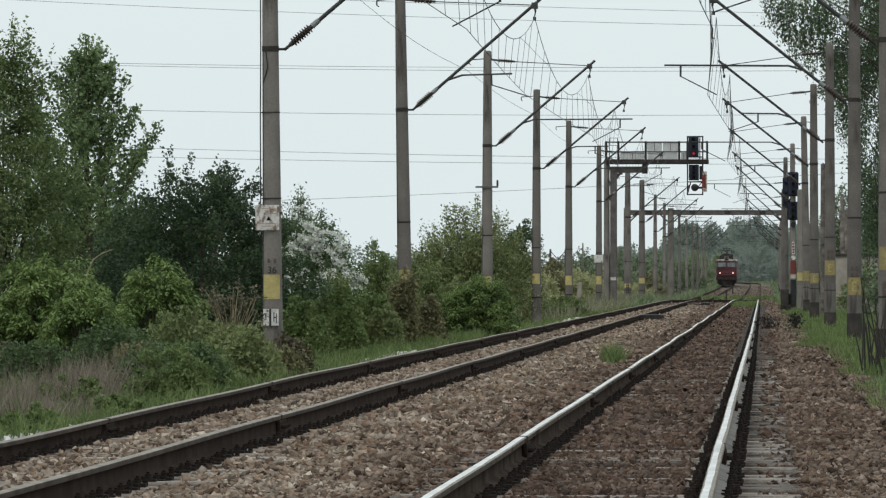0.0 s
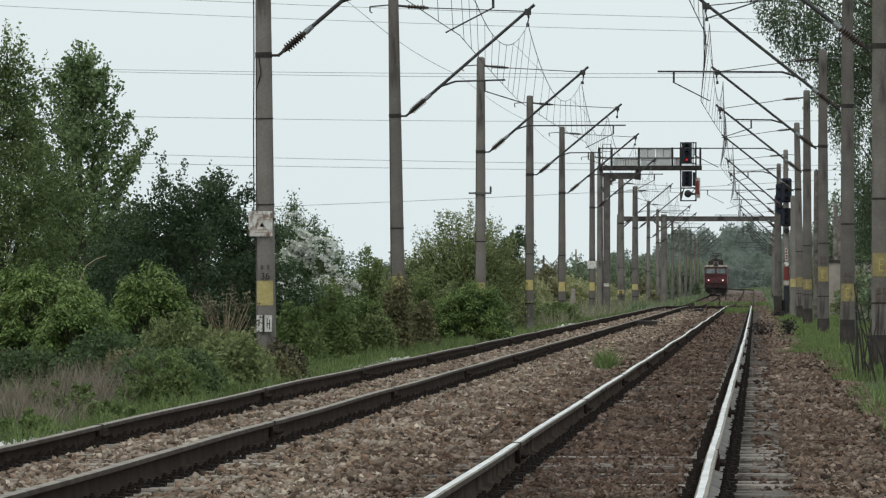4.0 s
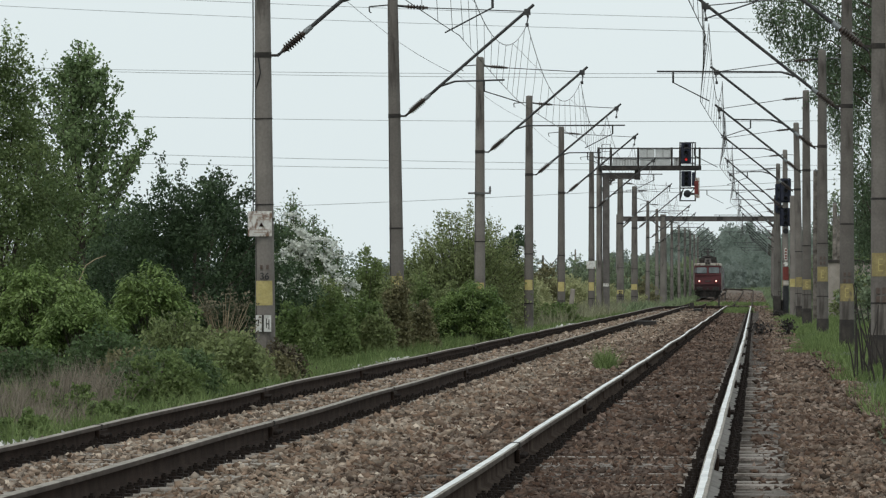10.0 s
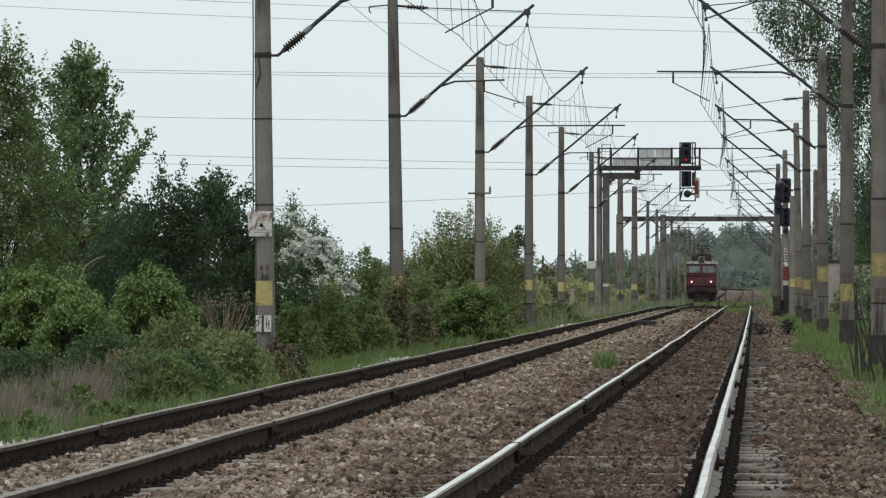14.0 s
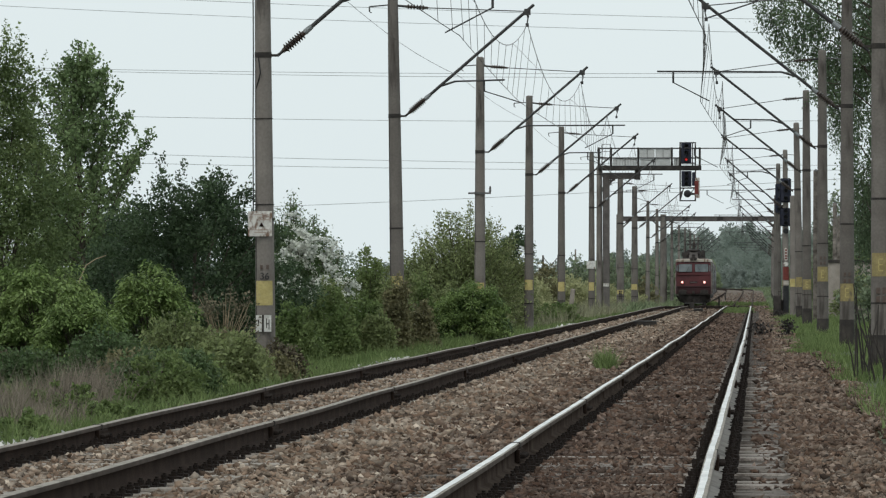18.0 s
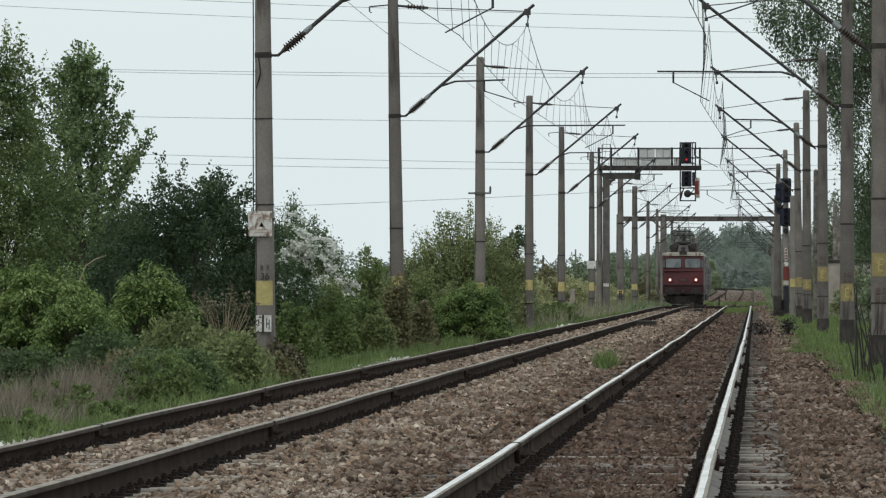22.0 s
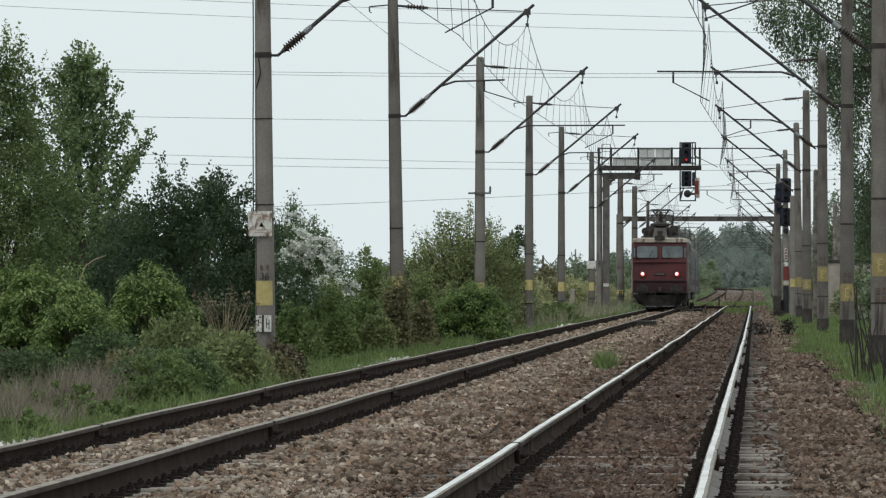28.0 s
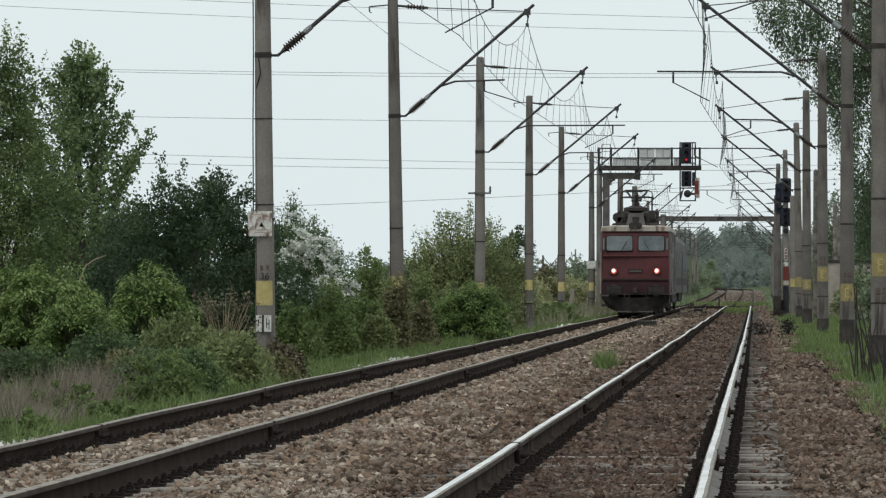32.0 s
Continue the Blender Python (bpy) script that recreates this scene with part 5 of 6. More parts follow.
def plant(name, label, category, x, y, height, hw, shape, material, n, size, seed, depth=None, low=0.1, clumps=60, cr=0.3, group="",
          aspect=0.5, stems=9, stem_mat=None, lean=0.0, blossom=0, upright=0.0, shoots=0):
    """A shrub or tree: limbs run from the foot to clumps of leaves that fill the shape unevenly."""
    rng = np.random.default_rng(seed)
    z0 = float(ground_z(x, y)) - 0.03
    t = empty(name, pose(x, y, z0), label, category, group)
    depth = depth or hw
    u = rng.beta(1.25, 1.1, clumps) * (1 - low) + low
    a = rng.uniform(0, math.tau, clumps)
    lobes = 1 + 0.28 * np.sin(a * 3 + seed) + 0.2 * np.sin(a * 5 + u * 9 + seed * 2)
    rr = SHAPES[shape](u) * (0.35 + 0.65 * np.sqrt(rng.random(clumps))) * lobes
    C = np.stack([np.cos(a) * rr * hw + lean * u * height, np.sin(a) * rr * depth, u * height * rng.uniform(0.88, 1.06, clumps)], 1)
    R = cr * rng.uniform(0.5, 1.35, clumps) * (0.45 + 0.55 * SHAPES[shape](u))
    w = R ** 2 / (R ** 2).sum()
    who = rng.choice(clumps, n, p=w)
    d = rng.normal(size=(n, 3))
    d /= np.linalg.norm(d, axis=1)[:, None]
    d[:, 2] = d[:, 2] * (0.75 + upright) + upright * 0.3
    P = C[who] + d * (R[who] * rng.random(n) ** 0.45)[:, None]
    P[:, 2] = np.maximum(P[:, 2], 0.02)
    # leafy shoots that stand out of the crown
    top = np.argsort(C[:, 2] - 0.3 * np.abs(C[:, 0]) / hw)[-max(shoots, 1) * 2:]
    spikes = [P]
    for k in range(shoots):
        c = C[rng.choice(top)]
        ln = height * rng.uniform(0.03, 0.11)
        m = int(16 + 60 * ln)
        w = rng.random(m)[:, None]
        tip = np.array([rng.normal() * 0.35 * ln + 0.25 * ln * np.sign(c[0]), rng.normal() * 0.3 * ln, ln + cr * 0.8])
        spikes.append(c + tip * w + rng.normal(size=(m, 3)) * (0.09 * (1.15 - w)))
    P = np.concatenate(spikes)
    who = np.concatenate([who, np.zeros(len(P) - n, int)])
    n = len(P)
    if blossom:
        pick = rng.random(n) < np.clip(1.1 - np.abs(P[:, 2] / height - 0.6) * 2.4, 0, 1) * (np.sin(who * 7.3) > -0.6) * (np.sin(P[:, 0] * 9 + P[:, 2] * 6) > -0.5) * blossom
        leaves("blossom", P[pick], size * 1.0, L_BLOSSOM, t, rng, 0.9, label="white hawthorn blossom")
        P = P[~pick]
    leaves("crown", P, size, material, t, rng, aspect)
    V, Q = [], []
    order = rng.permutation(clumps)[:stems * 3]
    limb(V, Q, [(0, 0, -0.1), (lean * height * 0.25, 0, height * 0.3), (lean * height * 0.6, 0, height * 0.62)], 0.012 * height + 0.012, 0.006 * height + 0.004, 7)
    for k in order:
        c = C[k]
        st = np.array([lean * c[2] * 0.3, 0, c[2] * rng.uniform(0.1, 0.45)])
        mid = (st + c) / 2 + np.array([0, 0, 0.08 * height * rng.random()])
        limb(V, Q, [st, mid, c], 0.006 * height + 0.004, 0.004)
    fast("trunk", np.concatenate(V), np.concatenate(Q), stem_mat or M_BARK, t)
    return t


def poplar(x, y, height, hw, seed, boughs=64):
    """A young poplar: steep branches from a straight leader, each a leafy plume to its tip."""
    rng = np.random.default_rng(seed)
    t = empty("poplar_tree", pose(x, y, float(ground_z(x, y))), "young poplar with steep branches and pale green leaves", "tree")
    V, Q, P = [], [], []
    lead = lambda z: np.array([-0.03 * z + 0.05 * math.sin(z * 1.3), 0, z])
    limb(V, Q, [lead(height * k / 8 - 0.1 * (k == 0)) for k in range(9)], 0.09, 0.012, 8)
    for k in range(boughs):
        u = 0.03 + 0.86 * (k + rng.random()) / boughs
        a = k * 2.4 + rng.normal() * 0.3
        r = (min(0.40 * (1 - u) * height, hw) + 0.06) * rng.uniform(0.62, 1.06)
        st = lead(u * height)
        tip = st + np.array([math.cos(a) * r, math.sin(a) * r, r * rng.uniform(0.85, 1.35) + 0.15])
        mid = (st + tip) / 2 + np.array([math.cos(a), math.sin(a), -0.6]) * 0.1 * r
        limb(V, Q, [st, mid, tip], 0.03 * (1.1 - u), 0.005)
        m = int(60 + 95 * r)
        w = rng.uniform(0.22, 1.02, (m, 1))
        c = st * (1 - w) ** 2 + 2 * mid * w * (1 - w) + tip * w ** 2
        P.append(c + rng.normal(size=(m, 3)) * (0.05 + 0.10 * (1.05 - w)))
        for j in range(int(3 + 5 * r)):
            w = rng.uniform(0.25, 0.92)
            c = st * (1 - w) ** 2 + 2 * mid * w * (1 - w) + tip * w ** 2
            e = c + np.array([rng.normal() * 0.22, rng.normal() * 0.22, rng.uniform(0.12, 0.42)]) * (0.5 + 0.6 * min(r, 1.3))
            limb(V, Q, [c, e], 0.007, 0.003, 3)
            v = rng.random((26, 1))
            P.append(c + (e - c) * v + rng.normal(size=(26, 3)) * (0.045 + 0.04 * (1 - v)))
    w = rng.random(260)[:, None]
    P.append(lead(height * 0.80) * (1 - w) + lead(height * 1.0) * w + rng.normal(size=(260, 3)) * [1.0, 1.0, 0.4] * (0.04 + 0.10 * np.sin(w * 3.0)))
    fast("trunk", np.concatenate(V), np.concatenate(Q), M_BARK, t)
    leaves("crown", np.concatenate(P), 0.082, L_POPLAR, t, rng, 0.8)


def elder(x, y, height, hw, seed, pads, label):
    """An elder: many arching stems that end in flat, overlapping pads of leaves."""
    rng = np.random.default_rng(seed)
    t = empty("elder_shrub", pose(x, y, float(ground_z(x, y)) - 0.03), label, "shrub")
    V, Q, L = [], [], []
    for k in range(pads):
        a = k * 2.4 + rng.normal() * 0.5
        q = math.sqrt((k + 0.5) / pads) * rng.uniform(0.7, 1.1) * (1 + 0.2 * math.sin(3 * a + seed))
        top = math.sqrt(max(1 - 0.85 * q * q, 0.06)) * (0.88 + 0.1 * math.sin(5 * a + seed))
        h = height * top * (rng.uniform(0.35, 1.0) if k % 3 else rng.uniform(0.86, 1.04))
        tip = np.array([math.cos(a) * q * hw, math.sin(a) * q * hw, h])
        st = np.array([tip[0] * 0.2, tip[1] * 0.2, 0.0])
        mid = (st + tip) / 2 * [0.9, 0.9, 1.0] + [0, 0, 0.2 * h]
        limb(V, Q, [st, st * 0.5 + mid * 0.5, mid, tip], 0.011, 0.004, 4)
        # one pad: a shallow dome of leaflets round the tip, hanging a little outwards
        m = int(rng.uniform(90, 170))
        r = rng.uniform(0.13, 0.26)
        e, f = rng.uniform(0, math.tau, m), np.sqrt(rng.random(m))
        P = np.stack([np.cos(e) * f * r + 0.25 * r * math.cos(a), np.sin(e) * f * r + 0.25 * r * math.sin(a), 0.35 * r * (1 - 1.9 * f * f) + rng.normal(size=m) * 0.045], 1) + tip
        D = np.stack([np.cos(e) + rng.normal(size=m) * 0.5, np.sin(e) + rng.normal(size=m) * 0.5, -0.55 * f + rng.normal(size=m) * 0.35], 1)
        D /= np.linalg.norm(D, axis=1)[:, None]
        W = np.cross(D, np.stack([rng.normal(size=m) * 0.45, rng.normal(size=m) * 0.45, np.ones(m)], 1))
        W /= np.linalg.norm(W, axis=1)[:, None]
        s = rng.uniform(0.045, 0.095, m)[:, None]
        L.append(np.stack([P - D * s * 0.5, P + W * s * 0.24, P + D * s * 0.5 - [0, 0, 0.012], P - W * s * 0.24], 1).reshape(-1, 3))
    P = np.concatenate(L)
    fast("crown", P, np.arange(len(P)).reshape(-1, 4), L_BRIGHT, t)
    fast("trunk", np.concatenate(V), np.concatenate(Q), M_BARK, t)


def plume_shrub(name, label, category, x, y, height, hw, material, shoots, leaf, seed, per=240, spread=0.11, group="", fill=0.3, depth=None, sprays=0,
                aspect=0.6, spring=0.5, blunt=0.3, flower=46):
    """A shrub of many leafy shoots that spring from its foot and lean outwards, each tapering to a tip."""
    rng = np.random.default_rng(seed)
    t = empty(name, pose(x, y, float(ground_z(x, y)) - 0.03), label, category, group)
    V, Q, P = [], [], []
    depth = depth or hw
    tips = []
    for k in range(shoots):
        a = k * 2.4 + rng.normal() * 0.4
        q = math.sqrt((k + 0.5) / shoots) * rng.uniform(0.8, 1.1) * (1 + 0.16 * math.sin(3 * a + seed))
        h = height * math.sqrt(max(1 - 0.82 * q * q, 0.06)) * rng.uniform(0.66, 1.04)
        tip = np.array([math.cos(a) * q * hw, math.sin(a) * q * depth, h])
        st = tip * [0.25, 0.25, 0.0] + [0, 0, 0.02]
        mid = st * 0.5 + tip * 0.5
        mid[:2] *= 0.85
        mid[2] += spring * 0.18 * h
        limb(V, Q, [st, mid, tip], 0.007 * height + 0.003, 0.003, 4)
        w = rng.uniform(0.12, 1.0, (per, 1))
        c = st * (1 - w) ** 2 + 2 * mid * w * (1 - w) + tip * w ** 2
        P.append(c + rng.normal(size=(per, 3)) * (spread * (blunt + 1.3 * (1 - w) ** 0.7)) + [0, 0, 0.02])
        tips.append(tip)
    n = int(shoots * per * fill)
    a, q, u = rng.uniform(0, math.tau, n), np.sqrt(rng.random(n)), rng.random(n) ** 1.3
    dome = height * 0.8 * np.sqrt(np.clip(1 - 0.85 * q * q, 0.05, 1))
    P.append(np.stack([np.cos(a) * q * hw, np.sin(a) * q * depth, 0.03 + u * dome], 1))
    P = np.concatenate(P)
    P[:, 2] = np.maximum(P[:, 2], 0.02)
    if sprays:
        S = []
        T = np.array(tips)
        front = np.argsort(T[:, 1] + rng.normal(size=len(T)) * 0.3 * depth + np.abs(T[:, 2] / height - 0.7) * 1.5 * hw)[:max(sprays // 2, 1)]
        for k in range(sprays):
            c = T[rng.choice(front)] * [0.95, 1.05, rng.uniform(0.72, 0.98)]
            d = np.array([rng.uniform(0.12, 0.5), -0.1, rng.uniform(-0.38, 0.06)])
            w = rng.uniform(-0.5, 0.5, (flower, 1))
            S.append(c + d * w - [0, 0, 0.5] * w * w * 0.5 + rng.normal(size=(flower, 3)) * [0.035, 0.04, 0.028] - [0, 0.1, 0])
        leaves("blossom", np.concatenate(S), 0.062, L_BLOSSOM, t, rng, 0.9, label="white hawthorn blossom")
    leaves("crown", P, leaf, material, t, rng, aspect)
    fast("trunk", np.concatenate(V), np.concatenate(Q), M_BARK, t)
    return t


H = "hedge along the line"
plant("tree", "tall dense leafy tree behind the hedge", "tree", -14.75, 120, 6.5, 1.25, "column", L_TREE, 50000, 0.068, 1, clumps=520, cr=0.34, low=0.02, shoots=46, aspect=0.6)
plume_shrub("tree", "leafy green tree behind the hedge", "tree", -15.6, 141, 4.6, 1.8, L_TREE, 60, 0.09, 48, per=220, spread=0.16)
poplar(-14.55, 135, 7.1, 1.6, 2, 66)
plume_shrub("tree", "leafy green sapling under a poplar", "tree", -13.6, 136, 3.9, 0.8, L_POPLAR, 40, 0.08, 52, per=160, spread=0.12, blunt=0.6)
plant("hawthorn_shrub", "dense dark green hawthorn shrub", "shrub", -11.3, 125, 3.85, 2.0, "round", L_DARK, 46000, 0.07, 3, clumps=330, cr=0.36, low=0.03, depth=1.7, shoots=30, aspect=0.6)
plume_shrub("hawthorn_shrub", "leafy green hawthorn shrub behind a mast", "shrub", -10.85, 146, 3.95, 1.35, L_THORN, 110, 0.062, 34, per=280, fill=0.5, depth=1.1, sprays=50, blunt=0.6)
plume_shrub("flowering_hawthorn", "hawthorn shrub with sprays of white blossom", "shrub", -9.95, 139, 3.15, 1.15, L_THORN, 95, 0.06, 4, per=250, fill=0.5, sprays=130, spring=0.2, blunt=0.6, flower=80)
plant("hawthorn_shrub", "dense dark green hawthorn shrub", "shrub", -13.1, 131, 3.0, 1.5, "round", L_DARK, 16000, 0.08, 33, clumps=120, cr=0.36, low=0.0, shoots=16)
elder(-11.05, 96, 2.12, 1.15, 5, 200, "bright green elder shrub with layered leafy shoots")
plant("hawthorn_shrub", "dense dark green hawthorn shrub", "shrub", -12.1, 134, 3.3, 1.9, "round", L_DARK, 15000, 0.11, 37, clumps=120, cr=0.4, low=0.0)
elder(-9.65, 99, 1.95, 0.72, 6, 110, "bright green elder shrub with layered leafy shoots")
elder(-10.25, 94, 1.6, 0.7, 44, 90, "bright green elder shrub with layered leafy shoots")
for k, (x, y, h, w, m, n) in enumerate(((-8.45, 91, 1.15, 0.75, L_OLIVE, 70), (-7.75, 92, 0.9, 0.5, L_SERE, 44), (-9.3, 89, 1.0, 0.8, L_THORN, 64), (-8.75, 87, 0.75, 0.5, L_SERE, 36),
                                        (-10.6, 90, 0.8, 0.7, L_THORN, 40), (-7.75, 79, 0.8, 0.5, L_THORN, 56), (-7.15, 78, 0.75, 0.42, L_THORN, 56), (-6.9, 83, 0.8, 0.34, L_OLIVE, 50), (-7.4, 86, 0.9, 0.5, L_OLIVE, 56), (-6.78, 88, 0.5, 0.25, L_SERE, 30),
                                        (-7.25, 95, 0.7, 0.4, L_RED, 40), (-11.3, 92, 0.7, 0.7, L_DRY, 30), (-12.2, 93, 0.8, 0.8, L_THORN, 40))):
    plume_shrub("shrub", "reddish withered shrub at the mast foot" if m is L_RED else "low tangled shrub round the mast foot", "shrub", x, y, h, w, m, n, 0.062, 7 + 3 * k, per=140, spread=0.085, group=H, fill=0.25,
                blunt=0.5, spring=1.1)
for k, (x, y, h, w, m) in enumerate(((-9.6, 128, 1.5, 0.7, L_MID), (-9.1, 133, 1.8, 0.65, L_OLIVE), (-8.9, 143, 2.6, 0.5, L_MID), (-8.6, 150, 2.7, 0.5, L_OLIVE),
                                     (-8.6, 158, 2.4, 0.7, L_OLIVE), (-9.4, 150, 2.6, 0.8, L_MID), (-8.1, 129, 1.6, 0.6, L_MID), (-7.75, 132, 1.9, 0.4, L_OLIVE), (-7.9, 140, 1.5, 0.6, L_OLIVE),
                                     (-8.6, 126, 1.7, 0.6, L_MID), (-9.0, 121, 1.3, 0.7, L_MID), (-7.5, 130, 2.0, 0.3, L_SERE), (-7.2, 134, 1.3, 0.35, L_SERE), (-8.2, 152, 2.0, 0.5, L_MID), (-7.9, 160, 1.7, 0.6, L_OLIVE),
                                     (-8.35, 124, 1.2, 0.5, L_MID), (-7.65, 126, 1.1, 0.4, L_OLIVE))):
    plume_shrub("shrub", "tall leafy shrub with thin upright stems", "shrub", x, y, h, w, m, 40, 0.072, 20 + k, per=165, spread=0.075, group=H, fill=0.3, spring=0.9, blunt=0.4)
plume_shrub("round_tree", "broad light green tree behind the masts", "tree", -9.9, 212, 4.4, 2.6, L_OLIVE, 190, 0.095, 40, per=200, spread=0.15, fill=0.4, blunt=0.5)
plant("round_tree", "dark green tree far behind the masts", "tree", -11.6, 300, 4.5, 1.0, "round", L_DARK, 9000, 0.14, 41, clumps=60, cr=0.5)
# One bush as two: dark leaves for its shaded depth, bright for lit top.
plume_shrub("elder_shrub", "dense dark elder bush at the ballast edge", "shrub", -6.95, 152, 1.5, 1.05, L_THORN, 60, 0.095, 42, per=150, spread=0.1, fill=0.4, spring=1.2)
elder(-6.95, 151.4, 1.62, 1.0, 47, 90, "elder bush top in lit green leaves")
plant("elder_shrub", "dense dark elder bush at the ballast edge", "shrub", -7.35, 232, 0.95, 1.0, "mound", L_MID, 6000, 0.09, 43, clumps=70, cr=0.26)
plant("shrub", "half-dry brown shrub beside a mast", "shrub", -8.3, 97, 1.5, 0.5, "fan", L_DRY, 900, 0.05, 45, clumps=44, cr=0.16, group=H, shoots=10, low=0.3, stems=14, stem_mat=M_STEM)


def dead_stem():
    t = empty("arching_weed", pose(-10.68, 98, float(ground_z(-10.68, 98))), "pale arching dead stem above the shrubs", "plant")
    V, Q = [], []
    limb(V, Q, [(0.02, 0, 0), (-0.02, 0, 1.2), (0.0, 0, 1.75), (0.1, 0, 1.98), (0.25, 0, 2.08), (0.42, 0, 2.14)], 0.016, 0.007, 5)
    fast("stem", np.concatenate(V), np.concatenate(Q), M_STEM, t)


dead_stem()


def yard_wall():
    t = empty("concrete_wall", pose(3.9, 256, float(ground_z(3.9, 256))), "low grey concrete wall with a dark coping", "wall")
    for k in range(5):
        part("panel", box(B(), -1.0 + k * 0.72, -0.3 + k * 0.72, -0.06, 0.06, -0.1, 2.3, 0.01), M_SLEEPER, t)
    part("coping", box(B(), -1.08, 2.65, -0.14, 0.14, 2.3, 2.41, 0.01), M_TAR, t)


yard_wall()


def wood_pole(x, y, h):
    t = empty("wooden_pole", pose(x, y, float(ground_z(x, y))), "plain weathered wooden pole in the scrub", "pole", "wooden poles")
    part("shaft", lathe(B(), [(0.12, -0.3), (0.085, h)], 10), M_WOOD, t)
    part("cap", lathe(B(), [(0.09, h), (0.02, h + 0.08)], 10), M_STEEL, t)


wood_pole(2.24, 230, 5.6)
wood_pole(3.36, 262, 4.8)
wood_pole(3.62, 268, 4.4)
rng = random.Random(5)
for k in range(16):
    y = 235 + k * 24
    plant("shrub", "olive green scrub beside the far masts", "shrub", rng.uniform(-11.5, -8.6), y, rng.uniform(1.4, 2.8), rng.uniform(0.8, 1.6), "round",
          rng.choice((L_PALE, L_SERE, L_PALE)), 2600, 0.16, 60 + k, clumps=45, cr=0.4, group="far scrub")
plant("shrub", "low tangled shrub beside the ballast edge", "shrub", -7.45, 81, 0.75, 0.6, "mound", L_MID, 4500, 0.06, 10, clumps=70, cr=0.18, group=H)
plant("shrub", "low tangled shrub beside the ballast edge", "shrub", -7.2, 75, 0.75, 0.5, "mound", L_MID, 4500, 0.06, 12, clumps=50, cr=0.16, group=H)
plant("shrub", "low tangled shrub beside the ballast edge", "shrub", -7.15, 87, 0.75, 0.45, "mound", L_OLIVE, 4000, 0.06, 11, clumps=50, cr=0.17, group=H)
for k, (x, y, h, w) in enumerate(((-6.75, 57, 0.28, 0.35), (-7.2, 61, 0.32, 0.4), (-6.9, 66, 0.3, 0.4), (-7.6, 70, 0.4, 0.5), (-8.2, 74, 0.5, 0.5), (-9.3, 73, 0.35, 0.45), (-8.9, 77, 0.4, 0.5), (-9.8, 79, 0.45, 0.5), (-8.6, 70, 0.25, 0.35))):
    plant("weed_clump", "low leafy green weed clump in the grass", "weed", x, y, h, w, "mound", L_MID, 1800, 0.05, 110 + k, clumps=22, cr=0.1, group="weed clumps", stems=4)
for k, (x, y, h, w) in enumerate(((4.9, 275, 2.4, 1.2), (5.9, 285, 3.8, 1.5), (7.2, 300, 4.4, 1.8), (5.2, 330, 3.2, 1.6), (8.5, 330, 4.6, 2.0), (4.4, 380, 3.0, 1.5))):
    plant("shrub", "broad green shrub behind the masts", "shrub", x, y, h, w, "mound", L_MID if k % 2 else L_OLIVE, 4500, 0.16, 130 + k, clumps=70, cr=0.42, group="scrub behind the masts", low=0.0)
for k in range(7):
    y = 200 + k * 50
    plant("shrub", "green scrub behind the far masts", "shrub", rng.uniform(3.2, 5.5), y, rng.uniform(1.2, 2.4), rng.uniform(0.8, 1.3), "round",
          rng.choice((L_OLIVE, L_MIDFAR)), 2400, 0.15, 80 + k, clumps=45, cr=0.35, group="far scrub")


def weeping_tree(x, y, height, seed, hw, clear, over=0):
    """Tall tree whose thin twigs hang down in curtains of narrow leaves."""
    rng = np.random.default_rng(seed)
    z0 = float(ground_z(x, y))
    t = empty("weeping_tree", pose(x, y, z0), "tall tree with drooping curtains of narrow green leaves", "tree")
    V, Q, P = [], [], []
    limb(V, Q, [(0, 0, -0.2), (0.1, 0, height * 0.35), (-0.1, 0, height * 0.7), (0, 0, height * 0.95)], 0.24, 0.06, 9)
    # boughs over the line are kept lopped, so their twigs end high up
    floor_at = lambda px: (3.7 if px < 0.4 - clear else 2.0) + 0.4 * math.sin(px * 2.7) if px > -clear else 5.9 + (-clear - px) * 1.3
    for k in range(38 + over):
        a = rng.uniform(0, math.tau)
        zb = height * rng.uniform(0.24, 0.80)
        reach = hw * rng.uniform(0.35, 1.0) * (1.1 - 0.4 * zb / height)
        if k >= 38:
            a, zb, reach = math.pi + rng.normal() * 0.3, height * rng.uniform(0.56, 0.82), hw * rng.uniform(0.6, 0.85)
        tip = np.array([math.cos(a) * reach, math.sin(a) * reach, zb + rng.uniform(0.2, 1.0)])
        if tip[2] - 0.3 < floor_at(tip[0]):
            continue
        limb(V, Q, [(0, 0, zb - 0.6), tip * [0.5, 0.5, 1] - [0, 0, 0.1], tip], 0.03, 0.008)
        for j in range(7):
            u = rng.uniform(0.35, 1.0)
            s = np.array([0, 0, zb - 0.6]) * (1 - u) + tip * u + rng.normal(size=3) * 0.15
            ln = rng.uniform(0.8, 2.6) + (0.4 if s[0] > -clear else 0.0)
            ln = min(ln, s[2] - floor_at(s[0] - 0.2))
            if ln < 0.25:
                continue
            e = s + np.array([rng.normal() * 0.2, rng.normal() * 0.25, -ln])
            limb(V, Q, [s, (s + e) / 2 + rng.normal(size=3) * 0.06, e], 0.008, 0.003, 3)
            m = int(70 * ln + 10)
            w = rng.random(m)[:, None]
            P.append(s * (1 - w) + e * w + rng.normal(size=(m, 3)) * [0.14, 0.14, 0.08])
    fast("trunk", np.concatenate(V), np.concatenate(Q), M_BARK, t)
    leaves("crown", np.concatenate(P), 0.105, L_WILLOW, t, rng, 0.46, droop=1.3, folded=True)
    return t


weeping_tree(3.7, 186, 13.0, 91, 4.8, 1.35, 11)
weeping_tree(6.2, 225, 14.5, 92, 4.6, 2.9)


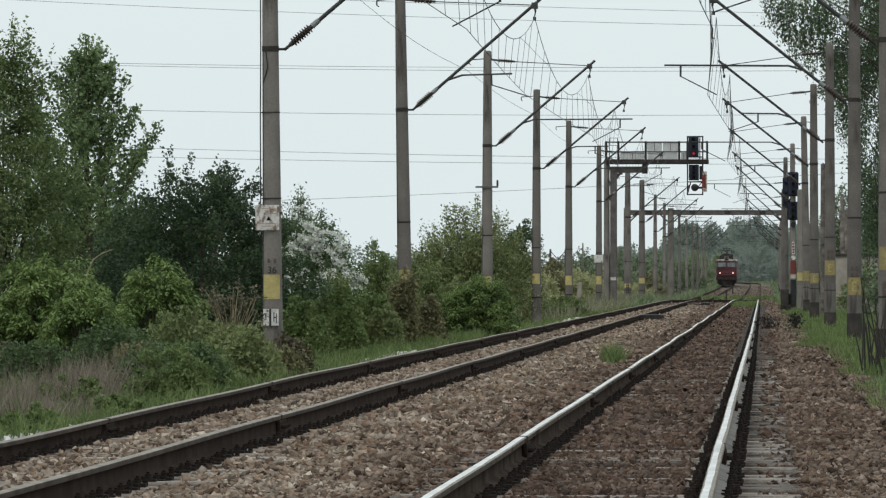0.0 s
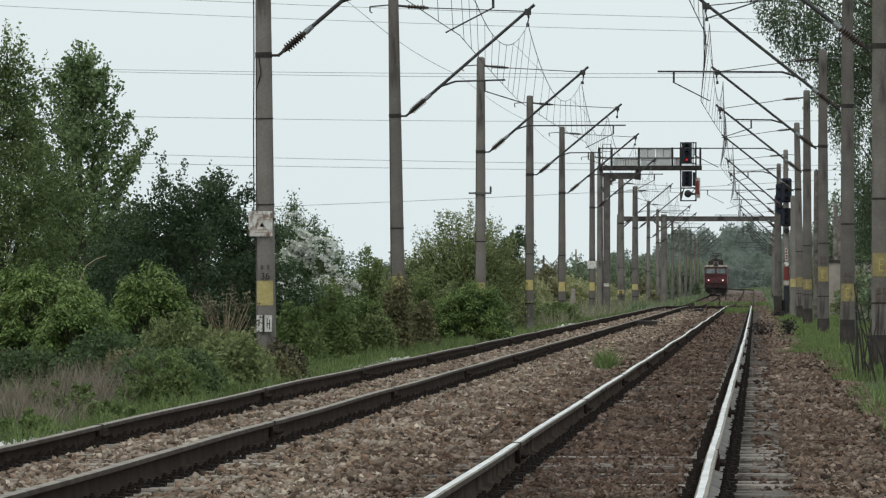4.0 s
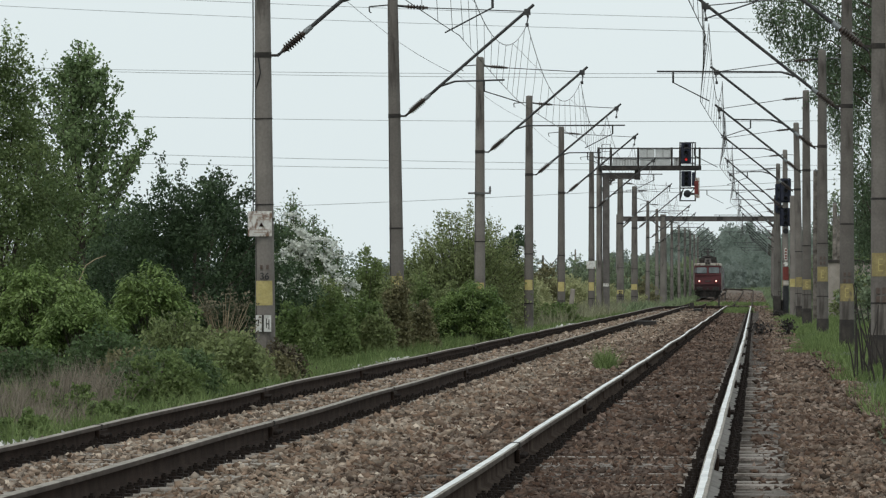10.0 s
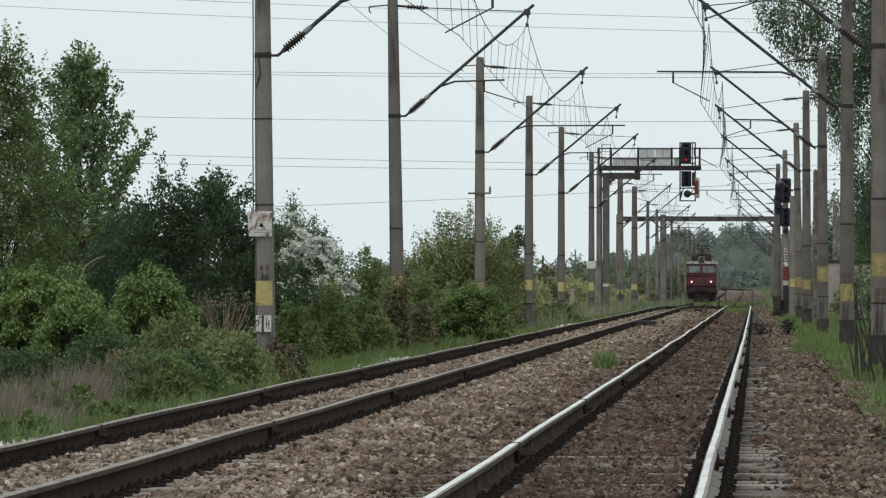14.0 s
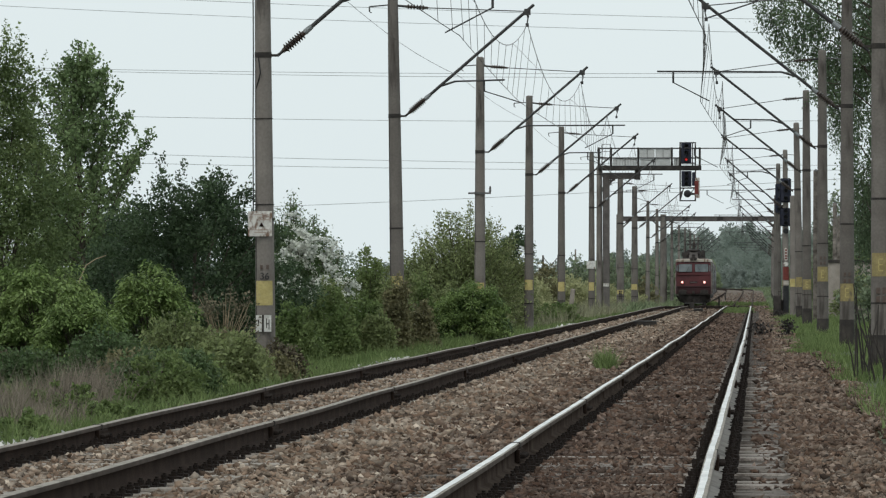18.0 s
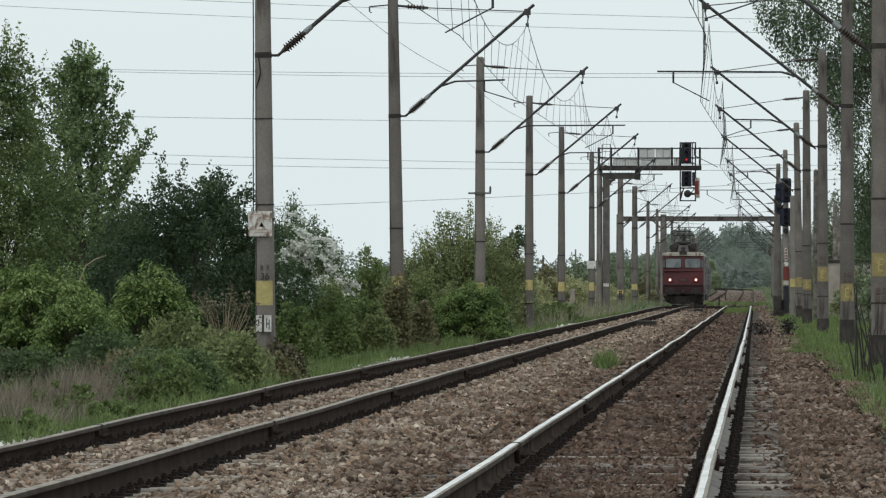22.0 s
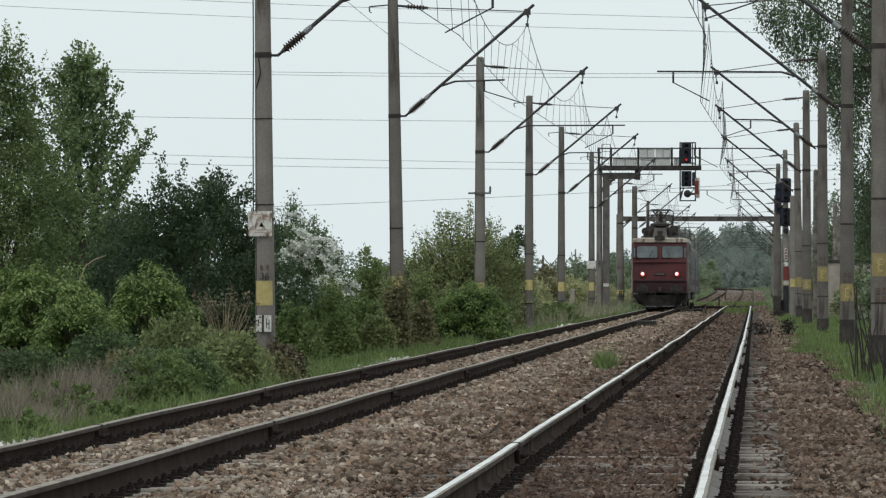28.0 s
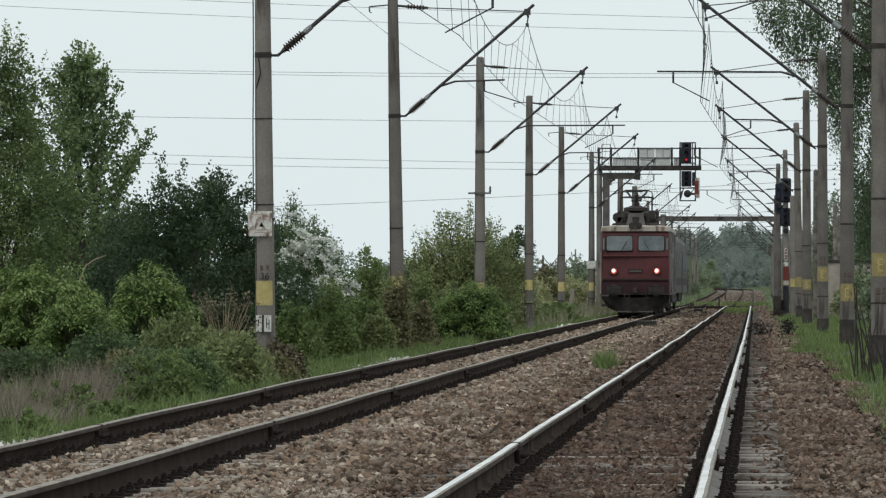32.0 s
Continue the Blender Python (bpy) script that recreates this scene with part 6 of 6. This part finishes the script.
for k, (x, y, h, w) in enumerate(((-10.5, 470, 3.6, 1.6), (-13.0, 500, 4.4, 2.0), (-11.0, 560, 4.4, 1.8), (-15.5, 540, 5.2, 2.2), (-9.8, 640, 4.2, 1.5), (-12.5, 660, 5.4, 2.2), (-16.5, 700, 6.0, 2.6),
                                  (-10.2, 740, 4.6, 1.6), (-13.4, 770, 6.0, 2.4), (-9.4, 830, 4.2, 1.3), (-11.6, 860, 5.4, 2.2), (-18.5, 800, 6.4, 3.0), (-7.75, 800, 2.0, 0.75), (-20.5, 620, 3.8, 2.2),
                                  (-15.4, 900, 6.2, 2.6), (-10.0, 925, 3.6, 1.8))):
    plume_shrub("round_tree", "hazed green tree beside the far masts", "tree", x, y, h, w, L_MIDFAR, 36, 0.3, 300 + k, per=48, spread=0.22, group="far trees", fill=0.5)


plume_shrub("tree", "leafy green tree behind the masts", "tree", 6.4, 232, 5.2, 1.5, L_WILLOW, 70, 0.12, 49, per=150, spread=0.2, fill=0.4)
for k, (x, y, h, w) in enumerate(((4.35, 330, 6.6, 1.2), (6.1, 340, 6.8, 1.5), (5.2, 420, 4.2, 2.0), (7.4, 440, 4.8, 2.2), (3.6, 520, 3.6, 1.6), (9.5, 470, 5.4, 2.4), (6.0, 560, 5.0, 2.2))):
    plume_shrub("round_tree", "hazed green tree beside the far masts", "tree", x, y, h, w, L_MIDFAR, 50, 0.2, 330 + k, per=90, spread=0.22, group="far trees", fill=0.6, blunt=0.6)


def frame_pole(x, y, h, w):
    """Two grey posts joined by a crossarm with braces."""
    t = empty("twin_pole", pose(x, y, float(ground_z(x, y))), "thin grey twin pole far beyond the hedge", "pole")
    for sx in (-1, 1):
        part("post", lathe(B(), [(0.16, -0.3), (0.11, h)], 8, sx * w / 2, 0), M_CONC, t)
        part("brace", tube(B(), (sx * w / 2, 0, h - 0.2), (0, 0, h - 1.2), 0.05, n=6), M_STEEL, t)
    part("crossarm", tube(B(), (-w * 0.62, 0, h - 1.2), (w * 0.62, 0, h - 1.2), 0.06, n=6), M_STEEL, t)


frame_pole(-23.0, 700, 5.4, 1.7)
wood_pole(-20.2, 700, 6.0)


# far woods, closing the view at the curve
def far_wood(name, spots, material, n, size, seed, label):
    rng = np.random.default_rng(seed)
    P = []
    for x, y, h, w in spots:
        c = 44
        u = rng.random(c)
        a = rng.uniform(0, math.tau, c)
        rr = SHAPES["mound"](u) * np.sqrt(rng.random(c))
        C = np.stack([x + np.cos(a) * rr * w, y + np.sin(a) * rr * w, 1.0 + u * h], 1)
        k = rng.choice(c, n)
        d = rng.normal(size=(n, 3))
        d /= np.linalg.norm(d, axis=1)[:, None]
        P.append(C[k] + d * (0.28 * w * rng.random(n) ** 0.4)[:, None])
    tagged(leaves(name, np.concatenate(P), size, material, None, rng, 0.7), label, "woodland", kind="stuff")


rng = random.Random(8)
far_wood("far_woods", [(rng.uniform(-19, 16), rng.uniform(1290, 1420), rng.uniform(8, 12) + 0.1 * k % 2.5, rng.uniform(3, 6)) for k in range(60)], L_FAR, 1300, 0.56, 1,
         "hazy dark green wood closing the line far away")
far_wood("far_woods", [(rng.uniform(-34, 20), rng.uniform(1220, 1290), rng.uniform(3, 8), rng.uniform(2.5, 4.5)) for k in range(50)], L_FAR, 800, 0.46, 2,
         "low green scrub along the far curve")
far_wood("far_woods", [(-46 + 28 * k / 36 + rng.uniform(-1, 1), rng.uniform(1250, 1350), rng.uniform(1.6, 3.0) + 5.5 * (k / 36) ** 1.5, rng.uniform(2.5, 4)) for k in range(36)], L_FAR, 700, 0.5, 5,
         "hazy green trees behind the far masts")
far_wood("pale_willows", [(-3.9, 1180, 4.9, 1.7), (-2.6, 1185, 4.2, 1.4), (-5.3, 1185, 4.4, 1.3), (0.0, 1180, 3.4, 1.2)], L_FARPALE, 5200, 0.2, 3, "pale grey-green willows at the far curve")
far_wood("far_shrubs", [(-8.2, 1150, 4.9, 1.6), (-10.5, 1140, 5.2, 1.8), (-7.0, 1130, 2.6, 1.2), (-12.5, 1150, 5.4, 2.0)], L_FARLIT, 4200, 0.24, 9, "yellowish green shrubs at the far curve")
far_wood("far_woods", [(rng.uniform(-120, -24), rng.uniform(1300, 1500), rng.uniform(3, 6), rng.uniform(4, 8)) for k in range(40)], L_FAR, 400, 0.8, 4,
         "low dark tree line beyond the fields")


# ---------------------------------------------------------------- grass and weeds
def grass(name, spots, material, label, seed, h=0.3, w=0.0075, base=None, kind="stuff", category="grass", lean=0.35):
    """Bent tapering blades at the given places."""
    rng = np.random.default_rng(seed)
    X, Y = spots
    n = len(X)
    Z = (base if base else ground_z)(X, Y) - 0.02
    P = np.stack([X, Y, Z], 1)
    a = rng.uniform(0, math.tau, n)
    side = np.stack([np.cos(a), np.sin(a) * 0.4, 0 * a], 1)
    hh = h * rng.uniform(0.45, 1.35, n)[:, None]
    ww = w * rng.uniform(0.7, 1.4, n)[:, None] * (1 + np.clip(Y - 80, 0, 300) / 130)[:, None]
    b = rng.normal(size=(n, 3)) * lean
    b[:, 2] = 1
    b2 = b + rng.normal(size=(n, 3)) * lean * 1.4
    M, T = P + b * hh * 0.55, P + b * hh * 0.55 + b2 * hh * 0.45
    V = np.stack([P - side * ww, P + side * ww, M + side * ww * 0.8, M - side * ww * 0.8, T], 1).reshape(-1, 3)
    k = np.arange(n)[:, None] * 5
    Q = np.concatenate([k + [0, 1, 2], k + [0, 2, 3], k + [3, 2, 4]])
    return tagged(fast(name, V, Q, material), label, category, kind=kind)


def bed_top(x, y):
    return np.maximum(bed_z(x, y), ground_z(x, y))


def strip(n, x0, x1, y0, y1, seed, patch=0.0):
    rng = np.random.default_rng(seed)
    y = y0 * (y1 / y0) ** rng.random(n)
    x = x0 + (x1 - x0) * rng.random(n) + 0.22 * np.sin(y * 0.55 + seed) + 0.15 * np.sin(y * 0.23 + seed * 2) + rng.normal(size=n) * 0.08
    if patch:
        keep = np.sin(x * 2.1 + seed) * np.sin(y * 0.35 + x + seed) + rng.normal(size=n) * 0.35 > patch - 0.6
        x, y = x[keep], y[keep]
    return x + xt(y), y


grass("grass", strip(31000, -8.4, -6.3, 42, 330, 1, 0.1), G_GREEN, "fresh green grass along the ballast edge", 1, 0.2)
grass("grass", strip(14000, -14, -8.4, 60, 240, 2, 0.1), G_GREEN, "rough green grass under the hedge", 2, 0.3)
grass("grass", strip(6000, -10.8, -8.2, 60, 80, 16, 0.2), G_GREEN, "fresh green grass among the dry tufts", 16, 0.22)
grass("grass", strip(5000, -9.5, -6.4, 4, 44, 17, 0.1), G_GREEN, "fresh green grass at the near end of the line", 17, 0.2)
grass("grass", strip(5000, 1.4, 4.5, 4, 57, 18, 0.1), G_GREEN, "fresh green grass at the near end of the line", 18, 0.2)
grass("dry_grass", strip(7000, -9.3, -7.5, 64, 86, 3, 0.25), G_DRY, "dry brown grass tufts beside the hedge", 3, 0.32, 0.006)
grass("dry_grass", strip(5500, -9.1, -7.5, 73, 83, 21, 0.1), G_DRY, "tall dry brown grass in front of the hedge", 21, 0.46, 0.005)
grass("grass", strip(26000, 1.35, 3.6, 56, 330, 4, 0.1), G_GREEN, "fresh green grass at the foot of the masts", 4, 0.2)
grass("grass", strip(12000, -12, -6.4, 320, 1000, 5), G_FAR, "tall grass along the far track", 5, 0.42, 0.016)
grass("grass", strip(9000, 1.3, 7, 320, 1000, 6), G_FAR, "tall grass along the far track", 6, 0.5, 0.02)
grass("grass", strip(8000, 3.4, 9, 90, 330, 7), G_GREEN, "rough grass behind the masts", 7, 0.6, 0.012)
grass("grass", strip(17000, 0.8, 1.6, 127, 390, 9, 0.0), G_GREEN, "grass spreading over the ballast shoulder", 9, 0.15, base=bed_top)
grass("tall_grass", strip(6000, -7.7, -6.9, 118, 152, 14, 0.0), G_GREEN, "tall fresh grass in front of the hedge", 14, 0.26, 0.007)
grass("tall_weeds", strip(9000, -9.6, -7.0, 225, 460, 15, 0.1), G_WEED, "tall olive weeds round the far mast feet", 15, 0.62, 0.008, category="weeds")
grass("grass", strip(2600, -6.2, 1.4, 540, 585, 12, 0.1), G_GREEN, "grass growing over the far ballast", 12, 0.22, 0.02, base=bed_z)
grass("grass", strip(5000, -1.6, -0.4, 315, 392, 10, 0.3), G_GREEN, "grass growing between the far rails", 10, 0.16, base=bed_z)
rng = np.random.default_rng(77)
grass("grass_tuft", (-2.47 + rng.normal(size=700) * 0.055, 103 + rng.normal(size=700) * 0.3), G_GREEN, "green grass tuft growing in the ballast", 8, 0.3, 0.006,
      base=bed_z, kind="", category="grass tuft")


def weed(x, y, h, seed, label, n=26):
    rng = np.random.default_rng(seed)
    z0 = float(ground_z(x, y))
    t = empty("dead_weed", pose(x, y, z0), label, "weed", "dead weeds")
    V, Q, P = [], [], []
    for k in range(n // 3):
        a = rng.normal(size=2) * 0.35 * h
        e = np.array([a[0], a[1], h * rng.uniform(0.5, 1.0)])
        limb(V, Q, [(0, 0, -0.05), e * [0.4, 0.4, 0.6], e], 0.012, 0.005, 4)
        P.append(e + rng.normal(size=(n, 3)) * 0.08)
    fast("stalk", np.concatenate(V), np.concatenate(Q), G_DARK, t)
    leaves("foliage", np.concatenate(P), 0.1, G_DARK, t, rng, 0.5)


weed(0.12, 176, 0.52, 1, "dark withered weed beside the rail")
weed(0.95, 174, 0.58, 2, "dark withered weed in the grass")
weed(1.05, 285, 0.5, 3, "dark withered weed beside the signal")


def dead_stalks(x, y, h, seed, n=9):
    """A stand of tall dry stems, bare but for a few shreds."""
    rng = np.random.default_rng(seed)
    t = empty("dead_stalks", pose(x, y, float(ground_z(x, y))), "tall dark dry stalks beside a mast foot", "weed", "dead weeds")
    for k in range(n):
        V, Q = [], []
        b = rng.normal(size=2) * [0.12, 0.5]
        e = np.array([b[0] + rng.normal() * 0.12, b[1], h * rng.uniform(0.5, 1.05)])
        limb(V, Q, [(b[0], b[1], -0.05), (b[0] * 0.6 + e[0] * 0.4, b[1], e[2] * 0.5), e], 0.016, 0.007, 4)
        fast("stalk", np.concatenate(V), np.concatenate(Q), G_DARK, t)


dead_stalks(1.62, 93, 1.45, 5)
dead_stalks(1.80, 96, 1.1, 6, 7)
dead_stalks(1.90, 90, 0.8, 7, 7)


# ---------------------------------------------------------------- trackside odds and ends
def track_box(x, y, w, label):
    t = empty("track_box", pose(x, y, float(bed_z(x, y)) + 0.03), label, "track equipment")
    part("case", box(B(), -w / 2, w / 2, -0.22, 0.22, 0.0, 0.17, 0.03), M_IRON, t)
    part("lid", box(B(), -w / 2 - 0.02, w / 2 + 0.02, -0.24, 0.24, 0.17, 0.20, 0.01), M_STEEL, t)
    part("cable", tube(B(), (-w / 2, 0, 0.08), (-w / 2 - 0.35, 0.05, 0.06), 0.025, n=6), M_IRON, t)


track_box(-3.78, 214, 0.8, "low dark track connection box beside the rail")
def timber_sill():
    t = empty("timber_crossing", pose(0, 388, float(zt(388)) - 0.03), "dark weathered crossing timbers laid between the rails", "timber")
    for x0, x1 in ((-5.62, -4.36), (-4.1, -3.1), (-3.06, -1.88), (-1.62, -0.38)):
        part("beam", box(B(), x0, x1, -0.13, 0.13, -0.16, 0.03, 0.02), M_CLIP, t)
    part("end_block", box(B(), -4.06, -3.8, -0.2, 0.16, -0.1, 0.26, 0.03), M_TAR, t)


timber_sill()


def ground_post(x, y, h):
    t = empty("marker_post", pose(x, y, float(bed_z(x, y))), "short dark marker post standing in the ballast", "marker", "marker posts")
    part("stake", box(B(), -0.07, 0.07, -0.05, 0.05, -0.1, h, 0.03), M_TAR, t)
    part("head", box(B(), -0.1, 0.1, -0.06, 0.06, h, h + 0.15, 0.03), M_IRON, t)


ground_post(-3.0, 520, 0.75)
ground_post(-3.15, 660, 0.65)
track_box(-3.0, 330, 0.5, "low dark track connection box between the tracks")


def marker_stone(x, y):
    t = empty("marker_stone", pose(x, y, float(ground_z(x, y)), 0, 6, 0), "leaning pale concrete marker stone in the grass", "marker")
    bm = box(B(), -0.1, 0.1, -0.06, 0.06, -0.2, 1.5, 0.03)
    part("stone", bm, M_SLEEPER, t)


marker_stone(-8.05, 270)
p = empty("small_plate", pose(-7.85, 298.855, 2.05), "small white plate fixed to a far mast", "sign")
part("plate", box(B(), -0.24, 0.2, -0.02, 0.0, 0.0, 0.36, 0.01), M_WHITE, p)


def litter(x, y, s, seed, label):
    rng = np.random.default_rng(seed)
    bm = B()
    bmesh.ops.create_icosphere(bm, subdivisions=2, radius=s)
    for v in bm.verts:
        v.co = Vector(v.co) * (0.55 + 0.7 * rng.random())
        v.co.z = v.co.z * 0.6 + s * 0.35
    ob = part("litter", bm, M_WHITE, None, label)
    ob.matrix_basis = pose(x, y, float(ground_z(x, y)) + 0.05)
    tagged(ob, label, "litter")


litter(-6.95, 132, 0.085, 1, "crumpled white plastic scrap in the grass")
litter(-6.45, 112, 0.06, 2, "crumpled pale scrap in the grass")


def bird():
    """A small dark bird with narrow swept wings."""
    t = empty("bird", pose(60, 150, 30), "small dark bird crossing the sky", "bird")
    part("body", lathe(B(), [(0.003, -0.085), (0.02, -0.05), (0.024, 0.0), (0.014, 0.05), (0.006, 0.09)], 10, m=pose(0, 0, 0, 0, 90, 0)), M_BLACK, t)
    for sy in (-1, 1):
        bm = B()
        vs = [bm.verts.new(v) for v in ((-0.04, sy * 0.01, 0.008), (0.03, sy * 0.01, 0.008), (0.05, sy * 0.09, 0.03), (0.10, sy * 0.17, 0.035), (0.01, sy * 0.09, 0.03))]
        bm.faces.new(vs)
        bmesh.ops.solidify(bm, geom=bm.faces[:], thickness=0.004)
        part("wing", bm, M_BLACK, t)
    bm = B()
    vs = [bm.verts.new(v) for v in ((0.07, -0.012, 0), (0.07, 0.012, 0), (0.15, 0.03, 0.004), (0.12, 0.0, 0.002), (0.15, -0.03, 0.004))]
    bm.faces.new(vs)
    bmesh.ops.solidify(bm, geom=bm.faces[:], thickness=0.003)
    part("tail", bm, M_BLACK, t)
    for ob in t.children:
        ob.data.transform(Matrix.Scale(0.62, 4))
    return t


BIRD = bird()


# ---------------------------------------------------------------- movement
FLIGHT = [(0, 60, 30), (20, 24, 18), (23, 4, 11.5), (23.6, -4.0, 8.7), (23.9, -8.06, 7.24), (24.0, -9.39, 6.75), (24.1, -10.31, 6.43), (24.3, -12.3, 5.8), (24.8, -17.5, 5.0), (26, -30, 6), (32, -95, 12)]
RUN = [(0, 866), (6, 746), (9, 681), (13, 600), (19, 486), (23, 415), (28, 329), (32, 257)]


def motions():
    walk(BIRD, [(t, pose(x, 150, z, 12, -14, 0)) for t, x, z in FLIGHT])
    ts = [0.5 * k for k in range(65)]
    ys = np.interp(ts, [a for a, b in RUN], [b for a, b in RUN])
    ys = np.polyval(np.polyfit(ts, ys, 3), ts)
    for thing, back_off, length in ((LOCO, 0.0, 19.8), (COACHES[0], 20.6, 24.2), (COACHES[1], 45.4, 24.2)):
        rows = []
        for t, y in zip(ts, ys):
            a, b = y + back_off, y + back_off + length
            dx, dz = float(xt(b) - xt(a)), float(zt(b) - zt(a))
            rows.append((t, pose(LEFT + float(xt(a)), a, float(zt(a)), math.degrees(math.atan(dz / length)), 0, -math.degrees(math.atan(dx / length)))))
        walk(thing, rows)
        # the wheels roll: one turn for each circumference travelled
        fine_t = [k / FPS for k in range(32 * FPS + 1)]
        fine_y = np.interp(fine_t, ts, ys)
        for axle in thing.children:
            if axle.name.startswith("axle"):
                place = axle.matrix_basis.translation.copy()
                walk(axle, [(t, pose(*place, math.degrees((ys[0] - y) / place.z) % 360)) for t, y in zip(fine_t, fine_y)])


motions()
